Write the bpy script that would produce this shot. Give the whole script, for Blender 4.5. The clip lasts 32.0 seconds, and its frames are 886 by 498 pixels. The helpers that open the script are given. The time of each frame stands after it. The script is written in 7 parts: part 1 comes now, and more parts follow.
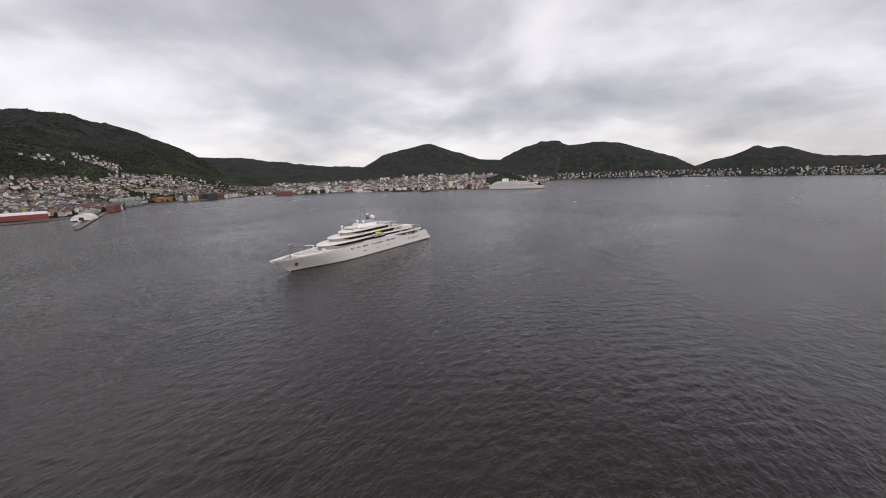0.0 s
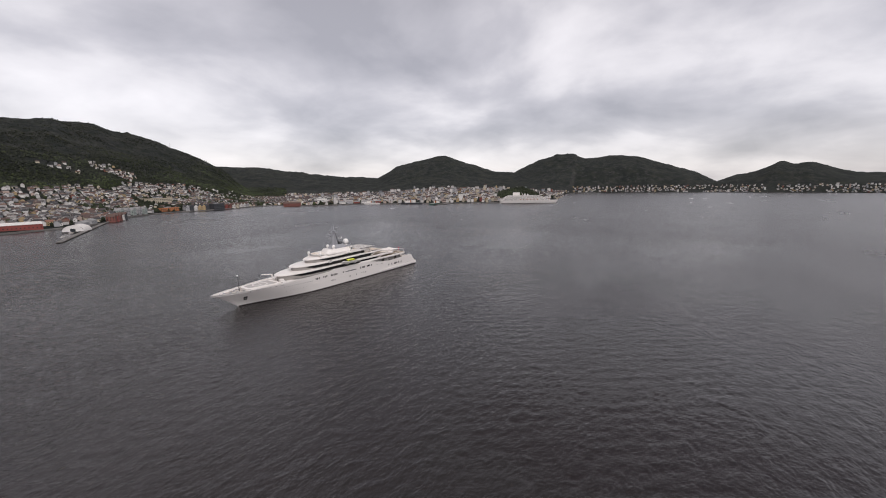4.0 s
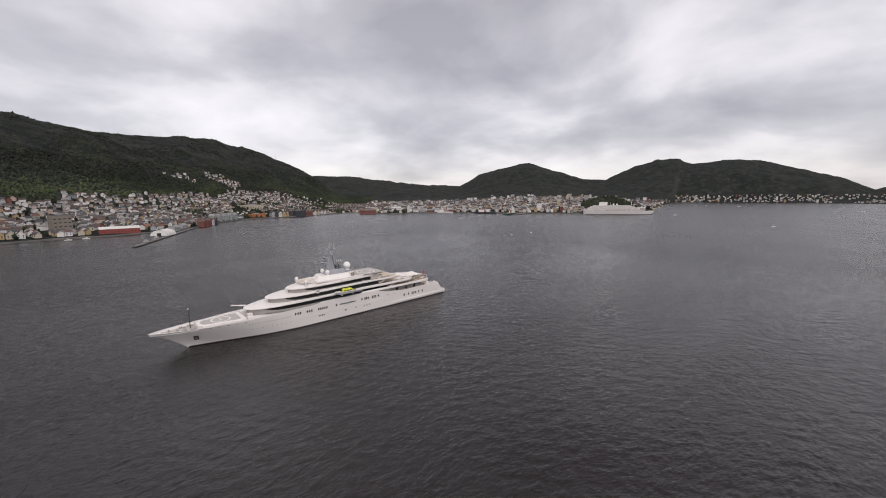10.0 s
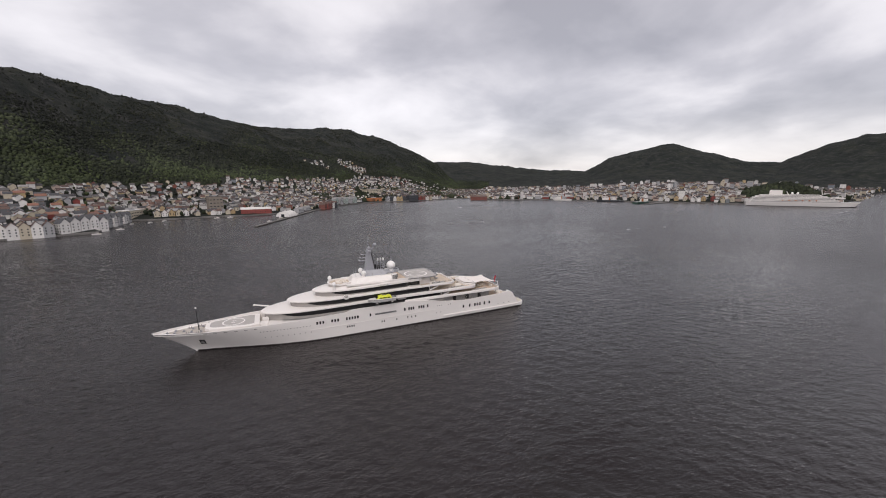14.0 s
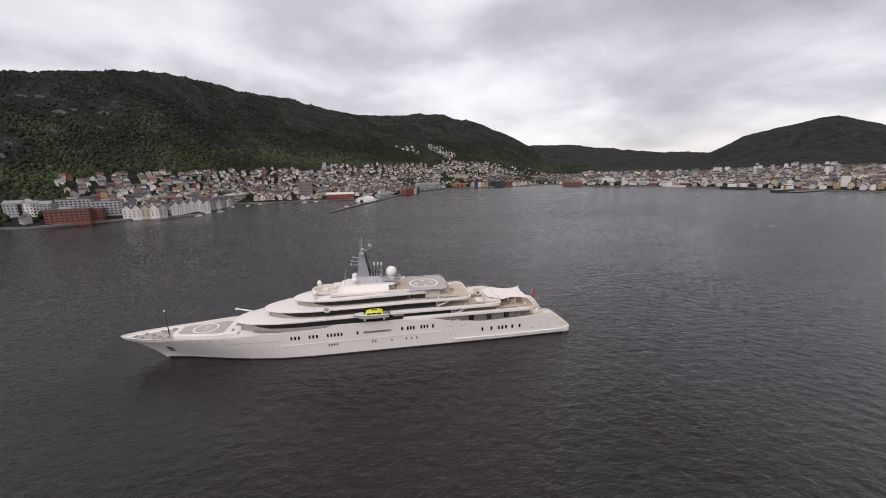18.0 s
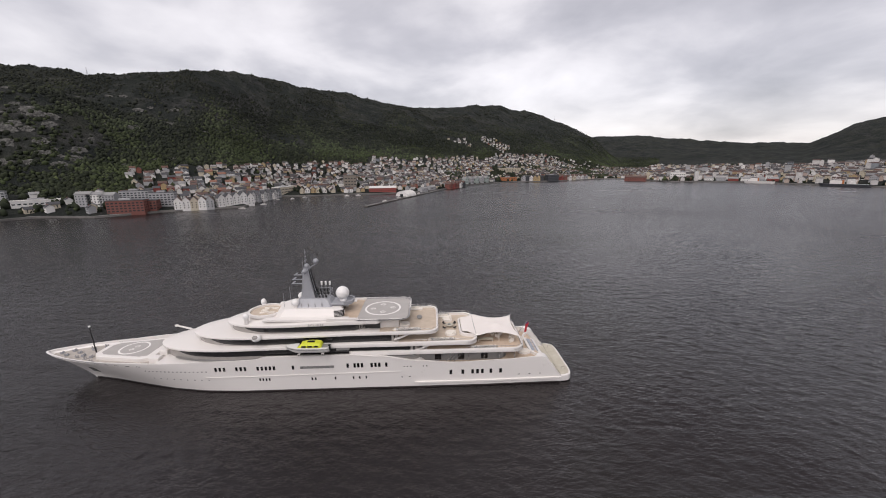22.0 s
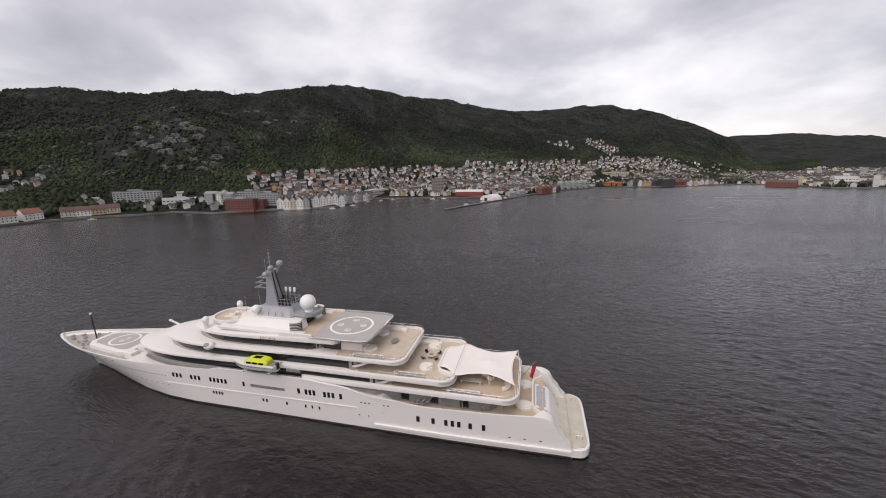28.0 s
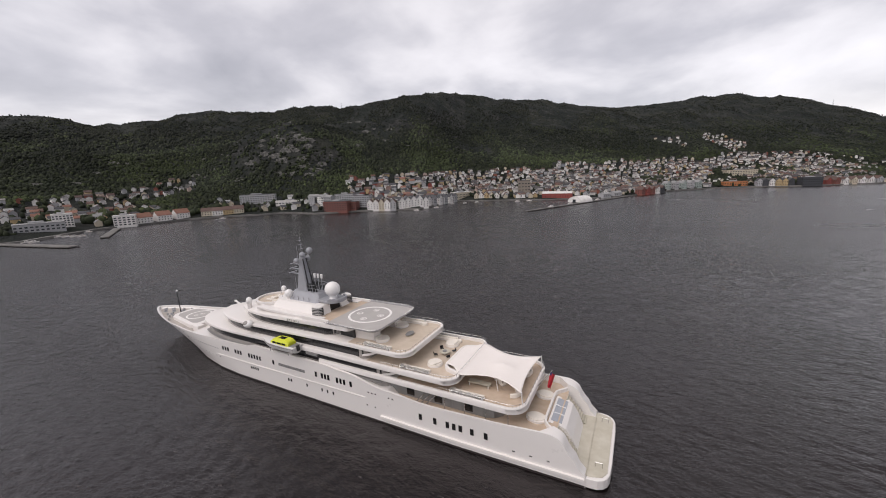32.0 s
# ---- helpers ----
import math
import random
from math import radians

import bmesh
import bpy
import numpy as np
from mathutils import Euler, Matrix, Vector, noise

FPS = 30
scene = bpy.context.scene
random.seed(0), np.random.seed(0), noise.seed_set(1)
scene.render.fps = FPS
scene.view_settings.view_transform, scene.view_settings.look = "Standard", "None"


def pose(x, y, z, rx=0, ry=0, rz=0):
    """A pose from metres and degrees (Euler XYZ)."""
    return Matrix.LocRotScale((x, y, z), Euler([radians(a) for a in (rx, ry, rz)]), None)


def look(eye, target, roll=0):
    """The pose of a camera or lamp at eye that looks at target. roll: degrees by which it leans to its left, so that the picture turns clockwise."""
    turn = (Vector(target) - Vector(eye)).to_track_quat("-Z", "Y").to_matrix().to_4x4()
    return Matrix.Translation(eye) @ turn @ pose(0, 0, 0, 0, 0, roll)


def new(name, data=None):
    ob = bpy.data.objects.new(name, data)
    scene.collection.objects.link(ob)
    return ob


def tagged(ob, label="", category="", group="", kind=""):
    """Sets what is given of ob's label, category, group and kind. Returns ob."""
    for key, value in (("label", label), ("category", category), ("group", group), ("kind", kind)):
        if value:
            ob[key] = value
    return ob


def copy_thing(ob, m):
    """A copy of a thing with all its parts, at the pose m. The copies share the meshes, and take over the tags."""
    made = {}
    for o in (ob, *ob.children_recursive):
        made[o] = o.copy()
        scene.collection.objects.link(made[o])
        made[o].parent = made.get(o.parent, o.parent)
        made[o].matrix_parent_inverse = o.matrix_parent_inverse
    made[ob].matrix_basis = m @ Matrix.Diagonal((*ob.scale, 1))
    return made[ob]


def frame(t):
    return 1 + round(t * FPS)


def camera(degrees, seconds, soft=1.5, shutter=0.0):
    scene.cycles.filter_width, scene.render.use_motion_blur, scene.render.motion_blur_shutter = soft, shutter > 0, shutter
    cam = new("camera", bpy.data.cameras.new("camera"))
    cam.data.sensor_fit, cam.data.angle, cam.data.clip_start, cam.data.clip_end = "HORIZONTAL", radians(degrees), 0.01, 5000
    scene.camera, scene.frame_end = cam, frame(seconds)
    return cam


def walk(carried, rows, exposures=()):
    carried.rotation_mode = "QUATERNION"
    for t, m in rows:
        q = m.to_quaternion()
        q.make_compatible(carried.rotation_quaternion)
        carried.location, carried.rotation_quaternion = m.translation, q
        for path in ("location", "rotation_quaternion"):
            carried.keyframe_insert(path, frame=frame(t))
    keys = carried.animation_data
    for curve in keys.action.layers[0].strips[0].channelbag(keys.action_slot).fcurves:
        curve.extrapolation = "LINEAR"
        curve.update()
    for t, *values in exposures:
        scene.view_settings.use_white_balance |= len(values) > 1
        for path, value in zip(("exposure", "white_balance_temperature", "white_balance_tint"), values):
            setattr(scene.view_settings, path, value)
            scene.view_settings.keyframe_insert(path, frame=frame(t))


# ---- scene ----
cam = camera(99.8, 32.0, soft=1.0)
PATH = [
    (0, (-210.3, -202.9, 57.5), (-126.86, -151.39, 38.13), -1.32),
    (0.5, (-204.7, -203.2, 58.5), (-121.41, -151.30, 39.48), -1.22),
    (1, (-199.3, -203.5, 59.6), (-116.17, -151.12, 40.77), -1.08),
    (1.5, (-193.8, -203.7, 60.8), (-110.82, -151.11, 42.22), -0.93),
    (2, (-188.4, -203.9, 61.8), (-105.92, -150.20, 44.00), -0.89),
    (2.5, (-183.1, -203.9, 62.6), (-101.24, -149.23, 44.76), -0.71),
    (3, (-177.8, -203.8, 63.1), (-96.25, -148.59, 45.87), -0.64),
    (3.5, (-172.5, -203.7, 63.6), (-90.55, -148.90, 46.93), -0.58),
    (5.5, (-148.9, -202.6, 64.0), (-69.33, -143.94, 48.95), -0.53),
    (6, (-143.1, -201.7, 64.3), (-65.06, -140.89, 49.67), -0.69),
    (6.5, (-137.0, -200.6, 64.5), (-60.24, -138.17, 49.91), -0.49),
    (7, (-130.8, -199.1, 64.7), (-55.33, -135.16, 50.10), -0.43),
    (7.5, (-124.4, -197.4, 64.7), (-50.95, -131.15, 50.12), -0.47),
    (8, (-117.8, -195.7, 64.7), (-46.33, -127.29, 50.16), -0.52),
    (8.5, (-111.3, -193.9, 64.7), (-41.87, -123.39, 50.23), -0.55),
    (9, (-104.7, -192.4, 64.9), (-37.21, -120.07, 50.45), -0.58),
    (9.5, (-98.3, -191.5, 65.1), (-31.16, -118.79, 50.71), -0.50),
    (10, (-91.8, -190.8, 65.5), (-23.93, -118.79, 51.25), -0.30),
    (10.5, (-85.3, -189.5, 65.7), (-17.48, -117.46, 50.83), -0.41),
    (11, (-78.3, -186.7, 65.6), (-13.70, -111.81, 50.76), -0.35),
    (11.5, (-71.1, -183.0, 65.5), (-10.36, -104.98, 50.73), -0.20),
    (12, (-64.0, -178.9, 65.3), (-6.89, -98.26, 50.23), -0.09),
    (12.5, (-57.1, -174.7, 65.0), (-3.58, -91.65, 49.33), -0.06),
    (13, (-50.3, -170.4, 64.7), (-0.83, -84.98, 48.60), -0.01),
    (13.5, (-43.7, -166.3, 64.3), (1.76, -78.87, 47.20), -0.11),
    (14, (-37.5, -162.5, 64.0), (4.35, -73.45, 46.21), -0.15),
    (14.5, (-31.7, -159.2, 63.9), (7.04, -68.84, 45.51), -0.11),
    (16.5, (-9.8, -147.9, 64.2), (21.58, -55.18, 43.83), -0.16),
    (17, (-4.3, -144.0, 64.1), (22.52, -49.98, 43.36), -0.32),
    (17.5, (1.3, -139.8, 64.1), (23.58, -44.58, 42.94), -0.44),
    (18, (6.5, -135.5, 64.0), (24.54, -39.50, 42.51), -0.59),
    (18.5, (11.4, -131.5, 63.8), (25.66, -34.90, 42.10), -0.70),
    (19, (15.8, -127.5, 63.7), (26.39, -30.52, 41.81), -0.66),
    (19.5, (20.2, -123.8, 63.7), (28.01, -26.57, 41.64), -0.64),
    (20, (24.4, -120.5, 63.9), (31.06, -23.28, 41.53), -0.62),
    (20.5, (28.5, -117.5, 64.2), (34.53, -20.25, 41.54), -0.65),
    (21, (32.4, -114.4, 64.5), (36.83, -17.12, 41.61), -0.66),
    (21.5, (36.0, -111.5, 64.9), (39.53, -14.22, 41.88), -0.69),
    (22, (39.5, -108.7, 65.2), (42.66, -11.45, 42.01), -0.60),
    (22.5, (42.7, -105.5, 65.1), (43.59, -8.30, 41.78), -0.62),
    (23, (45.5, -102.1, 64.6), (42.76, -4.91, 41.17), -0.79),
    (23.5, (48.1, -98.7, 63.8), (40.97, -1.57, 41.03), -1.17),
    (24, (50.7, -95.6, 63.0), (39.85, 1.36, 41.16), -1.30),
    (24.5, (53.0, -93.0, 62.4), (39.23, 3.81, 41.39), -1.31),
    (25, (55.3, -90.6, 61.9), (39.08, 5.90, 41.52), -1.30),
    (25.5, (57.6, -88.7, 61.6), (40.82, 7.85, 41.60), -1.27),
    (26, (59.9, -86.9, 61.2), (42.79, 9.56, 40.99), -1.27),
    (26.5, (61.9, -85.0, 60.7), (42.23, 10.90, 40.27), -1.21),
    (28.5, (70.1, -79.4, 59.3), (46.77, 15.28, 37.35), -1.12),
    (29, (72.1, -78.2, 58.9), (47.99, 16.25, 36.44), -1.25),
    (29.5, (74.0, -77.0, 58.3), (47.55, 16.89, 36.12), -1.32),
    (30, (75.6, -75.6, 57.6), (44.64, 16.96, 35.70), -1.52),
    (30.5, (77.3, -74.2, 56.8), (41.83, 16.83, 35.47), -1.70),
    (31, (79.1, -72.9, 56.1), (39.34, 16.50, 35.47), -1.91),
    (31.5, (81.0, -71.6, 55.5), (37.60, 16.23, 35.47), -2.04),
    (32, (83.2, -70.2, 54.9), (37.19, 16.38, 35.31), -2.25),
]
walk(cam, [(t, look(eye, target, roll)) for t, eye, target, roll in PATH], [(0, 0.19, 6600, 15), (14, 0.21, 6600, 15), (22, 0.25, 6600, 15), (32, 0.26, 6600, 15)])

# ---- sky, light ----
world = bpy.data.worlds.new("overcast_sky")
scene.world = world
world.use_nodes = True


def sky_nodes(tree):
    """Overcast sky: a thin Nishita blue under two layers of cloud projected on a flat ceiling."""
    n, l = tree.nodes, tree.links
    n.clear()
    out = n.new("ShaderNodeOutputWorld")
    bg = n.new("ShaderNodeBackground")
    l.new(bg.outputs[0], out.inputs[0])
    sky = n.new("ShaderNodeTexSky")
    sky.sky_type = "NISHITA"
    sky.sun_disc = False
    sky.sun_elevation, sky.sun_rotation = radians(56), radians(204)
    tc = n.new("ShaderNodeTexCoord")
    sep = n.new("ShaderNodeSeparateXYZ")
    l.new(tc.outputs["Generated"], sep.inputs[0])

    def mth(op, a, b=None, clamp=False):
        m = n.new("ShaderNodeMath")
        m.operation, m.use_clamp = op, clamp
        for k, v in enumerate((a, b)):
            if v is None:
                continue
            if isinstance(v, (int, float)):
                m.inputs[k].default_value = v
            else:
                l.new(v, m.inputs[k])
        return m.outputs[0]

    def deck(lift):
        """The view's direction laid out on a flat cloud ceiling; lift keeps the far end from closing up."""
        up = mth("ADD", mth("MAXIMUM", sep.outputs[2], 0.0), lift)
        comb = n.new("ShaderNodeCombineXYZ")
        l.new(mth("DIVIDE", sep.outputs[0], up), comb.inputs[0])
        l.new(mth("DIVIDE", sep.outputs[1], up), comb.inputs[1])
        return comb.outputs[0]

    def cloud(plane, scale, detail, rough, shift, bend=0.1):
        mp = n.new("ShaderNodeMapping")
        mp.inputs["Location"].default_value = shift
        l.new(plane, mp.inputs[0])
        t = n.new("ShaderNodeTexNoise")
        t.inputs["Scale"].default_value, t.inputs["Detail"].default_value = scale, detail
        t.inputs["Roughness"].default_value, t.inputs["Distortion"].default_value = rough, bend
        l.new(mp.outputs[0], t.inputs[0])
        return t.outputs[0]

    big = cloud(deck(0.50), 1.0, 4, 0.5, (3.1, 1.7, 0))
    small = cloud(deck(0.27), 1.7, 8, 0.5, (0.7, 5.2, 0.4), 0.2)
    both = mth("ADD", mth("MULTIPLY", big, 0.5), mth("MULTIPLY", small, 0.5))
    ramp = n.new("ShaderNodeValToRGB")
    el = ramp.color_ramp.elements
    el[0].position, el[0].color = 0.36, (0.37, 0.37, 0.392, 1)
    el[1].position, el[1].color = 0.64, (0.88, 0.875, 0.88, 1)
    e = el.new(0.46)
    e.color = (0.52, 0.518, 0.54, 1)
    e = el.new(0.54)
    e.color = (0.72, 0.715, 0.725, 1)
    l.new(both, ramp.inputs[0])
    # warm thin cloud towards the horizon
    low = n.new("ShaderNodeMix")
    low.data_type = "RGBA"
    fac = mth("SUBTRACT", 1.0, mth("MULTIPLY", sep.outputs[2], 7.0), True)
    l.new(mth("MULTIPLY", mth("MULTIPLY", fac, small), 0.75), low.inputs[0])
    l.new(ramp.outputs[0], low.inputs[6])
    low.inputs[7].default_value = (0.70, 0.665, 0.64, 1)
    # a little of the clear sky between the clouds
    mix = n.new("ShaderNodeMix")
    mix.data_type, mix.blend_type = "RGBA", "ADD"
    mix.inputs[0].default_value = 0.02
    l.new(low.outputs[2], mix.inputs[6])
    l.new(sky.outputs[0], mix.inputs[7])
    l.new(mix.outputs[2], bg.inputs[0])
    # sky dimmed overhead, added so that the near water reflects less light
    high = n.new("ShaderNodeMapRange")
    high.interpolation_type = "SMOOTHSTEP"
    high.inputs[1].default_value, high.inputs[2].default_value = 0.36, 0.72
    high.inputs[3].default_value, high.inputs[4].default_value = 0.90, 0.46
    l.new(sep.outputs[2], high.inputs[0])
    l.new(high.outputs[0], bg.inputs[1])


sky_nodes(world.node_tree)

sun = new("sun", bpy.data.lights.new("sun", "SUN"))
sun.data.energy, sun.data.angle, sun.data.color = 1.8, radians(60), (1.0, 0.96, 0.92)
sun.matrix_world = look((-110, -250, 400), (0, 0, 0))


# ---- materials ----
def socket(node, *names):
    for nm in names:
        if nm in node.inputs:
            return node.inputs[nm]


def material(name, color, rough=0.5, metal=0.0, vary=0.0, scale=1.0, bump=0.0, bump_scale=None, second=None, spec=0.5, coat=0.0, rnd=0.0, alpha=None):
    """A Principled surface with two scales of noise in its colour, roughness and relief. second: a colour that broad stains lead to; rnd: change from piece to piece."""
    m = bpy.data.materials.new(name)
    m.use_nodes = True
    n, l = m.node_tree.nodes, m.node_tree.links
    b = n["Principled BSDF"]
    b.inputs["Base Color"].default_value = (*color, 1)
    b.inputs["Roughness"].default_value, b.inputs["Metallic"].default_value = rough, metal
    socket(b, "Specular IOR Level").default_value = spec
    socket(b, "Coat Weight").default_value = coat
    if not (vary or bump or second or rnd):
        return m
    tc = n.new("ShaderNodeTexCoord")
    tex = n.new("ShaderNodeTexNoise")
    tex.inputs["Scale"].default_value, tex.inputs["Detail"].default_value = scale, 5
    l.new(tc.outputs["Object"], tex.inputs[0])
    fine = n.new("ShaderNodeTexNoise")
    fine.inputs["Scale"].default_value, fine.inputs["Detail"].default_value = bump_scale or scale * 9, 4
    l.new(tc.outputs["Object"], fine.inputs[0])
    ramp = n.new("ShaderNodeValToRGB")
    e = ramp.color_ramp.elements
    e[0].position, e[1].position = 0.35, 0.68
    e[0].color = (*[c * (1 - vary) for c in color], 1)
    e[1].color = (*(second or [min(1, c * (1 + vary)) for c in color]), 1)
    mx = n.new("ShaderNodeMix")
    mx.data_type = "FLOAT"
    mx.inputs[0].default_value = 0.35
    l.new(tex.outputs[0], mx.inputs[2])
    l.new(fine.outputs[0], mx.inputs[3])
    l.new(mx.outputs[0], ramp.inputs[0])
    last = ramp.outputs[0]
    if rnd:
        oi = n.new("ShaderNodeObjectInfo")
        hsv = n.new("ShaderNodeHueSaturation")
        mr = n.new("ShaderNodeMapRange")
        mr.inputs[3].default_value, mr.inputs[4].default_value = 1 - rnd, 1 + rnd
        l.new(oi.outputs["Random"], mr.inputs[0])
        l.new(mr.outputs[0], hsv.inputs["Value"])
        l.new(last, hsv.inputs["Color"])
        last = hsv.outputs[0]
    l.new(last, b.inputs["Base Color"])
    r = n.new("ShaderNodeMapRange")
    r.inputs[3].default_value, r.inputs[4].default_value = max(0, rough - min(0.1, vary * 4)), min(1, rough + min(0.1, vary * 4))
    l.new(fine.outputs[0], r.inputs[0])
    l.new(r.outputs[0], b.inputs["Roughness"])
    if bump:
        bp = n.new("ShaderNodeBump")
        bp.inputs["Strength"].default_value, bp.inputs["Distance"].default_value = 1.0, bump
        l.new(fine.outputs[0], bp.inputs["Height"])
        l.new(bp.outputs[0], b.inputs["Normal"])
    return m


M_PAINT = material("white_gloss_paint", (0.75, 0.72, 0.697), 0.28, vary=0.004, scale=0.06, bump_scale=0.2, coat=0.3)
M_PAINT2 = material("white_deckhouse_paint", (0.77, 0.737, 0.71), 0.35, vary=0.015, scale=0.08, bump_scale=0.25)
M_GLASS = material("tinted_dark_glass", (0.012, 0.012, 0.013), 0.22, spec=0.6)
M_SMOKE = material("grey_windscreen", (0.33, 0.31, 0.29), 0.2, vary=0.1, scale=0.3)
M_TEAK = material("scrubbed_teak_deck", (0.50, 0.385, 0.285), 0.7, vary=0.08, scale=0.5, second=(0.58, 0.47, 0.37), bump=0.003, bump_scale=14)
M_TEAK2 = material("weathered_teak_platform", (0.50, 0.46, 0.37), 0.75, vary=0.1, scale=0.6, second=(0.56, 0.53, 0.45), bump=0.003, bump_scale=14)
M_TEAK3 = material("bleached_teak_deck", (0.52, 0.43, 0.335), 0.75, vary=0.07, scale=0.5, second=(0.60, 0.51, 0.42), bump=0.003, bump_scale=14)
M_GREYDECK = material("grey_nonslip_deck", (0.41, 0.39, 0.375), 0.8, vary=0.06, scale=0.4, bump=0.002, bump_scale=30)
M_MAST = material("silver_grey_mast_paint", (0.33, 0.335, 0.36), 0.4, vary=0.07, scale=0.4, metal=0.15)
M_STEEL = material("polished_steel", (0.55, 0.55, 0.55), 0.25, metal=0.9)
M_BLACK = material("black_satin_metal", (0.015, 0.015, 0.016), 0.35)
M_WINDOW = material("dark_port_glass", (0.01, 0.01, 0.011), 0.12)
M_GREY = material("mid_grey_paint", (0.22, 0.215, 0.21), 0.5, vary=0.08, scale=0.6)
M_FABRIC = material("cream_cushion_fabric", (0.78, 0.73, 0.66), 0.9, vary=0.05, scale=2, bump=0.01, bump_scale=12)
M_AWNING = material("white_awning_canvas", (0.84, 0.79, 0.755), 0.8, vary=0.03, scale=0.6, second=(0.79, 0.74, 0.70), bump=0.01, bump_scale=3)
M_YELLOW = material("bright_yellow_canopy", (0.62, 0.66, 0.035), 0.5, vary=0.05, scale=1.0)
M_RED = material("red_flag_cloth", (0.42, 0.018, 0.03), 0.8, vary=0.15, scale=1.2)
M_BLUE = material("navy_flag_cloth", (0.02, 0.03, 0.12), 0.8)
M_MARK = material("white_deck_marking", (0.80, 0.78, 0.76), 0.6, vary=0.05, scale=1)
M_BOOT = material("dark_boot_top", (0.03, 0.022, 0.022), 0.5, vary=0.2, scale=0.5)
M_DOME = material("white_radome", (0.80, 0.785, 0.77), 0.45, vary=0.02, scale=0.8)


def sea_material():
    m = bpy.data.materials.new("sea_water")
    m.use_nodes = True
    n, l = m.node_tree.nodes, m.node_tree.links
    b = n["Principled BSDF"]
    b.inputs["Base Color"].default_value = (0.0050, 0.0038, 0.0038, 1)
    b.inputs["Roughness"].default_value = 0.12
    b.inputs["IOR"].default_value = 1.6
    socket(b, "Specular Tint").default_value = (1.0, 0.91, 0.92, 1)
    tc = n.new("ShaderNodeTexCoord")

    def wave(scale, stretch, turn, detail, rough=0.5, dist=0.4):
        mp = n.new("ShaderNodeMapping")
        mp.inputs["Rotation"].default_value = (0, 0, radians(turn))
        mp.inputs["Scale"].default_value = stretch
        l.new(tc.outputs["Object"], mp.inputs[0])
        t = n.new("ShaderNodeTexNoise")
        t.inputs["Scale"].default_value, t.inputs["Detail"].default_value = scale, detail
        t.inputs["Roughness"].default_value, t.inputs["Distortion"].default_value = rough, dist
        l.new(mp.outputs[0], t.inputs[0])
        return t.outputs[0]

    def mth(op, a, b_):
        k = n.new("ShaderNodeMath")
        k.operation = op
        for i, v in enumerate((a, b_)):
            if isinstance(v, (int, float)):
                k.inputs[i].default_value = v
            else:
                l.new(v, k.inputs[i])
        return k.outputs[0]

    swell = wave(0.16, (1, 1.7, 1), 40, 3)
    chop = wave(0.50, (1, 1.9, 1), 48, 4, 0.55)
    fine = wave(1.7, (1, 1.5, 1), 30, 3, 0.5)
    gust = wave(0.006, (1, 2.5, 1), 70, 4, 0.55)
    amp = n.new("ShaderNodeMapRange")
    amp.inputs[1].default_value, amp.inputs[2].default_value = 0.35, 0.65
    amp.inputs[3].default_value, amp.inputs[4].default_value = 0.75, 1.12
    l.new(gust, amp.inputs[0])
    h = mth("ADD", mth("MULTIPLY", swell, 0.85), mth("ADD", mth("MULTIPLY", chop, 0.46), mth("MULTIPLY", fine, 0.15)))
    h = mth("MULTIPLY", mth("MULTIPLY", h, amp.outputs[0]), 0.72)
    bp = n.new("ShaderNodeBump")
    bp.inputs["Strength"].default_value, bp.inputs["Distance"].default_value = 1.0, 1.0
    l.new(h, bp.inputs["Height"])
    l.new(bp.outputs[0], b.inputs["Normal"])
    rg = n.new("ShaderNodeMapRange")
    rg.inputs[3].default_value, rg.inputs[4].default_value = 0.07, 0.12
    l.new(gust, rg.inputs[0])
    # the open fjord, where the short waves are no longer single forms
    op = n.new("ShaderNodeAttribute")
    op.attribute_name = "open_water"
    l.new(mth("ADD", rg.outputs[0], mth("MULTIPLY", op.outputs["Fac"], 0.17)), b.inputs["Roughness"])
    return m


M_SEA = sea_material()


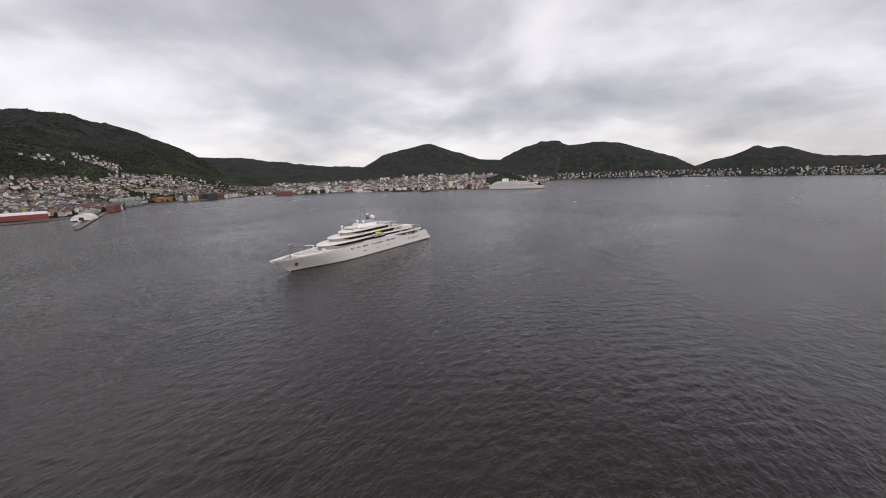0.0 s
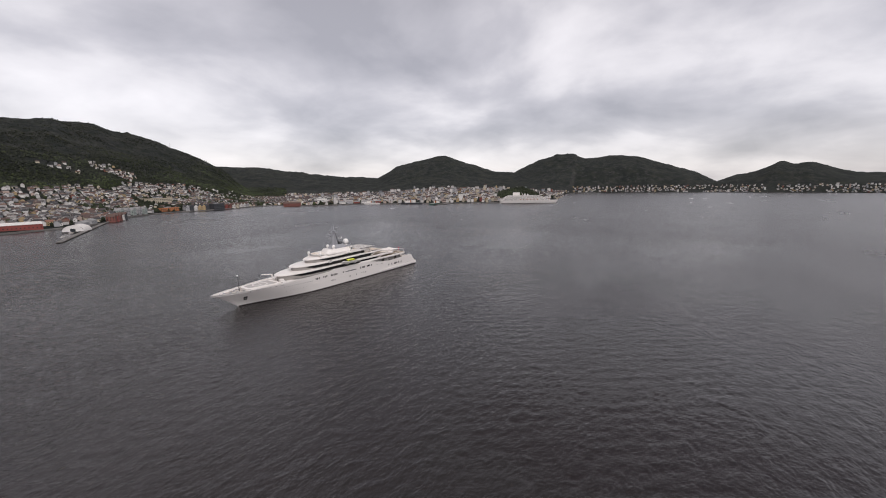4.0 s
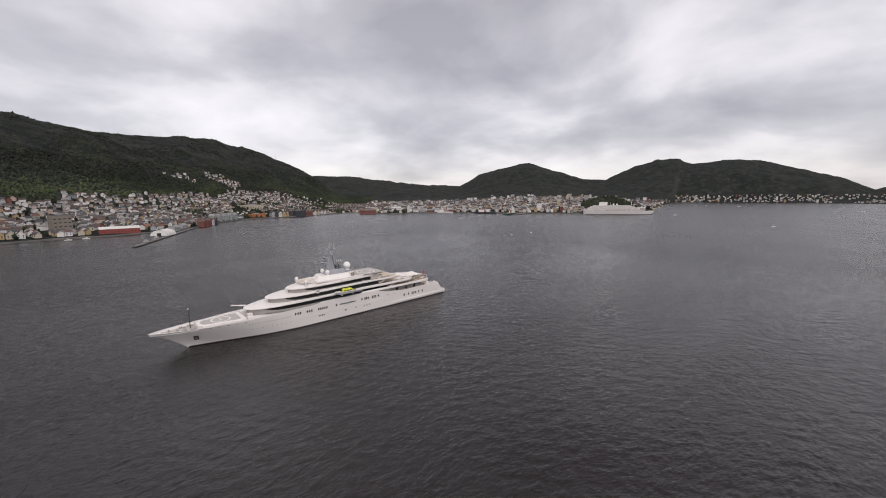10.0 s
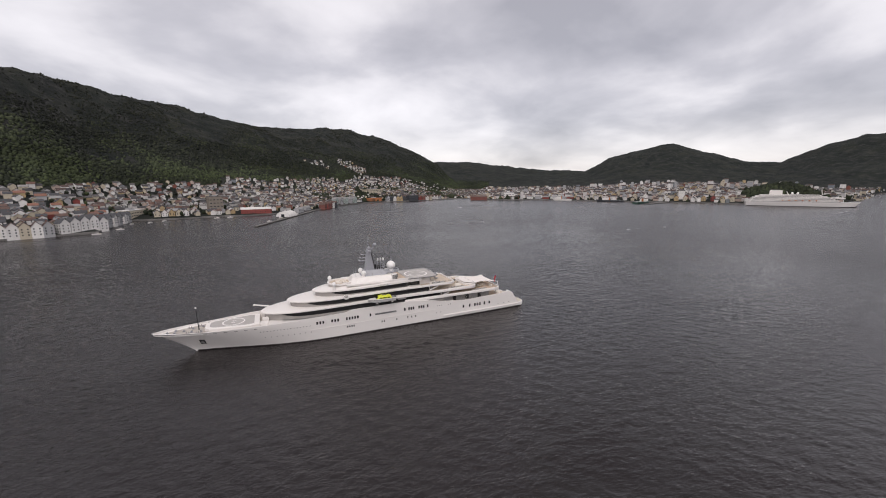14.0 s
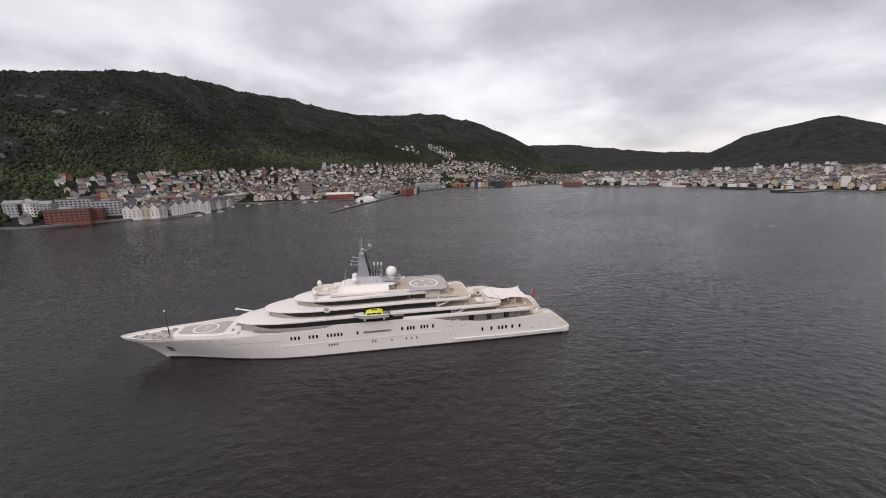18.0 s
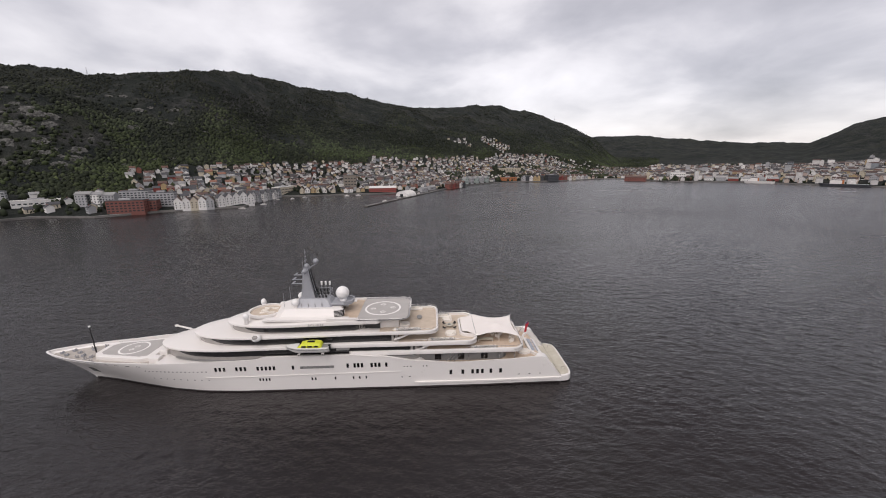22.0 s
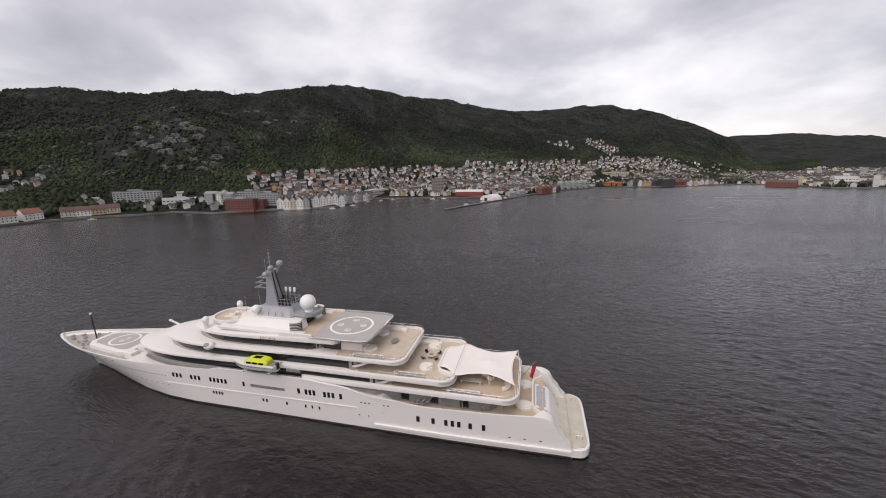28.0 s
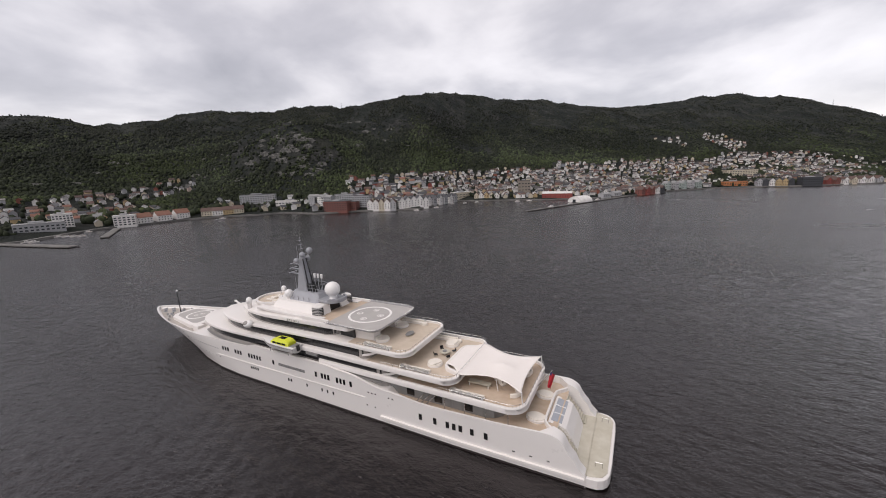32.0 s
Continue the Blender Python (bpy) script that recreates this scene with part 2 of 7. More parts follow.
def mountain_material():
    """Forest floor, heath and bare rock: rock where the slope is steep or the noise says so."""
    m = bpy.data.materials.new("wooded_mountain")
    m.use_nodes = True
    n, l = m.node_tree.nodes, m.node_tree.links
    b = n["Principled BSDF"]
    b.inputs["Roughness"].default_value = 0.95
    socket(b, "Specular IOR Level").default_value = 0.15
    tc = n.new("ShaderNodeTexCoord")

    def tex(scale, detail, rough=0.6):
        t = n.new("ShaderNodeTexNoise")
        t.inputs["Scale"].default_value, t.inputs["Detail"].default_value, t.inputs["Roughness"].default_value = scale, detail, rough
        l.new(tc.outputs["Object"], t.inputs[0])
        return t.outputs[0]

    green = n.new("ShaderNodeValToRGB")
    e = green.color_ramp.elements
    e[0].position, e[0].color = 0.36, (0.013, 0.016, 0.016, 1)
    e[1].position, e[1].color = 0.66, (0.034, 0.036, 0.029, 1)
    k = e.new(0.52)
    k.color = (0.021, 0.025, 0.022, 1)
    l.new(tex(0.012, 9, 0.68), green.inputs[0])
    rock = n.new("ShaderNodeValToRGB")
    e = rock.color_ramp.elements
    e[0].position, e[0].color = 0.38, (0.022, 0.022, 0.021, 1)
    e[1].position, e[1].color = 0.66, (0.11, 0.108, 0.106, 1)
    l.new(tex(0.06, 8, 0.72), rock.inputs[0])
    geo = n.new("ShaderNodeNewGeometry")
    sep = n.new("ShaderNodeSeparateXYZ")
    l.new(geo.outputs["Normal"], sep.inputs[0])
    steep = n.new("ShaderNodeMapRange")
    steep.inputs[1].default_value, steep.inputs[2].default_value = 0.80, 0.62
    steep.inputs[3].default_value, steep.inputs[4].default_value = 0.0, 0.55
    l.new(sep.outputs[2], steep.inputs[0])
    patch = n.new("ShaderNodeMapRange")
    patch.inputs[1].default_value, patch.inputs[2].default_value = 0.50, 0.60
    l.new(tex(0.022, 8, 0.7), patch.inputs[0])
    mul = n.new("ShaderNodeMath")
    mul.operation, mul.use_clamp = "ADD", True
    mm = n.new("ShaderNodeMath")
    mm.operation = "MULTIPLY"
    mm.inputs[1].default_value = 0.42
    l.new(patch.outputs[0], mm.inputs[0])
    l.new(steep.outputs[0], mul.inputs[0])
    l.new(mm.outputs[0], mul.inputs[1])
    mx = n.new("ShaderNodeMix")
    mx.data_type = "RGBA"
    l.new(mul.outputs[0], mx.inputs[0])
    l.new(green.outputs[0], mx.inputs[6])
    l.new(rock.outputs[0], mx.inputs[7])
    l.new(mx.outputs[2], b.inputs["Base Color"])
    bp = n.new("ShaderNodeBump")
    bp.inputs["Distance"].default_value = 9.0
    l.new(tex(0.07, 8, 0.7), bp.inputs["Height"])
    l.new(bp.outputs[0], b.inputs["Normal"])
    return m


M_LAND = mountain_material()


# ---- helpers of this scene ----
def mesh_object(name, verts, faces, mat, parent=None, label="", smooth=False):
    me = bpy.data.meshes.new(name)
    me.from_pydata(verts, [], faces)
    if smooth:
        me.polygons.foreach_set("use_smooth", [True] * len(me.polygons))
    if mat:
        me.materials.append(mat)
    me.update()
    ob = new(name, me)
    ob.parent = parent
    return tagged(ob, label)


def part(name, bm, mat, parent=None, label="", smooth=False):
    me = bpy.data.meshes.new(name)
    bmesh.ops.recalc_face_normals(bm, faces=bm.faces)
    if smooth:
        for f in bm.faces:
            f.smooth = True
    bm.to_mesh(me)
    bm.free()
    me.materials.append(mat)
    ob = new(name, me)
    ob.parent = parent
    return tagged(ob, label)


def add_box(bm, x0, x1, y0, y1, z0, z1, bevel=0.0):
    r = bmesh.ops.create_cube(bm, size=1, matrix=Matrix.Translation(((x0 + x1) / 2, (y0 + y1) / 2, (z0 + z1) / 2)) @ Matrix.Diagonal((x1 - x0, y1 - y0, z1 - z0, 1)))
    if bevel:
        es = list({e for v in r["verts"] for e in v.link_edges})
        bmesh.ops.bevel(bm, geom=es, offset=bevel, segments=2, affect="EDGES", profile=0.7)
    return bm


def box(x0, x1, y0, y1, z0, z1, bevel=0.0):
    return add_box(bmesh.new(), x0, x1, y0, y1, z0, z1, bevel)


def add_tube(bm, a, b, r, r2=None, seg=8):
    a, b = Vector(a), Vector(b)
    q = (b - a).to_track_quat("Z", "Y").to_matrix().to_4x4()
    bmesh.ops.create_cone(bm, cap_ends=True, segments=seg, radius1=r, radius2=r if r2 is None else r2, depth=(b - a).length, matrix=Matrix.Translation((a + b) / 2) @ q)
    return bm


def tube(a, b, r, r2=None, seg=8):
    return add_tube(bmesh.new(), a, b, r, r2, seg)


def add_ball(bm, c, r, sz=1.0, seg=16):
    bmesh.ops.create_uvsphere(bm, u_segments=seg, v_segments=seg // 2 + 2, radius=r, matrix=Matrix.Translation(c) @ Matrix.Diagonal((1, 1, sz, 1)))
    return bm


def ball(c, r, sz=1.0, seg=16):
    return add_ball(bmesh.new(), c, r, sz, seg)


def prism(outline, z0, z1, inset=0.0):
    """A slab over a closed plan outline of (x, y); inset: how far its top is drawn in by a bevel."""
    bm = bmesh.new()
    f = bm.faces.new([bm.verts.new((x, y, z0)) for x, y in outline])
    bm.faces.ensure_lookup_table()
    r = bmesh.ops.extrude_face_region(bm, geom=[f])
    vs = [v for v in r["geom"] if isinstance(v, bmesh.types.BMVert)]
    for v in vs:
        v.co.z = z1
    if inset:
        top = [e for e in bm.edges if all(abs(v.co.z - z1) < 1e-6 for v in e.verts)]
        bmesh.ops.bevel(bm, geom=top, offset=inset, segments=3, affect="EDGES", profile=0.6)
    return bm


def empty(name, label="", category="", group="", kind=""):
    return tagged(new(name), label, category, group, kind)


def lerp(x, table):
    """Linear interpolation in a table of (x, value)."""
    return float(np.interp(x, [a for a, _ in table], [b for _, b in table]))


def smooth_lerp(x, table):
    """As lerp, eased between the rows."""
    xs = [a for a, _ in table]
    if x <= xs[0]:
        return table[0][1]
    for (a, u), (b, v) in zip(table, table[1:]):
        if x <= b:
            t = (x - a) / (b - a)
            t = t * t * (3 - 2 * t)
            return u + (v - u) * t
    return table[-1][1]


# ---- sea and land ----
SHORE = [(-900, -420), (-640, -160), (-505, -25), (-500, 70), (-548, 150), (-550, 200), (-545, 258), (-518, 298), (-478, 331), (-452, 368), (-373, 361), (-325, 407), (-234, 449), (-243, 544), (-249, 620), (-183, 620), (-110, 640), (-64, 642), (9, 673), (62, 725),
         (98, 797), (133, 880), (209, 949), (267, 983), (407, 1010), (524, 1076), (638, 1102), (677, 1048), (698, 916), (775, 894), (865, 841), (929, 746), (992, 652), (1048, 586), (1117, 470), (1215, 403), (1464, 341), (1659, 370), (3225, 709), (3437, 384), (3410, 40), (3350, -900), (3000, -1500), (2600, -2200), (1500, -4200), (-500, -4500), (-2500, -3600)]
# crest of the near range and of the far hills: bearing from the yacht in degrees, distance and height
NR = np.array([(-125.0, 1950, 120), (-112.0, 1900, 200), (-100.0, 1850, 255), (-93.0, 1800, 270), (-82.5, 1730, 276), (-78.2, 1673, 279), (-74.7, 1626, 275), (-70.6, 1572, 252), (-68.3, 1542, 255), (-65.3, 1504, 267), (-60.9, 1479, 292), (-58.5, 1468, 296), (-54.7, 1448, 294), (-50.7, 1424, 294), (-47.8, 1407, 313), (-44.4, 1376, 308), (-41.0, 1348, 299), (-37.2, 1317, 308), (-31.3, 1276, 322), (-28.0, 1382, 343), (-23.9, 1513, 360), (-19.6, 1639, 374), (-14.0, 1768, 374), (-9.4, 1900, 372), (-4.8, 2040, 369), (-1.6, 2075, 352), (2.0, 2229, 352), (4.8, 2356, 368), (8.2, 2509, 404), (11.6, 2654, 427), (13.5, 2758, 403), (16.1, 2895, 399), (19.2, 3002, 350), (21.8, 3055, 295), (24.9, 3117, 208), (26.4, 3177, 124), (28.9, 3177, 10)])
FR = np.array([(15.0, 4400, 200), (24.6, 4269, 264), (29.7, 4253, 253), (35.9, 4228, 193), (40.6, 4210, 158), (46.9, 4202, 140), (49.9, 4203, 260), (54.1, 4207, 349), (57.6, 4213, 397), (61.1, 4222, 296), (65.6, 4231, 204), (68.5, 4240, 192), (72.1, 4262, 316), (74.8, 4284, 377), (77.0, 4300, 383), (78.8, 4304, 337), (81.8, 4332, 363), (85.2, 4350, 350), (89.0, 4350, 262), (92.2, 4350, 175), (94.8, 4350, 72), (96.8, 4350, 130), (98.8, 4350, 170), (100.6, 4350, 251), (102.0, 4350, 208), (103.3, 4350, 224), (105.0, 4350, 172), (107.0, 4350, 122), (109.4, 4350, 105), (130.0, 4500, 240)])

SH = np.array(sorted((math.degrees(math.atan2(x, y)), math.hypot(x, y)) for x, y in SHORE))
SH = np.vstack([SH, [SH[0, 0] + 360, SH[0, 1]]])
LAND_R = 4650.0


def rise(t):
    return np.interp(t, [0, 0.06, 0.15, 0.3, 0.45, 0.6, 0.75, 0.88, 1.0, 1.25, 1.7, 3], [0, 0.025, 0.06, 0.16, 0.33, 0.54, 0.76, 0.92, 1.0, 0.97, 0.75, 0.4])


def shore_at(phi):
    return np.interp(phi, SH[:, 0], SH[:, 1])


def wobble(x, y, size, octaves=4, seed=0.0):
    return noise.fractal(Vector((x / size, y / size, seed)), 1.0, 2.0, octaves)


def land_height(x, y):
    """Height of the land above the sea, negative off the shore."""
    phi, r = math.degrees(math.atan2(x, y)), math.hypot(x, y)
    ds = float(shore_at(phi))
    if r < ds:
        return -3.0
    h = 2.2
    if -125 < phi < 28.9:
        dr, hr = float(np.interp(phi, NR[:, 0], NR[:, 1])), float(np.interp(phi, NR[:, 0], NR[:, 2]))
        if phi < -105:
            hr *= max(0.0, (phi + 125) / 20)
        h = max(h, 2.2 + hr * float(rise((r - ds) / max(dr - ds, 50))))
    if phi > 15:
        df, hf = float(np.interp(phi, FR[:, 0], FR[:, 1])), float(np.interp(phi, FR[:, 0], FR[:, 2]))
        base = df - 1400
        k = (r - base) / (df - base)
        far = 0.0 if k < 0 else hf * float(np.interp(k, [0, 0.2, 0.5, 0.8, 1, 1.2, 2], [0, 0.10, 0.42, 0.84, 1, 0.9, 0.6])) * min(1.0, (r - ds) / 400)
        town = 34 * math.exp(-(((x - 1500) / 500) ** 2 + ((y - 800) / 420) ** 2)) + min(30, max(0, (r - ds) * 0.018))
        park = 30 * math.exp(-(((x - 1390) / 120) ** 2 + ((y - 430) / 65) ** 2)) * min(1, (r - ds) / 60)
        h = max(h, 2.2 + town * min(1, (r - ds) / 150) + far + park)
    # wooded shoulder with the bare face above the western shore
    h += 95 * math.exp(-(((x - -700) / 150) ** 2 + ((y - 594) / 130) ** 2)) * min(1, (r - ds) / 200)
    k = min(1.0, max(0.0, (r - ds - 60) / 500))
    rough = wobble(x, y, 420, 5) * 20 * k * min(1.0, h / 120) + wobble(x, y, 90, 4, 7.0) * 9 * k * min(1.0, h / 60) + wobble(x, y, 30, 3, 2.0) * 4 * k * min(1.0, h / 150)
    return max(2.0, h + rough * (1 if h > 12 else 0.2))


def build_land():
    phis = list(np.arange(-126, 136.01, 0.3)) + list(np.arange(138, 234, 4.0))
    steps = 200
    rings = 450 * (LAND_R / 450) ** (np.arange(steps + 1) / steps)
    verts, faces = [], []
    for p in phis:
        pw = p if p <= 180 else p - 360
        ds = float(shore_at(pw))
        s, c = math.sin(radians(p)), math.cos(radians(p))
        for k in range(steps + 1):
            r = max(float(rings[k]), ds + 0.02 * k)
            x, y = r * s, r * c
            verts.append((x, y, -3.0 if k == 0 else (2.0 if r < ds + 6 else land_height(x, y))))
    row, count = steps + 1, len(phis)
    for i in range(count):
        j = (i + 1) % count
        for k in range(steps):
            faces.append((i * row + k, j * row + k, j * row + k + 1, i * row + k + 1))
    ob = mesh_object("ground", verts, faces, M_LAND, smooth=True)
    return tagged(ob, "wooded and rocky mountainsides round the harbour", "land", kind="structure")


ground = build_land()



def build_sea():
    """One sheet to the horizon, close-meshed round the yacht, where short wind waves stand up in it."""
    def axis(a, b, step, end):
        mid = list(np.arange(a, b + 0.01, step))
        out, d = [], step
        x = b
        while x < end:
            d *= 1.32
            x = min(end, x + d)
            out.append(x)
        low, d, x = [], step, a
        while x > -end:
            d *= 1.32
            x = max(-end, x - d)
            low.append(x)
        return np.array(low[::-1] + mid + out)

    xs, ys = axis(-330, 400, 1.05, 4780), axis(-330, 330, 1.05, 4780)
    X, Y = np.meshgrid(xs, ys, indexing="ij")
    r = np.random.default_rng(5)
    Z = np.zeros_like(X)
    for _ in range(64):
        lam = float(np.exp(r.normal(math.log(3.3), 0.30)))
        lam = min(8.0, max(2.4, lam))
        a = radians(r.normal(40, 34))
        k = 2 * math.pi / lam
        Z += 0.019 * lam / (2 * math.pi) * np.sin(k * (X * math.sin(a) + Y * math.cos(a)) + r.uniform(0, 6.28))
    gust = np.zeros_like(X)
    for _ in range(10):
        lam, a = r.uniform(90, 300), r.uniform(0, 6.28)
        gust += np.sin(2 * math.pi / lam * (X * math.sin(a) + Y * math.cos(a)) + r.uniform(0, 6.28))
    Z *= np.clip(0.95 + 0.07 * gust, 0.6, 1.3)
    # lee of the hull
    lee = np.exp(-((X / 88) ** 6)) * np.exp(-((Y / 15) ** 4))
    Z *= 1 - 0.7 * lee
    edge = np.clip(np.minimum(np.minimum(X + 330, 400 - X), np.minimum(Y + 330, 330 - Y)) / 150, 0, 1)
    edge = edge * edge * (3 - 2 * edge)
    Z *= edge
    verts = np.stack([X, Y, Z], -1).reshape(-1, 3)
    nx, ny = X.shape
    i = (np.arange(nx - 1)[:, None] * ny + np.arange(ny - 1)[None]).ravel()
    faces = np.stack([i, i + ny, i + ny + 1, i + 1], -1).astype(np.int32)
    me = bpy.data.meshes.new("water")
    me.vertices.add(len(verts))
    me.vertices.foreach_set("co", verts.ravel())
    me.loops.add(faces.size)
    me.loops.foreach_set("vertex_index", faces.ravel())
    me.polygons.add(len(faces))
    me.polygons.foreach_set("loop_start", np.arange(0, faces.size, 4, dtype=np.int32))
    me.polygons.foreach_set("use_smooth", np.ones(len(faces), dtype=bool))
    me.update(calc_edges=True)
    att = me.attributes.new("open_water", "FLOAT", "POINT")
    att.data.foreach_set("value", (1 - edge).ravel().astype(np.float32))
    me.materials.append(M_SEA)
    return tagged(new("water", me), "dark rippled grey-brown fjord water", "sea", kind="structure")


sea = build_sea()

# ---- the yacht ----
yacht = empty("motor_yacht", "long white multi-deck motor yacht lying at anchor in the fjord", "yacht")

SHEER = [(-81.25, 9.2), (-60, 9.1), (-45, 9.5), (-18, 10.1), (-12, 10.3), (-8, 11.2), (16, 11.2), (24, 10.6), (36, 8.7), (46, 7.9), (60, 8.3), (71.5, 8.8), (73.0, 8.3), (75.2, 5.4), (76.8, 2.9), (77.6, 2.15)]
WL_HALF = [(0, 0.0), (3, 0.55), (10, 2.2), (20, 5.2), (30, 8.0), (40, 9.8), (50, 10.5), (120, 10.6), (142, 10.1)]
DK_HALF = [(0, 0.0), (0.5, 0.75), (2, 1.75), (5, 3.2), (10, 5.0), (17, 6.9), (25, 8.5), (35, 9.9), (45, 10.7), (60, 10.9), (135, 10.9), (154, 10.2)]


def hull_half(x, z):
    """Half breadth of the hull at a station and height: a raked stem with flare, full amidships."""
    k = max(0.0, min(1.0, z / 9.2))
    run = x - (-66.4 - 13.1 * k ** 1.15)
    if run <= 0:
        return 0.0
    return lerp(run, WL_HALF) * (1 - k) + lerp(run, DK_HALF) * k


DECKZ = [(-90, 8.2), (-41, 8.2), (-40, 9.6), (37, 9.6), (37.5, 7.1), (71.9, 7.1), (72.0, 1.85), (80, 1.85)]


def hull_bm():
    bm = bmesh.new()
    levels = [-2.5, -0.6, 0.35, 1.2, 2.2, 3.4, 4.6, 5.8, 7.0, 8.0, 0.93, 1.0]
    us = [0, 0.002, 0.006, 0.012, 0.02, 0.03, 0.042, 0.055, 0.07, 0.085, 0.1] + list(np.linspace(0.115, 0.93, 80)) + list(np.linspace(0.935, 1.0, 16))
    rings = []
    for u in us:
        ring = {}
        for sgn in (-1, 1):
            for k, lev in enumerate(levels):
                x = -66.4 + (77.6 + 66.4) * u
                for _ in range(6):
                    top = smooth_lerp(x, SHEER)
                    z = (top * lev + (1 - lev) * 5.0 if k >= 10 else min(lev, top * 0.9 + 0.05 * k))
                    kk = max(0.0, min(1.0, z / 9.2))
                    st = -66.4 - 13.1 * kk ** 1.15
                    x = st + (77.6 - st) * u
                ring[sgn, k] = (x, sgn * hull_half(x, max(z, 0.0)), z)
            x, y, z = ring[sgn, len(levels) - 1]
            inn = sgn * max(abs(y) - lerp(x, [(69.5, 0.38), (71.5, 2.7), (77.6, 2.2)]), 0.0)
            dz = min(lerp(x, DECKZ), z - 0.25)
            ring[sgn, 20] = (x + (0.5 if u < 0.05 else 0), inn, z)
            ring[sgn, 21] = (x + (0.5 if u < 0.05 else 0), inn * 0.985, dz)
        order = [(-1, k) for k in list(range(len(levels))) + [20, 21]] + [(1, k) for k in [21, 20] + list(range(len(levels)))[::-1]]
        rings.append([bm.verts.new(ring[o]) for o in order])
    for a, b in zip(rings, rings[1:]):
        for k in range(len(a)):
            bm.faces.new((a[k], a[(k + 1) % len(a)], b[(k + 1) % len(a)], b[k]))
    bm.faces.new(rings[-1][::-1])
    bmesh.ops.remove_doubles(bm, verts=bm.verts, dist=0.004)
    return bm


def smooth_by_angle(ob, deg=32):
    """Smooth shading with edges sharper than deg kept sharp."""
    me = ob.data
    me.polygons.foreach_set("use_smooth", [True] * len(me.polygons))
    me.set_sharp_from_angle(angle=radians(deg))
    return ob


hull = smooth_by_angle(part("hull", hull_bm(), M_PAINT, yacht, "glossy white hull with a raked bow"), 28)


def hull_strip(x0, x1, z0, z1, out, n=60, both=True):
    """A thin strip that follows the hull's side between two heights."""
    bm = bmesh.new()
    for sgn in (-1, 1) if both else (-1,):
        rows = []
        for x in np.linspace(x0, x1, n):
            a, b = (z0(x), z1(x)) if callable(z0) else (z0, z1)
            y0, y1 = hull_half(x, a), hull_half(x, b)
            rows.append([bm.verts.new(p) for p in ((x, sgn * (y0 - 0.1), a), (x, sgn * (y0 + out), a), (x, sgn * (y1 + out), b), (x, sgn * (y1 - 0.1), b))])
        for a, b in zip(rows, rows[1:]):
            for k in range(4):
                bm.faces.new((a[k], a[(k + 1) % 4], b[(k + 1) % 4], b[k]))
        bm.faces.new(rows[0])
        bm.faces.new(rows[-1][::-1])
    return bm


part("boot_top", hull_strip(-65.9, 77.5, -0.5, 0.42, 0.02, 120), M_BOOT, hull, "dark boot-top line at the waterline")
part("rubbing_strake", hull_strip(-26, 30, lambda x: 4.85 + 0.009 * (x + 26), lambda x: 5.05 + 0.009 * (x + 26), 0.14), M_PAINT2, hull)
part("stern_ledge", hull_strip(34, 77.4, lambda x: 1.45, lambda x: 1.95, 0.42), M_PAINT2, hull)
part("sheer_moulding", hull_strip(-6, 40, lambda x: smooth_lerp(x, SHEER) - 0.22, lambda x: smooth_lerp(x, SHEER) - 0.02, 0.10), M_PAINT2, hull)


def hull_window(x, z, w, h, mat, name, r=0.06):
    """A pane set into the hull on both sides, in a thin frame."""
    for sgn in (-1, 1):
        y = hull_half(x, z)
        k = (hull_half(x, z + h / 2) - hull_half(x, z - h / 2)) / h
        dx = (hull_half(x + 0.4, z) - hull_half(x - 0.4, z)) / 0.8
        m = Matrix.Translation((x, sgn * (y + 0.015), z)) @ Euler((-sgn * math.atan(k), 0, sgn * math.atan(dx))).to_matrix().to_4x4()
        bm = box(-w / 2, w / 2, -0.05, 0.03, -h / 2, h / 2)
        bm.transform(m)
        part(name, bm, mat, hull)


for group_x, z, w, h in (((-22.7, -21.5, -20.3), 7.55, 0.62, 1.2), ((-16.8, -15.6, -14.4), 7.6, 0.62, 1.2), ((-10.8, -9.65, -8.5, -7.35, -6.2), 7.6, 0.62, 1.2),
                         ((-0.8,), 7.65, 0.62, 1.25), ((14.8, 16.8, 17.85, 18.9, 21.7, 22.8, 23.9, 25.9), 7.8, 0.66, 1.35),
                         ((44.6, 48.1, 51.0, 52.45, 53.9, 56.4, 59.3), 4.75, 0.75, 1.4),
                         ((-10.6, -9.7, -8.8, -7.9), 3.95, 0.42, 0.8), ((4.3, 5.3), 3.8, 0.42, 0.8), ((11.0, 16.2, 18.0, 19.9), 3.8, 0.4, 0.8),
                         ((30.3, 32.6), 3.6, 0.3, 0.3)):
    for x in group_x:
        hull_window(x, z, w, h, M_WINDOW, "porthole")
for k in range(16):
    hull_window(-43.5 + 1.2 * k, 6.9, 0.34, 0.3, M_GREY, "porthole")
for k in range(9):
    hull_window(-42 + 2.1 * k, 4.1, 0.34, 0.26, M_GREY, "porthole")
for x in (31.0, 32.0, 33.0, 36.6, 37.6):
    hull_window(x, 7.0, 0.3, 0.3, M_WINDOW, "porthole")
for x in (64.8, 68.0, 71.2):
    hull_window(x, 3.3, 0.55, 0.22, M_STEEL, "fairlead")
for k in range(6):
    hull_window(-62 + 3.4 * k, 8.45, 1.3, 0.14, M_STEEL, "scupper")
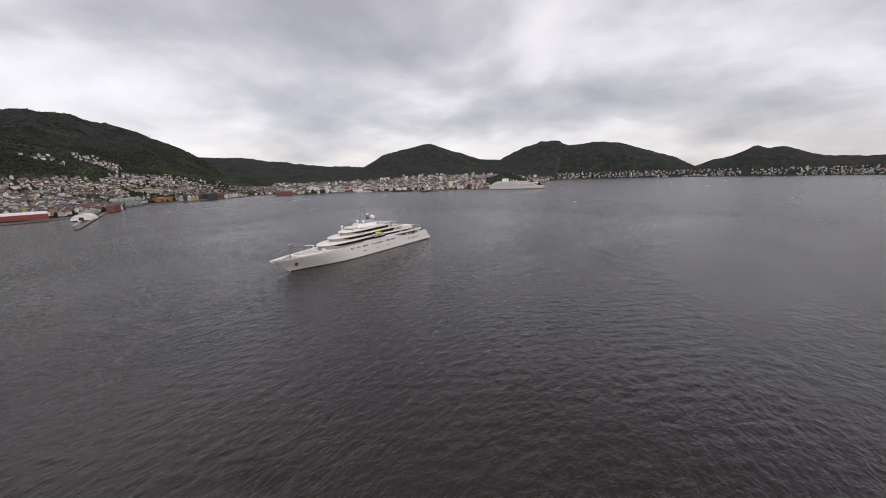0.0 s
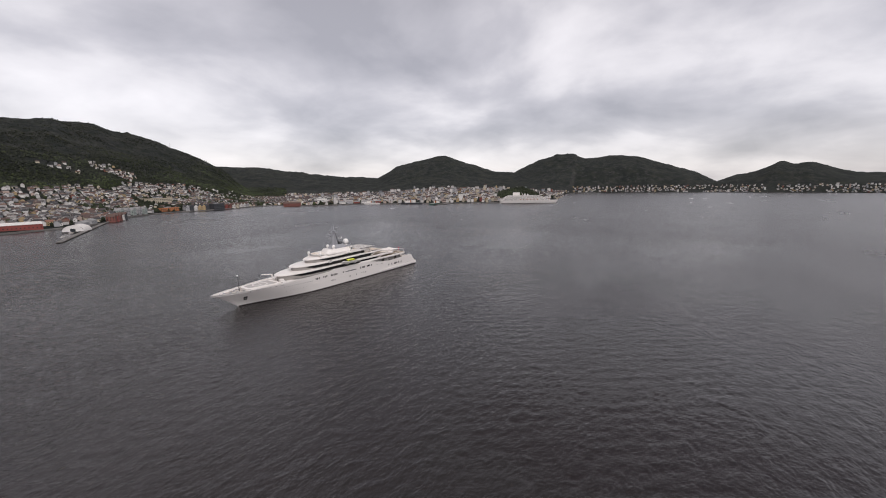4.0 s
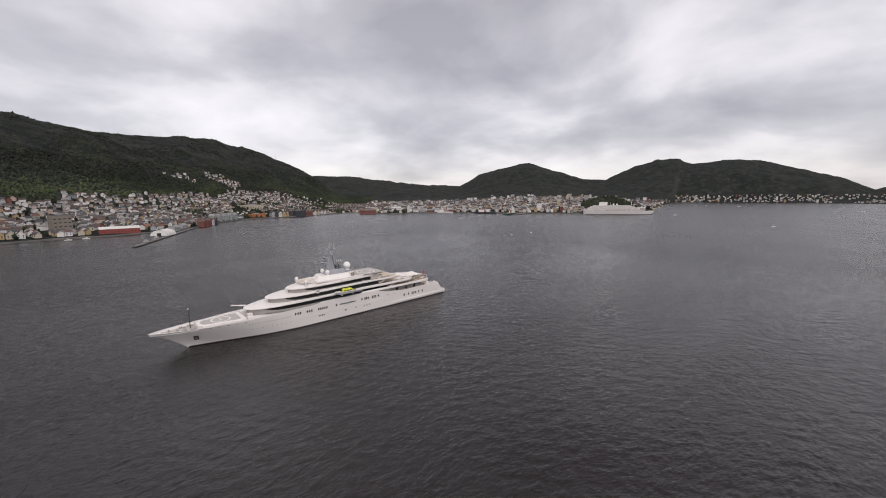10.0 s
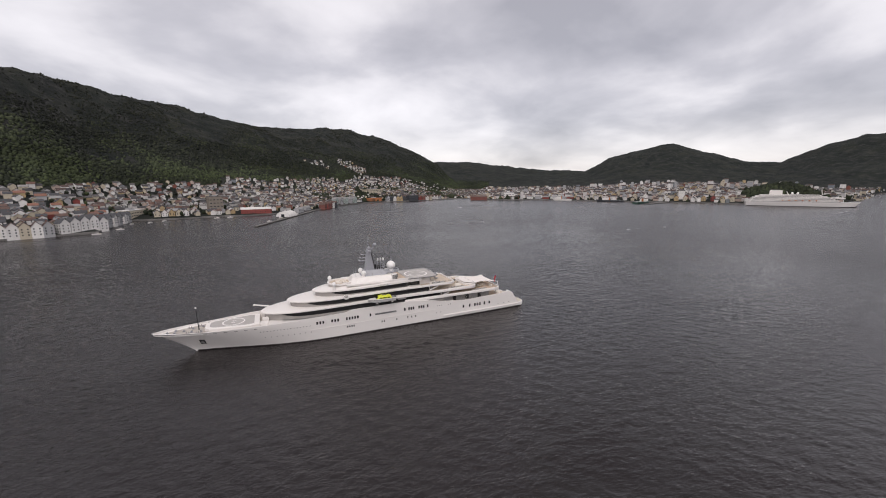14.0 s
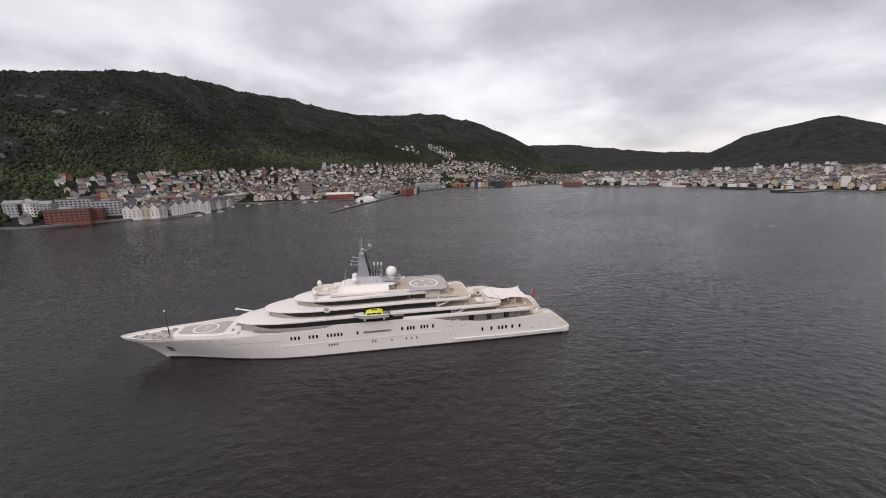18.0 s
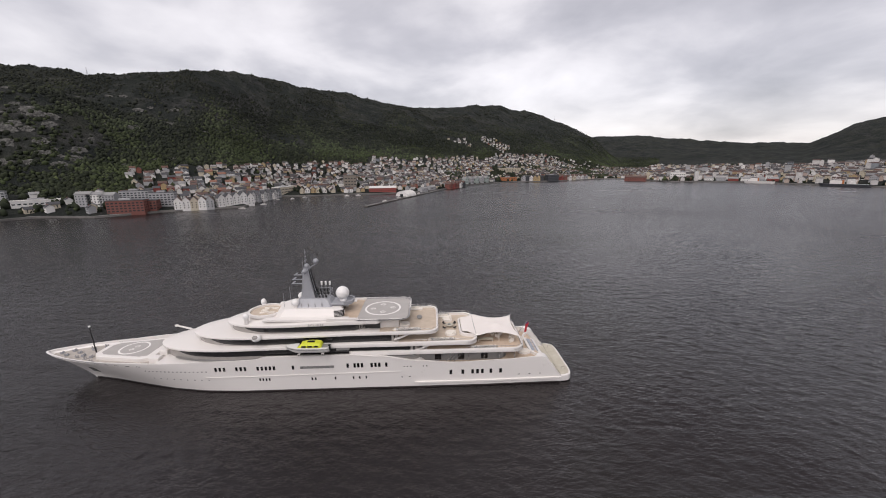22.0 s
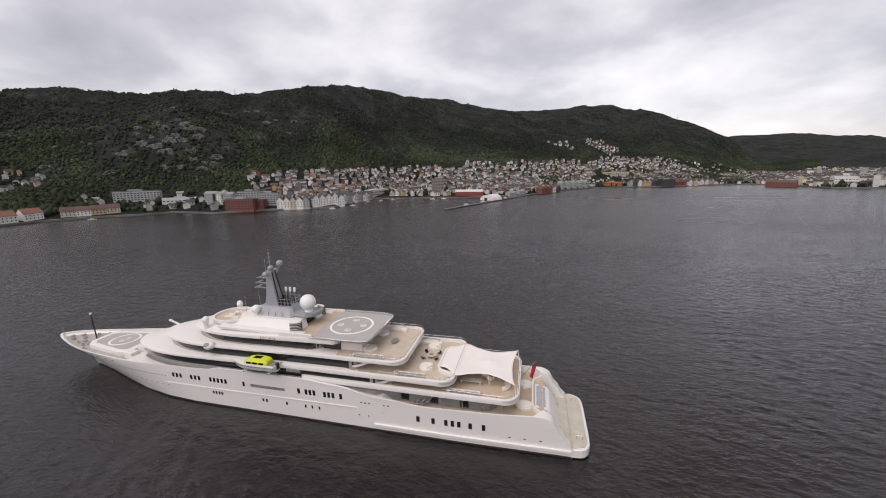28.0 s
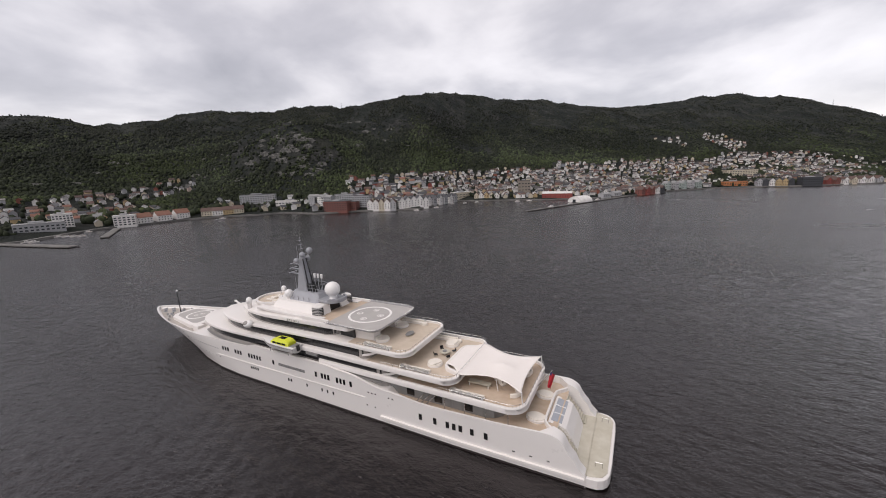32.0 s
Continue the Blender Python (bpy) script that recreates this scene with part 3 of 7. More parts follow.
for sgn in (-1, 1):
    y = hull_half(6, 7.6)
    part("hull_door_slot", box(1.2, 10.9, sgn * (y + 0.02) - 0.04, sgn * (y + 0.02) + 0.04, 7.2, 7.95, 0.02), M_GREY, hull, "grey louvred slot in the hull")
    for k in range(4):
        z = 7.28 + 0.17 * k
        part("louvre_slat", box(1.3, 9.6, sgn * (y + 0.075) - 0.02, sgn * (y + 0.075) + 0.02, z, z + 0.07), M_STEEL, hull)
    # anchor pocket and its wear plate
    bm = box(-0.95, 0.95, -0.12, 0.12, -1.25, 1.45, 0.05)
    k = (hull_half(-63.4, 5) - hull_half(-63.4, 4)) / 1
    dx = (hull_half(-62.9, 4.4) - hull_half(-63.9, 4.4)) / 1
    bm.transform(Matrix.Translation((-63.4, sgn * hull_half(-63.4, 4.3), 4.3)) @ Euler((-sgn * math.atan(k), 0, sgn * math.atan(dx))).to_matrix().to_4x4())
    pocket = part("anchor_pocket", bm, M_BLACK, hull, "black recessed anchor pocket")
    bm = box(-0.55, 0.55, 0.1, 0.34, -0.5, 0.45, 0.12)
    add_box(bm, -0.12, 0.12, 0.1, 0.3, -0.2, 0.95, 0.04)
    if sgn < 0:
        bmesh.ops.scale(bm, vec=(1, -1, 1), verts=bm.verts)
    bm.transform(Matrix.Translation((-63.4, sgn * hull_half(-63.4, 4.3), 4.3)) @ Euler((-sgn * math.atan(k), 0, sgn * math.atan(dx))).to_matrix().to_4x4())
    part("anchor", bm, M_GREY, pocket, "stowed grey anchor")
    bm = bmesh.new()
    vs = []
    for z in np.linspace(0.3, 3.4, 8):
        vs.append([bm.verts.new((x, sgn * (hull_half(x, z) + 0.03), z)) for x in (-64.1 + 0.16 * (3.4 - z), -62.9 + 0.16 * (3.4 - z))])
    for a, b in zip(vs, vs[1:]):
        bm.faces.new((a[0], a[1], b[1], b[0]))
    part("wear_plate", bm, M_PAINT2, hull, "painted wear plate below the anchor")


# ---- decks and deckhouses ----
def nose_outline(x0, x1, w, run, power=2.0, tail=3.0, n=30, mid=14):
    """Half widths of a deck: rounded to a nose at x0, straight, with rounded corners at x1."""
    xs = sorted(set(np.round(list(x0 + run * (1 - np.cos(np.linspace(0, math.pi / 2, n)))) + list(np.linspace(x0 + run, x1 - tail, mid)) + list(x1 - tail + tail * np.sin(np.linspace(0, math.pi / 2, 9))), 4)))
    out = []
    for x in xs:
        h = w
        if x < x0 + run:
            h = w * max(0.0, 1 - ((x0 + run - x) / run) ** power) ** 0.5
        if x > x1 - tail:
            h = w - tail * (1 - math.sqrt(max(0, 1 - ((x - x1 + tail) / tail) ** 2)))
        out.append((x, max(h, 0.03)))
    return out


def shell(stations, zb, zt, zc, open_from, soft=0.3, rim=0.55):
    """A deck with a rounded rim. Forward it is capped by a cambered roof that rises to zc; aft of open_from it is a tray with floor zc inside a bulwark."""
    bm = bmesh.new()
    rings = []
    for x, w in stations:
        b, t, c = zb(x), zt(x), zc(x)
        s = min(soft, w * 0.5)
        rm = min(rim, w * 0.4)
        if x < open_from:
            inner = [(w - s, t), (w - s - (w - s) * 0.18, t + (c - t) * 0.38), (w * 0.55, t + (c - t) * 0.75), (w * 0.28, t + (c - t) * 0.95)]
        else:
            inner = [(w - rm, t), (w - rm - 0.03, c), (w * 0.5, c), (w * 0.25, c)]
        half = [(w - s * 0.8, b), (w - s * 0.12, b + s * 0.35), (w, b + s * 0.9), (w, t - s * 0.8), (w - s * 0.25, t - s * 0.15)] + inner
        rings.append([bm.verts.new((x, y, z)) for y, z in half] + [bm.verts.new((x, 0, c))] + [bm.verts.new((x, -y, z)) for y, z in half[::-1]])
    for a, b in zip(rings, rings[1:]):
        for k in range(len(a)):
            bm.faces.new((a[k], a[(k + 1) % len(a)], b[(k + 1) % len(a)], b[k]))
    bm.faces.new(rings[0])
    bm.faces.new(rings[-1][::-1])
    return bm


def aft_rim(stations, zt, zc, rim=0.55, count=9):
    """The bulwark across the after end of a tray, following its rounded corners."""
    bm = bmesh.new()
    st = stations[-count:]
    line = [(x, w) for x, w in st] + [(x, -w) for x, w in st[::-1]]
    rows = []
    for x, y in line:
        k = 1 - rim / 10
        xi = x - rim * min(1.0, max(0.0, (x - st[0][0]) / (st[-1][0] - st[0][0])))
        yi = y - math.copysign(rim, y) * (1 if abs(y) > rim * 1.5 else 0)
        t, c = zt(x), zc(x)
        rows.append([bm.verts.new(p) for p in ((x, y, c), (x, y, t - 0.12), (x - 0.05, y * 0.995, t), (xi, yi, t), (xi, yi, c))])
    for a, b in zip(rows, rows[1:]):
        for k in range(5):
            bm.faces.new((a[k], a[(k + 1) % 5], b[(k + 1) % 5], b[k]))
    bm.faces.new(rows[0])
    bm.faces.new(rows[-1][::-1])
    return bm


def wall_band(stations, zb, zt):
    """An upright wall round a deck's outline."""
    bm = bmesh.new()
    lo = [bm.verts.new((x, w, zb(x))) for x, w in stations] + [bm.verts.new((x, -w, zb(x))) for x, w in stations[::-1]]
    hi = [bm.verts.new((x, w, zt(x))) for x, w in stations] + [bm.verts.new((x, -w, zt(x))) for x, w in stations[::-1]]
    n = len(lo)
    for k in range(n):
        bm.faces.new((lo[k], lo[(k + 1) % n], hi[(k + 1) % n], hi[k]))
    bm.faces.new(hi)
    return bm


def side_strip(stations, zb, zt, x0, x1, out, thick=0.06):
    """A strip of glass on both sides of a wall, from x0 to x1, drawn to a point at its fore end."""
    bm = bmesh.new()
    xs = np.linspace(x0, x1, 50)
    sx, sw = [a for a, _ in stations], [b for _, b in stations]
    for sgn in (-1, 1):
        rows = []
        for x in xs:
            w = float(np.interp(x, sx, sw)) + out
            a, b = zb(x), zt(x)
            k = min(1.0, (x - x0 + 0.2) / 5.0) ** 0.5
            a = b - (b - a) * (0.25 + 0.75 * k)
            rows.append([bm.verts.new(p) for p in ((x, sgn * w, a), (x, sgn * w, b), (x, sgn * (w - thick), b), (x, sgn * (w - thick), a))])
        for a, b in zip(rows, rows[1:]):
            for k in range(4):
                bm.faces.new((a[k], a[(k + 1) % 4], b[(k + 1) % 4], b[k]))
        bm.faces.new(rows[0])
        bm.faces.new(rows[-1][::-1])
    return bm


def tab(rows):
    return lambda x: lerp(x, rows)


def floor_of(stations, x0, inset, z, thick=0.03):
    """A laid deck inside a tray from x0 aft."""
    pts = [(x, w - inset) for x, w in stations if x >= x0 and w - inset > 0.1]
    last = pts[-1][0]
    pts = [(min(x, last - inset), y) for x, y in pts]
    return prism([(x, -y) for x, y in pts] + [(x, y) for x, y in pts[::-1]], z, z + thick)


def rail(stations, x0, zt, inset, name, posts=True):
    """A slim steel rail on top of a tray's bulwark with its stanchions and clear glass below."""
    pts = [(x, w - inset) for x, w in stations if x >= x0]
    xe = pts[-1][0]
    pts = [(min(x, xe - inset), w) for x, w in pts]
    line = [Vector((x, -w, zt(x))) for x, w in pts] + [Vector((x, w, zt(x))) for x, w in pts[::-1]]
    bm = bmesh.new()
    for a, b in zip(line, line[1:]):
        if (b - a).length > 0.05:
            add_tube(bm, a + Vector((0, 0, 0.62)), b + Vector((0, 0, 0.62)), 0.04, seg=5)
    hr = part(name, bm, M_STEEL, yacht, "slim polished steel handrail")
    total = 0.0
    me = None
    for a, b in zip(line, line[1:]):
        n = int((b - a).length / 1.8) + 1
        for k in range(n):
            p = a.lerp(b, k / n)
            if (b - a).length < 0.6 and k == 0 and total > 0.9 or (b - a).length >= 0.6:
                if me is None:
                    bmp = tube((0, 0, 0), (0, 0, 0.62), 0.03, seg=5)
                    po = part("stanchion", bmp, M_STEEL, hr)
                    me = po.data
                    po.location = p
                else:
                    po = new("stanchion", me)
                    po.parent = hr
                    po.location = p
                total = 0.0
        total += (b - a).length


S1, S2, S3, S0 = nose_outline(-43, 52.6, 10.5, 27, 2.2), nose_outline(-33, 41.2, 9.7, 25, 2.2), nose_outline(-22.8, 24.5, 8.5, 22, 2.2, 1.5), nose_outline(14, 66.6, 10.35, 2, 2.2, 3.5)
Z1B, Z1T, Z1C = tab([(-43, 12.0), (-24, 12.65), (-8, 12.9), (17, 13.1), (53, 13.1)]), tab([(-43, 12.45), (-34, 12.95), (-24, 13.35), (-8, 13.85), (17, 14.3), (53, 14.5)]), tab([(-43, 12.5), (-38, 13.15), (-31, 13.4), (-20, 13.5), (0, 13.75), (26, 14.0), (27, 13.6), (53, 13.6)])
Z2B, Z2T, Z2C = tab([(-33, 15.3), (-14, 15.8), (17, 16.35), (42, 16.35)]), tab([(-33, 15.75), (-25, 16.1), (-14, 16.5), (17, 17.25), (42, 17.5)]), tab([(-33, 15.8), (-28, 16.2), (-21, 16.4), (0, 16.7), (20, 17.0), (22, 16.9), (42, 16.9)])
Z3B, Z3T, Z3C = tab([(-23, 18.2), (-7, 18.7), (17, 19.25), (25, 19.4)]), tab([(-23, 18.65), (-16, 19.1), (-7, 19.6), (14, 20.5), (25, 20.6)]), tab([(-23, 18.7), (-18, 19.5), (-11, 20.6), (25, 20.6)])
Z0B, Z0T, Z0C = tab([(14, 10.4), (67, 10.4)]), tab([(14, 11.75), (67, 11.75)]), tab([(14, 11.1), (67, 11.1)])

for nm, s, zb, zt, zc, of in (("lower_deck_shell", S1, Z1B, Z1T, Z1C, 26.5), ("middle_deck_shell", S2, Z2B, Z2T, Z2C, 21.0), ("upper_deck_shell", S3, Z3B, Z3T, Z3C, 40), ("aft_deck_shell", S0, Z0B, Z0T, Z0C, 15)):
    sh = smooth_by_angle(part(nm, shell(s, zb, zt, zc, of), M_PAINT2, yacht), 35)
    if of < 30:
        smooth_by_angle(part("aft_bulwark", aft_rim(s, zt, lambda x, zc=zc: zc(x) - 0.02), M_PAINT2, sh), 35)
part("teak_deck", floor_of(S1, 27.5, 0.62, 13.61), M_TEAK3, yacht, "scrubbed teak deck planking")
part("teak_deck", floor_of(S2, 22.5, 0.62, 16.91), M_TEAK3, yacht, "scrubbed teak deck planking")
part("teak_deck", floor_of(S0, 36, 0.62, 11.11), M_TEAK, yacht, "scrubbed teak deck planking")
part("teak_deck", prism([(37.8, -10.2), (66, -10.2), (71.8, -9.6), (71.8, 9.6), (66, 10.2), (37.8, 10.2)], 7.12, 7.15), M_TEAK, yacht, "scrubbed teak deck planking")
part("teak_deck", prism([(11, -7.7), (24.2, -7.7), (24.2, 7.7), (11, 7.7)], 20.55, 20.66), M_TEAK, yacht, "scrubbed teak deck planking")
for s, x0, zt, nm in ((S1, 30, Z1T, "handrail"), (S2, 24, Z2T, "handrail"), (S0, 47, Z0T, "handrail")):
    rail(s, x0, zt, 0.3, nm)

# walls between the decks: grey screens at the noses, dark glass along the sides
W1, W2, W3, W0 = nose_outline(-41.6, 36, 9.75, 26, 2.2), nose_outline(-31.7, 30, 8.95, 24, 2.2), nose_outline(-21.6, 19, 7.8, 21, 2.2), nose_outline(20, 62, 8.4, 6, 2.2, 4)
for w, lo, zb, a, b, lo2 in ((W1, tab([(-41, 8.2), (40, 8.2)]), Z1B, -35, 35.5, tab([(-40, 10.8), (-10, 11.0), (40, 11.2)])), (W2, tab([(-31, 12.5), (40, 12.5)]), Z2B, -25.5, 29.5, tab([(-30, 13.9), (0, 14.1), (30, 14.3)])), (W3, tab([(-21, 15.5), (30, 15.5)]), Z3B, -15.5, 18.5, tab([(-20, 16.9), (-5, 17.15), (20, 17.4)]))):
    top = (lambda x, zb=zb: zb(x) + 0.45)
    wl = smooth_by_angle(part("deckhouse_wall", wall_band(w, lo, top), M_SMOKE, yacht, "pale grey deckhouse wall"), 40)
    part("window_band", side_strip(w, lo2, lambda x, zb=zb: zb(x) + 0.15, a, b, 0.05), M_GLASS, wl, "dark tinted window band")
# grey wall toned darker than those above, to imitate shade in the side opening
wl = smooth_by_angle(part("deckhouse_wall", wall_band(W0, tab([(20, 7.0), (70, 7.0)]), tab([(20, 10.5), (70, 10.5)])), M_GREY, yacht, "mid grey deckhouse wall with the after deck's shade in its colour"), 40)
for k in range(9):
    x = 40 + 2.3 * k
    for sgn in (-1, 1):
        part("window_pane", box(x, x + 1.9, sgn * 8.43 - 0.05, sgn * 8.43 + 0.05, 7.6, 9.9, 0.03), M_GREY if k % 3 else M_GLASS, wl)
for sgn in (-1, 1):
    for k in range(3):
        bm = bmesh.new()
        add_tube(bm, (43.2 + 1.2 * k, sgn * 9.6, 7.4), (45.8 + 1.2 * k, sgn * 9.6, 10.4), 0.14, seg=6)
        part("stair_string", bm, M_STEEL, yacht)
    for x in (50, 54.5, 59, 63.5):
        part("deck_post", tube((x, sgn * 9.7, 7.1), (x, sgn * 9.7, 10.5), 0.09, seg=8), M_STEEL, yacht)
    # curved wing ends that carry the window bands down to the decks
    for x, zb, zt, w in ((33.5, 11.2, 13.1, 9.4), (27.5, 14.4, 16.2, 8.6)):
        bm = bmesh.new()
        rows = []
        for k in range(12):
            t = k / 11
            xx = x - 3 + 7.5 * t
            zz = zb + (zt - zb) * t ** 2.2
            rows.append([bm.verts.new(p) for p in ((xx, sgn * (w + 0.1), zz), (xx, sgn * (w - 0.15), zz), (xx + 0.5, sgn * (w - 0.15), zz - 0.35), (xx + 0.5, sgn * (w + 0.1), zz - 0.35))])
        for a, b in zip(rows, rows[1:]):
            for k in range(4):
                bm.faces.new((a[k], a[(k + 1) % 4], b[(k + 1) % 4], b[k]))
        bm.faces.new(rows[0])
        bm.faces.new(rows[-1][::-1])
        part("wing_bracket", bm, M_PAINT2, yacht)
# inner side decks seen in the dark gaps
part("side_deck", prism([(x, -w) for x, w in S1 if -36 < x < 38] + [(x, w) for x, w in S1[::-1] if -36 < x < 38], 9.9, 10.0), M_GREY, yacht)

# ---- aft helipad on its arms ----
pad = [(17.6, -8.2), (30.3, -8.2), (31.7, -7.6), (32.3, -6.2), (32.3, 6.2), (31.7, 7.6), (30.3, 8.2), (17.6, 8.2)]
heli = part("helipad", prism(pad, 20.3, 20.85, 0.2), M_GREYDECK, yacht, "grey octagonal landing pad")


def ring_bm(cx, cy, z, r0, r1, n=64, h=0.012):
    bm = bmesh.new()
    lo = []
    for k in range(n):
        a = 2 * math.pi * k / n
        lo.append([bm.verts.new((cx + r * math.cos(a), cy + r * math.sin(a), zz)) for r, zz in ((r0, z), (r1, z), (r1, z + h), (r0, z + h))])
    for k in range(n):
        a, b = lo[k], lo[(k + 1) % n]
        for j in range(4):
            bm.faces.new((a[j], a[(j + 1) % 4], b[(j + 1) % 4], b[j]))
    return bm


part("circle_marking", ring_bm(24.3, 0, 20.86, 4.9, 5.5), M_MARK, heli, "white painted circle")
for a in range(4):
    cx, cy = 24.3 + 3.0 * math.cos(a * math.pi / 2 + 0.1), 3.0 * math.sin(a * math.pi / 2 + 0.1)
    bm = ring_bm(cx, cy, 20.86, 0.62, 0.8, 24)
    add_box(bm, cx - 0.55, cx + 0.55, cy - 0.09, cy + 0.09, 20.862, 20.874)
    add_box(bm, cx - 0.3, cx + 0.3, cy - 0.38, cy - 0.24, 20.862, 20.874)
    part("deck_symbol", bm, M_MARK, heli, "small white round deck symbol")
bm = bmesh.new()
for a, b in zip(pad[:-1], pad[1:]):
    n = max(2, int(math.hypot(b[0] - a[0], b[1] - a[1]) / 0.7))
    for k in range(n):
        x, y = a[0] + (b[0] - a[0]) * k / n, a[1] + (b[1] - a[1]) * k / n
        add_tube(bm, (x, y, 20.75), (x + (x - 24) * 0.07, y * 1.08, 21.05), 0.05, seg=4)
    add_tube(bm, (a[0] + (a[0] - 24) * 0.07, a[1] * 1.08, 21.05), (b[0] + (b[0] - 24) * 0.07, b[1] * 1.08, 21.05), 0.04, seg=4)
part("safety_netting_frame", bm, M_STEEL, heli, "folded safety netting frame")
M_NET = material("grey_safety_net", (0.30, 0.29, 0.29), 0.9, vary=0.35, scale=2.2, bump=0.03, bump_scale=3)
for a, b in zip(pad[:-1], pad[1:]):
    bm = bmesh.new()
    ring = []
    for x, y in (a, b):
        ring.append([bm.verts.new(p) for p in ((x, y, 20.70), (x + (x - 24) * 0.07, y * 1.08, 20.98), (x + (x - 24) * 0.07, y * 1.08, 20.92), (x, y, 20.64))])
    for k in range(4):
        bm.faces.new((ring[0][k], ring[0][(k + 1) % 4], ring[1][(k + 1) % 4], ring[1][k]))
    part("safety_net", bm, M_NET, heli, "grey safety net along the pad edge")
for sgn in (-1, 1):
    part("pad_support", prism([(24, sgn * 3.2), (29.5, sgn * 3.0), (29.5, sgn * 5.4), (24, sgn * 5.6)], 16.9, 20.32), M_PAINT2, yacht)
    part("side_bulwark", prism([(9, sgn * 7.55), (18, sgn * 7.9), (18, sgn * 8.35), (9, sgn * 8.3)], 20.4, 21.35, 0.15), M_PAINT2, yacht)
# dark block added in place of the shaded opening beneath the pad
part("under_pad_bar", prism([(19.6, -6), (24, -6), (24, 6), (19.6, 6)], 16.9, 19.2), M_GLASS, yacht, "dark glossy block for the shaded opening under the pad")

# ---- top deckhouse, funnel casing and mast ----
bm = prism([(-7.5, -3.2), (-5.6, -5.9), (11.5, -6.1), (13.2, -5.3), (13.2, -2.2), (9.6, -2.0), (9.6, 2.0), (13.2, 2.2), (13.2, 5.3), (11.5, 6.1), (-5.6, 5.9), (-7.5, 3.2)], 20.3, 22.9)
for v in bm.verts:
    if v.co.z > 21:
        v.co.x += 1.6 if v.co.x < 0 else -0.9
        v.co.y *= 0.76
house = part("top_deckhouse", bm, M_PAINT2, yacht, "white sloping deckhouse round the mast")
part("side_ledge", prism([(-9.5, -7.4), (15, -7.9), (15, -6.0), (-9.5, -5.4)], 20.3, 20.95, 0.15), M_PAINT2, house)
part("side_ledge", prism([(-9.5, 5.4), (15, 6.0), (15, 7.9), (-9.5, 7.4)], 20.3, 20.95, 0.15), M_PAINT2, house)
for sgn in (-1, 1):
    vent = part("vent_housing", prism([(10.8 + 2.6 * math.sin(q), sgn * 5.4 + 1.0 * math.cos(q)) for q in np.linspace(0, math.pi, 14)], 20.9, 23.3, 0.3), M_PAINT2, yacht, "white vent housing with dark louvres")
    for k in range(5):
        z = 21.1 + 0.4 * k
        part("louvre", prism([(10.9 + 2.75 * math.sin(q), sgn * 5.4 + 1.1 * math.cos(q)) for q in np.linspace(0, math.pi, 14)], z, z + 0.16), M_BLACK, vent)
    part("satellite_dome", ball((-14.6, sgn * 6.0, 21.5), 0.85, 1.3), M_DOME, yacht, "small white radome")
    part("dome_foot", tube((-14.6, sgn * 6.0, 19.2), (-14.6, sgn * 6.0, 21.2), 0.6, seg=12), M_PAINT2, yacht)
    part("satellite_dome", ball((-1.2, sgn * 3.0, 24.4), 1.15), M_DOME, yacht, "white radome")
    part("dome_foot", tube((-1.2, sgn * 3.0, 22.6), (-1.2, sgn * 3.0, 23.6), 0.7, seg=12), M_PAINT2, yacht)
    # wing control stations on the middle deck
    st = part("wing_station", ball((-10.4, sgn * 9.9, 16.6), 1.35, 0.75), M_DOME, yacht, "rounded white wing station")
    part("station_window", ball((-10.5, sgn * 10.35, 17.0), 0.95, 0.6), M_SMOKE, st)
# sunken sun lounge ahead of the deckhouse
# floor lies above the roof; its darker beige imitates the shade of a recess
lounge = part("sunken_lounge_floor", prism([(-11.2 + 4.6 * math.cos(a), 4.6 * math.sin(a)) for a in np.linspace(0, 2 * math.pi, 40, endpoint=False)], 20.45, 20.72), M_TEAK3, yacht, "beige lounge floor, toned darker to look sunken")
part("lounge_coaming", ring_bm(-11.2, 0, 20.5, 4.6, 5.2, 48, 0.75), M_PAINT2, lounge)

mast_house = bmesh.new()
rings = []
for z, x0, x1, w in ((22.7, -2.2, 9.8, 3.6), (23.6, -1.2, 9.4, 3.0), (24.8, -0.6, 8.6, 2.3), (25.2, -0.4, 7.9, 2.1)):
    c = 0.6
    rings.append([mast_house.verts.new((x, y, z)) for x, y in ((x0 + c, -w), (x1 - c, -w), (x1, -w + c), (x1, w - c), (x1 - c, w), (x0 + c, w), (x0, w - c), (x0, -w + c))])
for a, b in zip(rings, rings[1:]):
    for k in range(8):
        mast_house.faces.new((a[k], a[(k + 1) % 8], b[(k + 1) % 8], b[k]))
mast_house.faces.new(rings[-1])
mast = part("mast_base", mast_house, M_MAST, yacht, "silver grey mast base")
for k in range(4):
    part("panel_groove", box(0.6 + 2.0 * k, 0.75 + 2.0 * k, -3.35, -3.3, 22.9, 24.2), M_GREY, mast)
bm = bmesh.new()
rings = []
for z, x0, x1, w in ((25.0, -0.3, 4.6, 1.35), (28, 0.2, 3.9, 1.1), (31, 0.6, 3.3, 0.9), (33.8, 1.0, 2.9, 0.7), (34.2, 1.1, 2.7, 0.6)):
    rings.append([bm.verts.new((x, y, z)) for x, y in ((x0, -0.2), (x0 + 0.7, -w), (x1 - 0.3, -w), (x1, -0.3), (x1, 0.3), (x1 - 0.3, w), (x0 + 0.7, w), (x0, 0.2))])
for a, b in zip(rings, rings[1:]):
    for k in range(8):
        bm.faces.new((a[k], a[(k + 1) % 8], b[(k + 1) % 8], b[k]))
bm.faces.new(rings[-1])
column = part("mast_column", bm, M_MAST, yacht, "tapered silver grey mast")
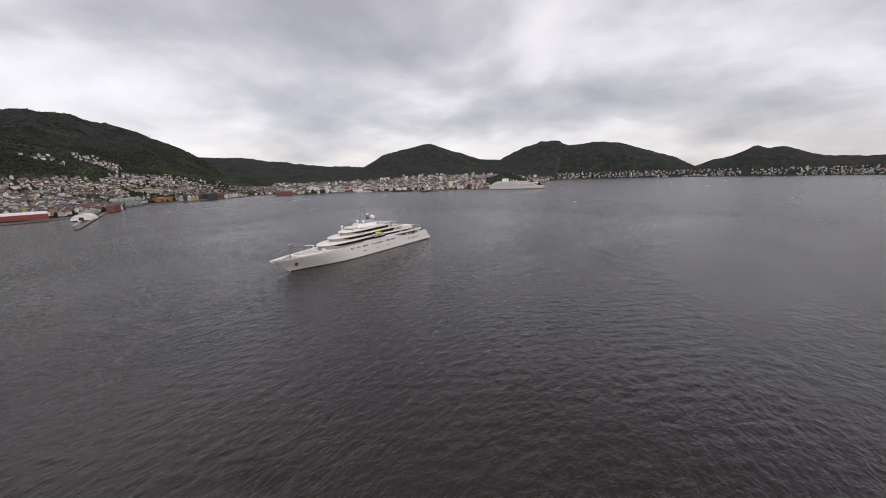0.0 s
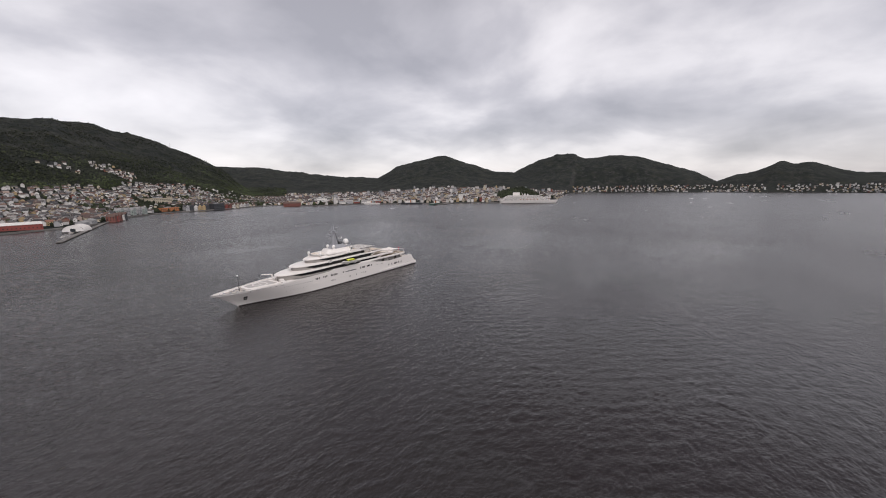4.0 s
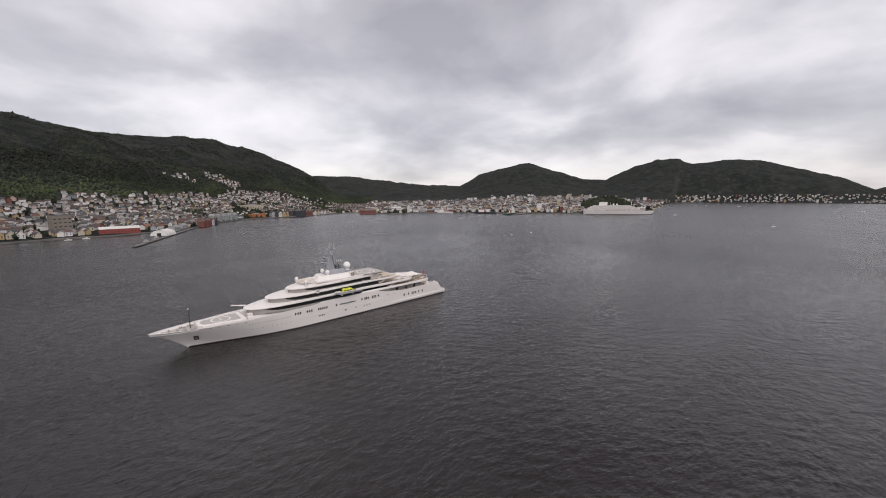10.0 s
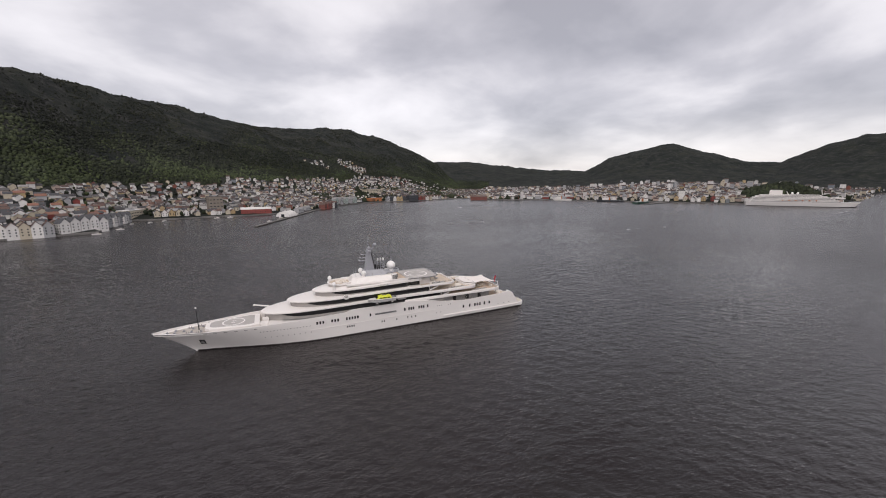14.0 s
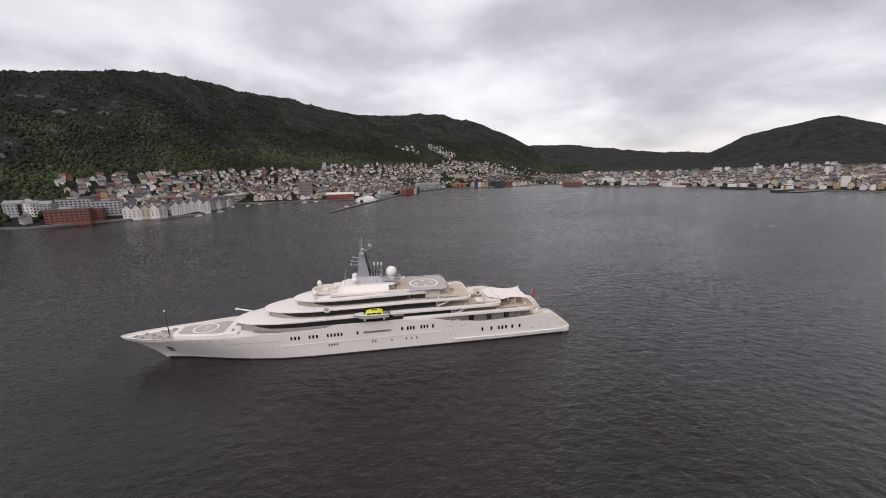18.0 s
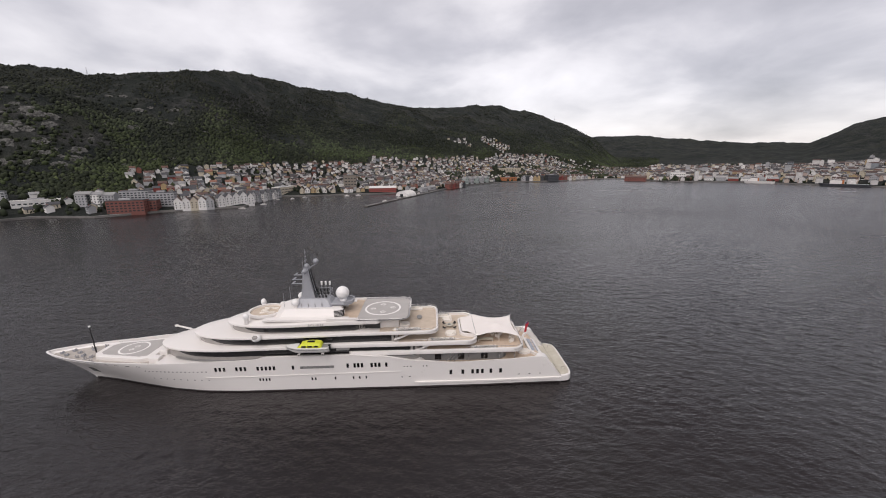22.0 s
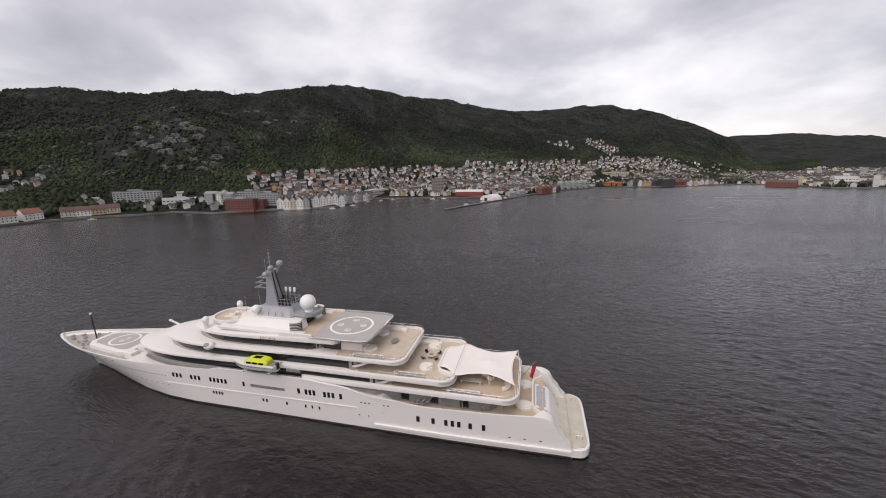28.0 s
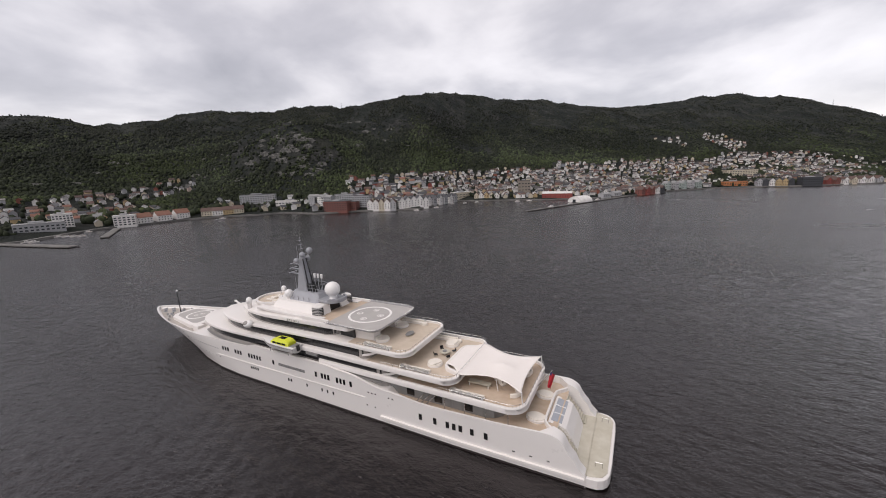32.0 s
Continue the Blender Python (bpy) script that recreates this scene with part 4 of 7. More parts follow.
part("cable_run", tube((4.5, -0.9, 25.2), (2.9, -0.5, 33.9), 0.16, seg=6), M_BLACK, column, "black cable duct up the mast")
part("cable_run", tube((4.6, 0.9, 25.2), (3.0, 0.5, 33.9), 0.16, seg=6), M_BLACK, column)
for c, r in (((2.2, 0, 34.8), 0.8), ((4.9, 0.2, 36.2), 0.85), ((2.0, -1.9, 33.6), 0.75), ((2.0, 1.9, 33.6), 0.75)):
    part("satellite_dome", ball(c, r), M_MAST, column, "small grey radome")
part("dome_arm", tube((2.6, 0, 34.0), (4.9, 0.2, 35.4), 0.14, seg=6), M_MAST, column)
for z, length in ((29.3, 3.0), (30.6, 2.6), (32.0, 2.0)):
    arm = part("radar_arm", box(0.8 - length, 0.9, -0.25, 0.25, z, z + 0.16, 0.03), M_MAST, column)
    part("radar_scanner", box(0.8 - length - 0.25, 0.8 - length + 0.25, -1.3, 1.3, z + 0.3, z + 0.42, 0.04), M_MAST, arm)
    part("radar_gearbox", tube((0.8 - length, 0, z + 0.1), (0.8 - length, 0, z + 0.35), 0.2, seg=8), M_MAST, arm)
for x, y, z0, z1 in ((2.0, 0, 34.2, 40.0), (1.4, -0.9, 33.5, 37.6), (1.4, 0.9, 33.5, 37.0), (-4.6, -2.6, 22.7, 27.4), (-4.6, 2.6, 22.7, 27.4)):
    part("whip_antenna", tube((x, y, z0), (x, y, z1), 0.07, 0.03, 5), M_MAST, yacht)
for z, w in ((36.5, 0.9), (37.7, 0.7), (38.8, 0.45)):
    part("yard", box(1.93, 2.07, -w, w, z, z + 0.1), M_MAST, column)
part("yard", box(1.0, 1.15, -2.2, 2.2, 33.1, 33.3), M_MAST, column)
for k in range(4):
    for sgn in (-1, 1):
        p = part("exhaust_pipe", tube((4.6 + 1.0 * k, sgn * 1.1, 25.0), (4.4 + 1.0 * k, sgn * 1.15, 27.3), 0.28, 0.26, 10), M_BLACK, mast, "black exhaust pipe")
for k in range(3):
    x = 6.1 + 1.25 * k
    lamp = part("floodlight_post", tube((x, 0, 25.0), (x, 0, 29.3), 0.10, seg=6), M_MAST, mast)
    part("floodlight_head", tube((x, 0, 28.8), (x + 0.05, 0, 29.9), 0.27, 0.3, 8), M_DOME, lamp, "white floodlight head")
bm = bmesh.new()
for z in (26.3, 27.2):
    add_tube(bm, (4.8, -2.0, z), (8.8, -2.0, z), 0.05, seg=4)
    add_tube(bm, (4.8, 2.0, z), (8.8, 2.0, z), 0.05, seg=4)
    add_tube(bm, (8.8, -2.0, z), (8.8, 2.0, z), 0.05, seg=4)
for x in (4.8, 6.8, 8.8):
    for y in (-2, 2):
        add_tube(bm, (x, y, 25.1), (x, y, 27.2), 0.05, seg=4)
part("platform_rail", bm, M_MAST, mast)
# dome gallery behind the mast
gal = part("dome_gallery", prism([(8.6, -2.6), (13.5, -3.1), (15.2, -1.8), (15.6, 0), (15.2, 1.8), (13.5, 3.1), (8.6, 2.6)], 23.2, 23.75, 0.12), M_MAST, yacht, "grey gallery under the large radome")
part("gallery_coaming", prism([(13.2, -3.2), (15.4, -1.9), (15.8, 0), (15.4, 1.9), (13.2, 3.2), (13.0, 2.9), (15.0, 1.7), (15.4, 0), (15.0, -1.7), (13.0, -2.9)], 23.7, 24.3), M_MAST, gal)
# dark glass wall, also put in for the shadowed opening below the gallery
part("gallery_shadow_wall", prism([(9.4, -2.0), (12.4, -2.2), (12.4, 2.2), (9.4, 2.0)], 20.5, 23.25), M_GLASS, gal, "dark glazed wall standing for the shadow under the gallery")
part("dome_foot", tube((12.3, 0, 23.7), (12.3, 0, 24.6), 1.1, 0.9, 16), M_DOME, gal)
part("satellite_dome", ball((12.2, 0, 26.2), 2.0, 1.0, 28), M_DOME, gal, "large white radome")
for ob in yacht.children_recursive:
    if ob.name.split(".")[0] in ("satellite_dome", "wing_station", "station_window", "dome_foot"):
        smooth_by_angle(ob, 50)


# the name on both sides of the upper deck
def lettering(text, size, m, parent, mat, name="lettering"):
    cu = bpy.data.curves.new(name, "FONT")
    cu.body, cu.size, cu.extrude, cu.align_x, cu.space_character = text, size, 0.02, "CENTER", 1.35
    tmp = new(name, cu)
    deps = bpy.context.evaluated_depsgraph_get()
    me = bpy.data.meshes.new_from_object(tmp.evaluated_get(deps))
    bpy.data.objects.remove(tmp)
    me.transform(m)
    me.materials.clear()
    me.materials.append(mat)
    ob = new(name, me)
    ob.parent = parent
    return ob


tagged(lettering("ECLIPSE", 1.0, pose(6.0, -8.53, 19.1, 90, 0, 0), yacht, M_GREY), "grey raised letters of the ship's name")
tagged(lettering("ECLIPSE", 1.0, pose(6.0, 8.53, 19.1, 90, 0, 180), yacht, M_GREY), "grey raised letters of the ship's name")

# ---- bow ----
M_DECKF = material("worn_foredeck", (0.40, 0.365, 0.33), 0.75, vary=0.12, scale=0.5, second=(0.50, 0.46, 0.42), bump=0.003, bump_scale=14)
part("foredeck", prism([(x, -hull_half(x, 8.3) + 0.45) for x in np.linspace(-77.2, -40, 30)] + [(x, hull_half(x, 8.3) - 0.45) for x in np.linspace(-40, -77.2, 30)], 8.2, 8.24), M_DECKF, yacht, "pale weathered foredeck")
plat = part("fore_helipad", prism([(-62.5, -2.6), (-60.8, -4.6), (-47, -6.8), (-43.5, -6.0), (-43.5, 6.0), (-47, 6.8), (-60.8, 4.6), (-62.5, 2.6)], 8.2, 9.5, 0.25), M_PAINT2, yacht, "raised white platform with a grey landing pad")
part("pad_surface", prism([(-60.9, -2.2), (-59.5, -3.5), (-47.5, -5.5), (-45.5, -5.0), (-45.5, 5.0), (-47.5, 5.5), (-59.5, 3.5), (-60.9, 2.2)], 9.5, 9.54), M_GREYDECK, plat, "grey landing surface")
part("circle_marking", ring_bm(-52.9, 0, 9.545, 3.5, 4.05), M_MARK, plat, "white painted circle")
for sgn in (-1, 1):
    bm = ring_bm(-52.9 + sgn * 0.2, sgn * 1.0, 9.545, 0.5, 0.68, 20)
    add_box(bm, -53.4 + sgn * 0.2, -52.4 + sgn * 0.2, sgn * 1.0 - 0.08, sgn * 1.0 + 0.08, 9.546, 9.556)
    part("deck_symbol", bm, M_MARK, plat)
staff = part("jackstaff", tube((-64.7, 0, 8.2), (-65.0, 0, 16.9), 0.2, 0.13, 8), M_BLACK, yacht, "tall black foremast pole")
part("staff_cap", tube((-65.0, 0, 16.8), (-65.0, 0, 17.25), 0.32, 0.28, 8), M_DOME, staff)
part("bow_staff", tube((-78.6, 0, 9.0), (-78.7, 0, 11.2), 0.06, 0.04, 6), M_STEEL, yacht)
for x, y in ((-66.8, 1.9), (-66.8, -1.9), (-69.5, 0), (-63.6, 2.9), (-63.6, -2.9), (-72.3, 1.4), (-72.3, -1.4), (-74.8, 0)):
    w = part("windlass", tube((x, y - 0.45, 8.6), (x, y + 0.45, 8.6), 0.32, seg=12), M_STEEL, yacht, "steel mooring winch")
    part("winch_base", box(x - 0.4, x + 0.4, y - 0.5, y + 0.5, 8.22, 8.45, 0.05), M_MAST, w)
    part("winch_flange", tube((x, y - 0.52, 8.6), (x, y - 0.45, 8.6), 0.42, seg=12), M_MAST, w)
for x, y in ((-68.3, 2.9), (-68.3, -2.9), (-65.0, 3.9), (-65.0, -3.9), (-62, 5.6), (-62, -5.6)):
    bm = tube((x, y, 8.2), (x, y, 8.95), 0.2, seg=8)
    add_tube(bm, (x + 0.7, y, 8.2), (x + 0.7, y, 8.95), 0.2, seg=8)
    add_box(bm, x - 0.3, x + 1.0, y - 0.3, y + 0.3, 8.2, 8.3)
    part("bollard", bm, M_STEEL, yacht)
for sgn in (-1, 1):
    part("locker", box(-43.4, -40.6, sgn * 6.4 - 1.2, sgn * 6.4 + 1.2, 8.2, 9.9, 0.25), M_PAINT2, yacht, "white deck locker")
    part("companion_hood", box(-42.6, -40.2, sgn * 3.2 - 1.0, sgn * 3.2 + 1.0, 8.2, 10.6, 0.4), M_PAINT2, yacht)
crane = part("deck_crane", tube((-40.2, 8.2, 8.4), (-40.2, 8.2, 11.7), 0.5, 0.42, 12), M_PAINT2, yacht, "white deck crane with its boom out")
part("crane_boom", tube((-40.0, 8.2, 11.6), (-45.5, 9.3, 12.5), 0.36, 0.26, 8), M_PAINT2, crane)
part("crane_head", box(-46.1, -45.2, 9.05, 9.65, 12.2, 12.8, 0.08), M_PAINT2, crane)

# ---- stern ----
bm = bmesh.new()
plat_pts = [(70.5, -9.9), (78.4, -10.1), (79.5, -9.95), (80.4, -9.45), (81.0, -8.7), (81.35, -7.6), (81.5, -5.0)]
outline = plat_pts + [(x, -y) for x, y in plat_pts[::-1]]
swim = part("swim_platform", prism(outline, 0.35, 2.17, 0.25), M_PAINT, yacht, "white bathing platform with a pale teak top")
part("platform_teak", prism([(72.0, -9.4), (78.3, -9.6), (80.2, -8.9), (80.9, -7.5), (80.9, 7.5), (80.2, 8.9), (78.3, 9.6), (72.0, 9.4)], 2.17, 2.3), M_TEAK2, swim, "pale weathered teak")
part("platform_boot", prism([(70.5, -9.7), (76.5, -9.5), (79.6, -8.7), (80.7, -7.1), (80.7, 7.1), (79.6, 8.7), (76.5, 9.5), (70.5, 9.7)], -1.0, 0.36), M_BOOT, swim)
for sgn in (-1, 1):
    # steps between wing and centre
    for k in range(10):
        part("step", box(71.4 + 0.42 * k, 72.0 + 0.42 * k, min(sgn * 4.4, sgn * 6.7), max(sgn * 4.4, sgn * 6.7), 2.0, 7.1 - 0.5 * k), M_TEAK2, yacht)
    for x in (78.6, 80.1):
        f = part("fender", tube((x, sgn * 8.9 if x < 79 else sgn * 7.6, 0.2), (x + 0.1, sgn * 9.0 if x < 79 else sgn * 7.7, 1.8), 0.35, seg=10), M_BLACK, yacht, "black fender on the platform edge")
    part("boarding_bracket", box(79.4, 80.9, sgn * 6.2 - 0.5, sgn * 6.2 + 0.5, 2.0, 2.25, 0.08), M_PAINT2, yacht)
    bm = bmesh.new()
    for x in (78.8, 80.0):
        add_tube(bm, (x, sgn * 6.8, 2.0), (x, sgn * 6.8, 3.2), 0.06, seg=5)
    add_tube(bm, (78.8, sgn * 6.8, 3.2), (80.0, sgn * 6.8, 3.2), 0.06, seg=5)
    part("platform_handhold", bm, M_STEEL, yacht)
def low_wall(points, z0, z1, thick, bevel=0.12):
    """A low rounded bulwark along a line of plan points."""
    pts = [Vector(p) for p in points]
    left, right = [], []
    for k, p in enumerate(pts):
        d = (pts[min(k + 1, len(pts) - 1)] - pts[max(k - 1, 0)]).normalized()
        o = Vector((-d.y, d.x)) * thick / 2
        left.append(tuple(p + o))
        right.append(tuple(p - o))
    return prism(left + right[::-1], z0, z1, bevel)


def slope_panel(rows, thick):
    """A slab over rows of (x, half width, z), thick downwards."""
    bm = bmesh.new()
    secs = [[bm.verts.new(p) for p in ((x, -w, z), (x, w, z), (x, w, z - thick), (x, -w, z - thick))] for x, w, z in rows]
    for a, b in zip(secs, secs[1:]):
        for k in range(4):
            bm.faces.new((a[k], a[(k + 1) % 4], b[(k + 1) % 4], b[k]))
    bm.faces.new(secs[0])
    bm.faces.new(secs[-1][::-1])
    return bm


transom = part("transom", slope_panel([(69.9, 4.7, 7.3), (72.4, 4.6, 6.9), (73.2, 4.5, 6.4), (74.4, 4.3, 4.6), (75.4, 4.1, 2.3), (75.6, 4.1, 2.0)], 1.2), M_PAINT2, yacht, "white sloping transom")
M_PALEGLASS = material("pale_reflecting_glass", (0.34, 0.36, 0.40), 0.12, vary=0.08, scale=0.4)
part("transom_window", slope_panel([(70.3, 3.9, 7.36), (72.3, 3.85, 7.02)], 0.1), M_PALEGLASS, transom, "blue-grey sloping glass panel")
for y in (-1.3, 1.3):
    part("mullion", tube((70.3, y, 7.37), (72.3, y, 7.03), 0.05, seg=5), M_STEEL, transom)
lip = [(71.9, 9.4), (71.6, 8.0), (70.9, 6.9), (70.2, 6.3), (69.6, 5.4), (69.4, 4.2)]
part("transom_coaming", low_wall(lip + [(x, -y) for x, y in lip[::-1]], 7.1, 8.0, 0.45, 0.14), M_PAINT2, transom, "low white bulwark curving across the stern")

# awning stretched over the after deck
bm = bmesh.new()
NU, NV = 40, 22
grid = []
for i in range(NU + 1):
    u = i / NU
    row = []
    for j in range(NV + 1):
        v = -1 + 2 * j / NV
        x = 48.3 + 17.3 * u - 0.9 * u ** 3 * (1 - v * v)
        w = lerp(u, [(0, 4.7), (0.10, 5.1), (0.24, 7.7), (0.30, 7.5), (0.42, 6.3), (0.55, 5.5), (0.66, 5.3), (0.8, 5.9), (0.92, 7.1), (1, 8.0)])
        z = 14.75 - 1.25 * max(0.0, u - 0.2) - 0.25 * math.sin(math.pi * u) * (1 - v * v) + 0.8 * math.exp(-((x - 59.5) / 2.6) ** 2) * (1 - abs(v)) ** 1.3 + 0.25 * u * v * v
        row.append(bm.verts.new((x, w * v, z)))
    grid.append(row)
for i in range(NU):
    for j in range(NV):
        bm.faces.new((grid[i][j], grid[i + 1][j], grid[i + 1][j + 1], grid[i][j + 1]))
r = bmesh.ops.extrude_face_region(bm, geom=bm.faces[:])
for v in r["geom"]:
    if isinstance(v, bmesh.types.BMVert):
        v.co.z += 0.05
awning = part("awning", bm, M_AWNING, yacht, "taut white awning over the after deck", smooth=True)
part("awning_pole", tube((59.5, 0, 11.1), (59.5, 0, 14.9), 0.09, seg=8), M_DOME, awning)
part("awning_pole", tube((59.8, -4.6, 11.1), (59.6, -5.2, 13.9), 0.08, seg=8), M_DOME, awning)
part("awning_pole", tube((59.8, 4.6, 11.1), (59.6, 5.2, 13.9), 0.08, seg=8), M_DOME, awning)
for sgn in (-1, 1):
    part("awning_pole", tube((65.8, sgn * 8.0, 11.6), (65.6, sgn * 7.9, 14.2), 0.09, seg=8), M_DOME, awning)


# bay in the after bulwark that the awning is laced to
bay = [(52.3, 7.9), (52.0, 6.9), (51.2, 6.3), (50.0, 6.0), (48.9, 5.6), (48.2, 4.9), (47.9, 4.0)]
part("bay_bulwark", low_wall(bay + [(x, -y) for x, y in bay[::-1]], 13.6, 14.6, 0.6, 0.18), M_PAINT2, yacht, "white curved bulwark round the awning's bay")

# ensign
flag_staff = part("ensign_staff", tube((66.8, 0, 11.5), (69.6, 0, 15.6), 0.10, 0.06, 8), M_STEEL, yacht, "raked ensign staff")
bm = bmesh.new()
rows = []
for i in range(15):
    t = i / 14
    row = []
    for j in range(7):
        s = j / 6
        row.append(bm.verts.new((69.2 - 0.55 * t + 0.95 * s * (1 - 0.35 * t), 0.30 * math.sin(s * 7 + t * 2.6) * (0.3 + s), 15.2 - 3.4 * t - 0.45 * s)))
    rows.append(row)
for a, b in zip(rows, rows[1:]):
    for k in range(6):
        bm.faces.new((a[k], a[k + 1], b[k + 1], b[k]))
flag = part("ensign", bm, M_RED, flag_staff, "hanging red ensign", smooth=True)
bm = bmesh.new()
rows = []
for i in range(5):
    t = i / 4 * 0.2
    rows.append([bm.verts.new((69.2 - 0.55 * t + 0.95 * s * (1 - 0.35 * t), 0.30 * math.sin(s * 7 + t * 2.6) * (0.3 + s) - 0.03, 15.2 - 3.4 * t - 0.45 * s)) for s in np.linspace(0, 0.45, 6)])
for a, b in zip(rows, rows[1:]):
    for k in range(5):
        bm.faces.new((a[k], a[k + 1], b[k + 1], b[k]))
part("ensign_canton", bm, M_BLUE, flag, "dark blue canton", smooth=True)


# ---- yellow-topped tender on its davits ----
M_TENDER = material("pale_grey_boat_paint", (0.70, 0.685, 0.67), 0.35, vary=0.04, scale=0.5)


def tender():
    t = empty("tender_boat", "white tender with a bright yellow canopy hung on the yacht's side", "boat")
    bm = bmesh.new()
    rings = []
    for k in range(21):
        u = k / 20
        x = -1.9 + 12.2 * u
        w = 1.75 * (1 - (1 - min(1, u / 0.42)) ** 2.2) ** 0.75 * (1 - 0.10 * max(0, (u - 0.6) / 0.4) ** 2)
        keel = 13.0 + 1.3 * (1 - min(1, u / 0.35)) ** 2
        sheer = 14.75 + 0.35 * (1 - u) ** 2
        w = max(w, 0.04)
        rings.append([bm.verts.new((x, y, z)) for y, z in ((0, keel), (w * 0.72, keel + 0.35), (w * 0.95, keel + 0.9), (w, sheer), (w - min(0.2, w * 0.5), sheer + 0.05), (0, sheer - 0.02), (-w + min(0.2, w * 0.5), sheer + 0.05), (-w, sheer), (-w * 0.95, keel + 0.9), (-w * 0.72, keel + 0.35))])
    for a, b in zip(rings, rings[1:]):
        for k in range(10):
            bm.faces.new((a[k], a[(k + 1) % 10], b[(k + 1) % 10], b[k]))
    bm.faces.new(rings[0])
    bm.faces.new(rings[-1][::-1])
    h = smooth_by_angle(part("tender_hull", bm, M_TENDER, t, "white tender hull with a dark rubbing band"), 40)
    band = bmesh.new()
    line = []
    for sgn, ks in ((-1, range(20, 0, -1)), (1, range(1, 21))):
        for k in ks:
            u = k / 20
            w = 1.75 * (1 - (1 - min(1, u / 0.42)) ** 2.2) ** 0.75 * (1 - 0.10 * max(0, (u - 0.6) / 0.4) ** 2)
            line.append((-1.9 + 12.2 * u, sgn * (w + 0.03), 14.45 + 0.3 * (1 - u) ** 2))
    secs = []
    for x, y, z in line:
        o = math.copysign(0.12, y)
        secs.append([band.verts.new(q) for q in ((x, y - o, z - 0.11), (x, y + o, z - 0.07), (x, y + o, z + 0.07), (x, y - o, z + 0.11))])
    for a, b in zip(secs, secs[1:]):
        for k in range(4):
            band.faces.new((a[k], a[(k + 1) % 4], b[(k + 1) % 4], b[k]))
    band.faces.new(secs[0])
    band.faces.new(secs[-1][::-1])
    part("rubbing_band", band, M_GREY, h, "dark grey rubbing band")
    bm = bmesh.new()
    rings = []
    for x, w, z, top in ((1.7, 1.25, 14.8, 15.0), (2.6, 1.38, 14.8, 15.85), (4.2, 1.42, 14.8, 16.2), (6.6, 1.42, 14.8, 16.2), (7.9, 1.38, 14.8, 16.0), (8.3, 1.3, 14.8, 15.6)):
        rings.append([bm.verts.new((x, y, zz)) for y, zz in ((-w, z), (-w * 0.98, (z + top) / 2), (-w * 0.72, top - 0.06), (0, top), (w * 0.72, top - 0.06), (w * 0.98, (z + top) / 2), (w, z))])
    for a, b in zip(rings, rings[1:]):
        for k in range(6):
            bm.faces.new((a[k], a[k + 1], b[k + 1], b[k]))
    bm.faces.new(rings[0])
    bm.faces.new(rings[-1][::-1])
    cab = part("canopy", bm, M_YELLOW, t, "bright yellow canopy")
    for sgn in (-1, 1):
        for x0, x1 in ((2.9, 4.2), (4.5, 6.0), (6.3, 7.6)):
            part("side_window", box(x0, x1, sgn * 1.41 - 0.04, sgn * 1.41 + 0.04, 15.0, 15.5, 0.02), M_WINDOW, cab)
    part("roof_hatch", box(4.3, 6.4, -0.55, 0.55, 16.16, 16.24, 0.03), M_WINDOW, cab, "dark roof window")
    bm = bmesh.new()
    vs = [bm.verts.new(p) for p in ((1.68, -0.95, 15.05), (2.55, -0.95, 15.8), (2.55, 0.95, 15.8), (1.68, 0.95, 15.05))]
    bm.faces.new(vs)
    part("windscreen", bm, M_WINDOW, cab)
    part("cockpit", box(8.4, 10.0, -1.1, 1.1, 14.6, 14.85, 0.05), M_GREY, t, "grey cockpit")
    part("outboard", box(10.0, 10.6, -0.4, 0.4, 13.6, 15.1, 0.15), M_BLACK, t)
    t.location = (0, -11.55, -0.15)
    return t


boat = tender()
for x in (2.0, 8.6):
    dv = part("davit", tube((x, -9.0, 13.4), (x, -13.2, 12.75), 0.16, seg=8), M_STEEL, yacht, "steel boat davit")
    part("davit_chock", box(x - 0.3, x + 0.3, -13.0, -10.2, 12.65, 12.95, 0.05), M_PAINT2, dv)
# gangway machinery aft of the tender
part("gangway_machinery", box(11.8, 15.6, -10.7, -9.6, 12.5, 13.3, 0.2), M_GREY, yacht, "grey folded gangway machinery")


# ---- loose deck furniture ----
M_SCREEN = material("clear_wind_screen", (0.85, 0.86, 0.86), 0.06)
M_SCREEN.node_tree.nodes["Principled BSDF"].inputs["Transmission Weight"].default_value = 0.85


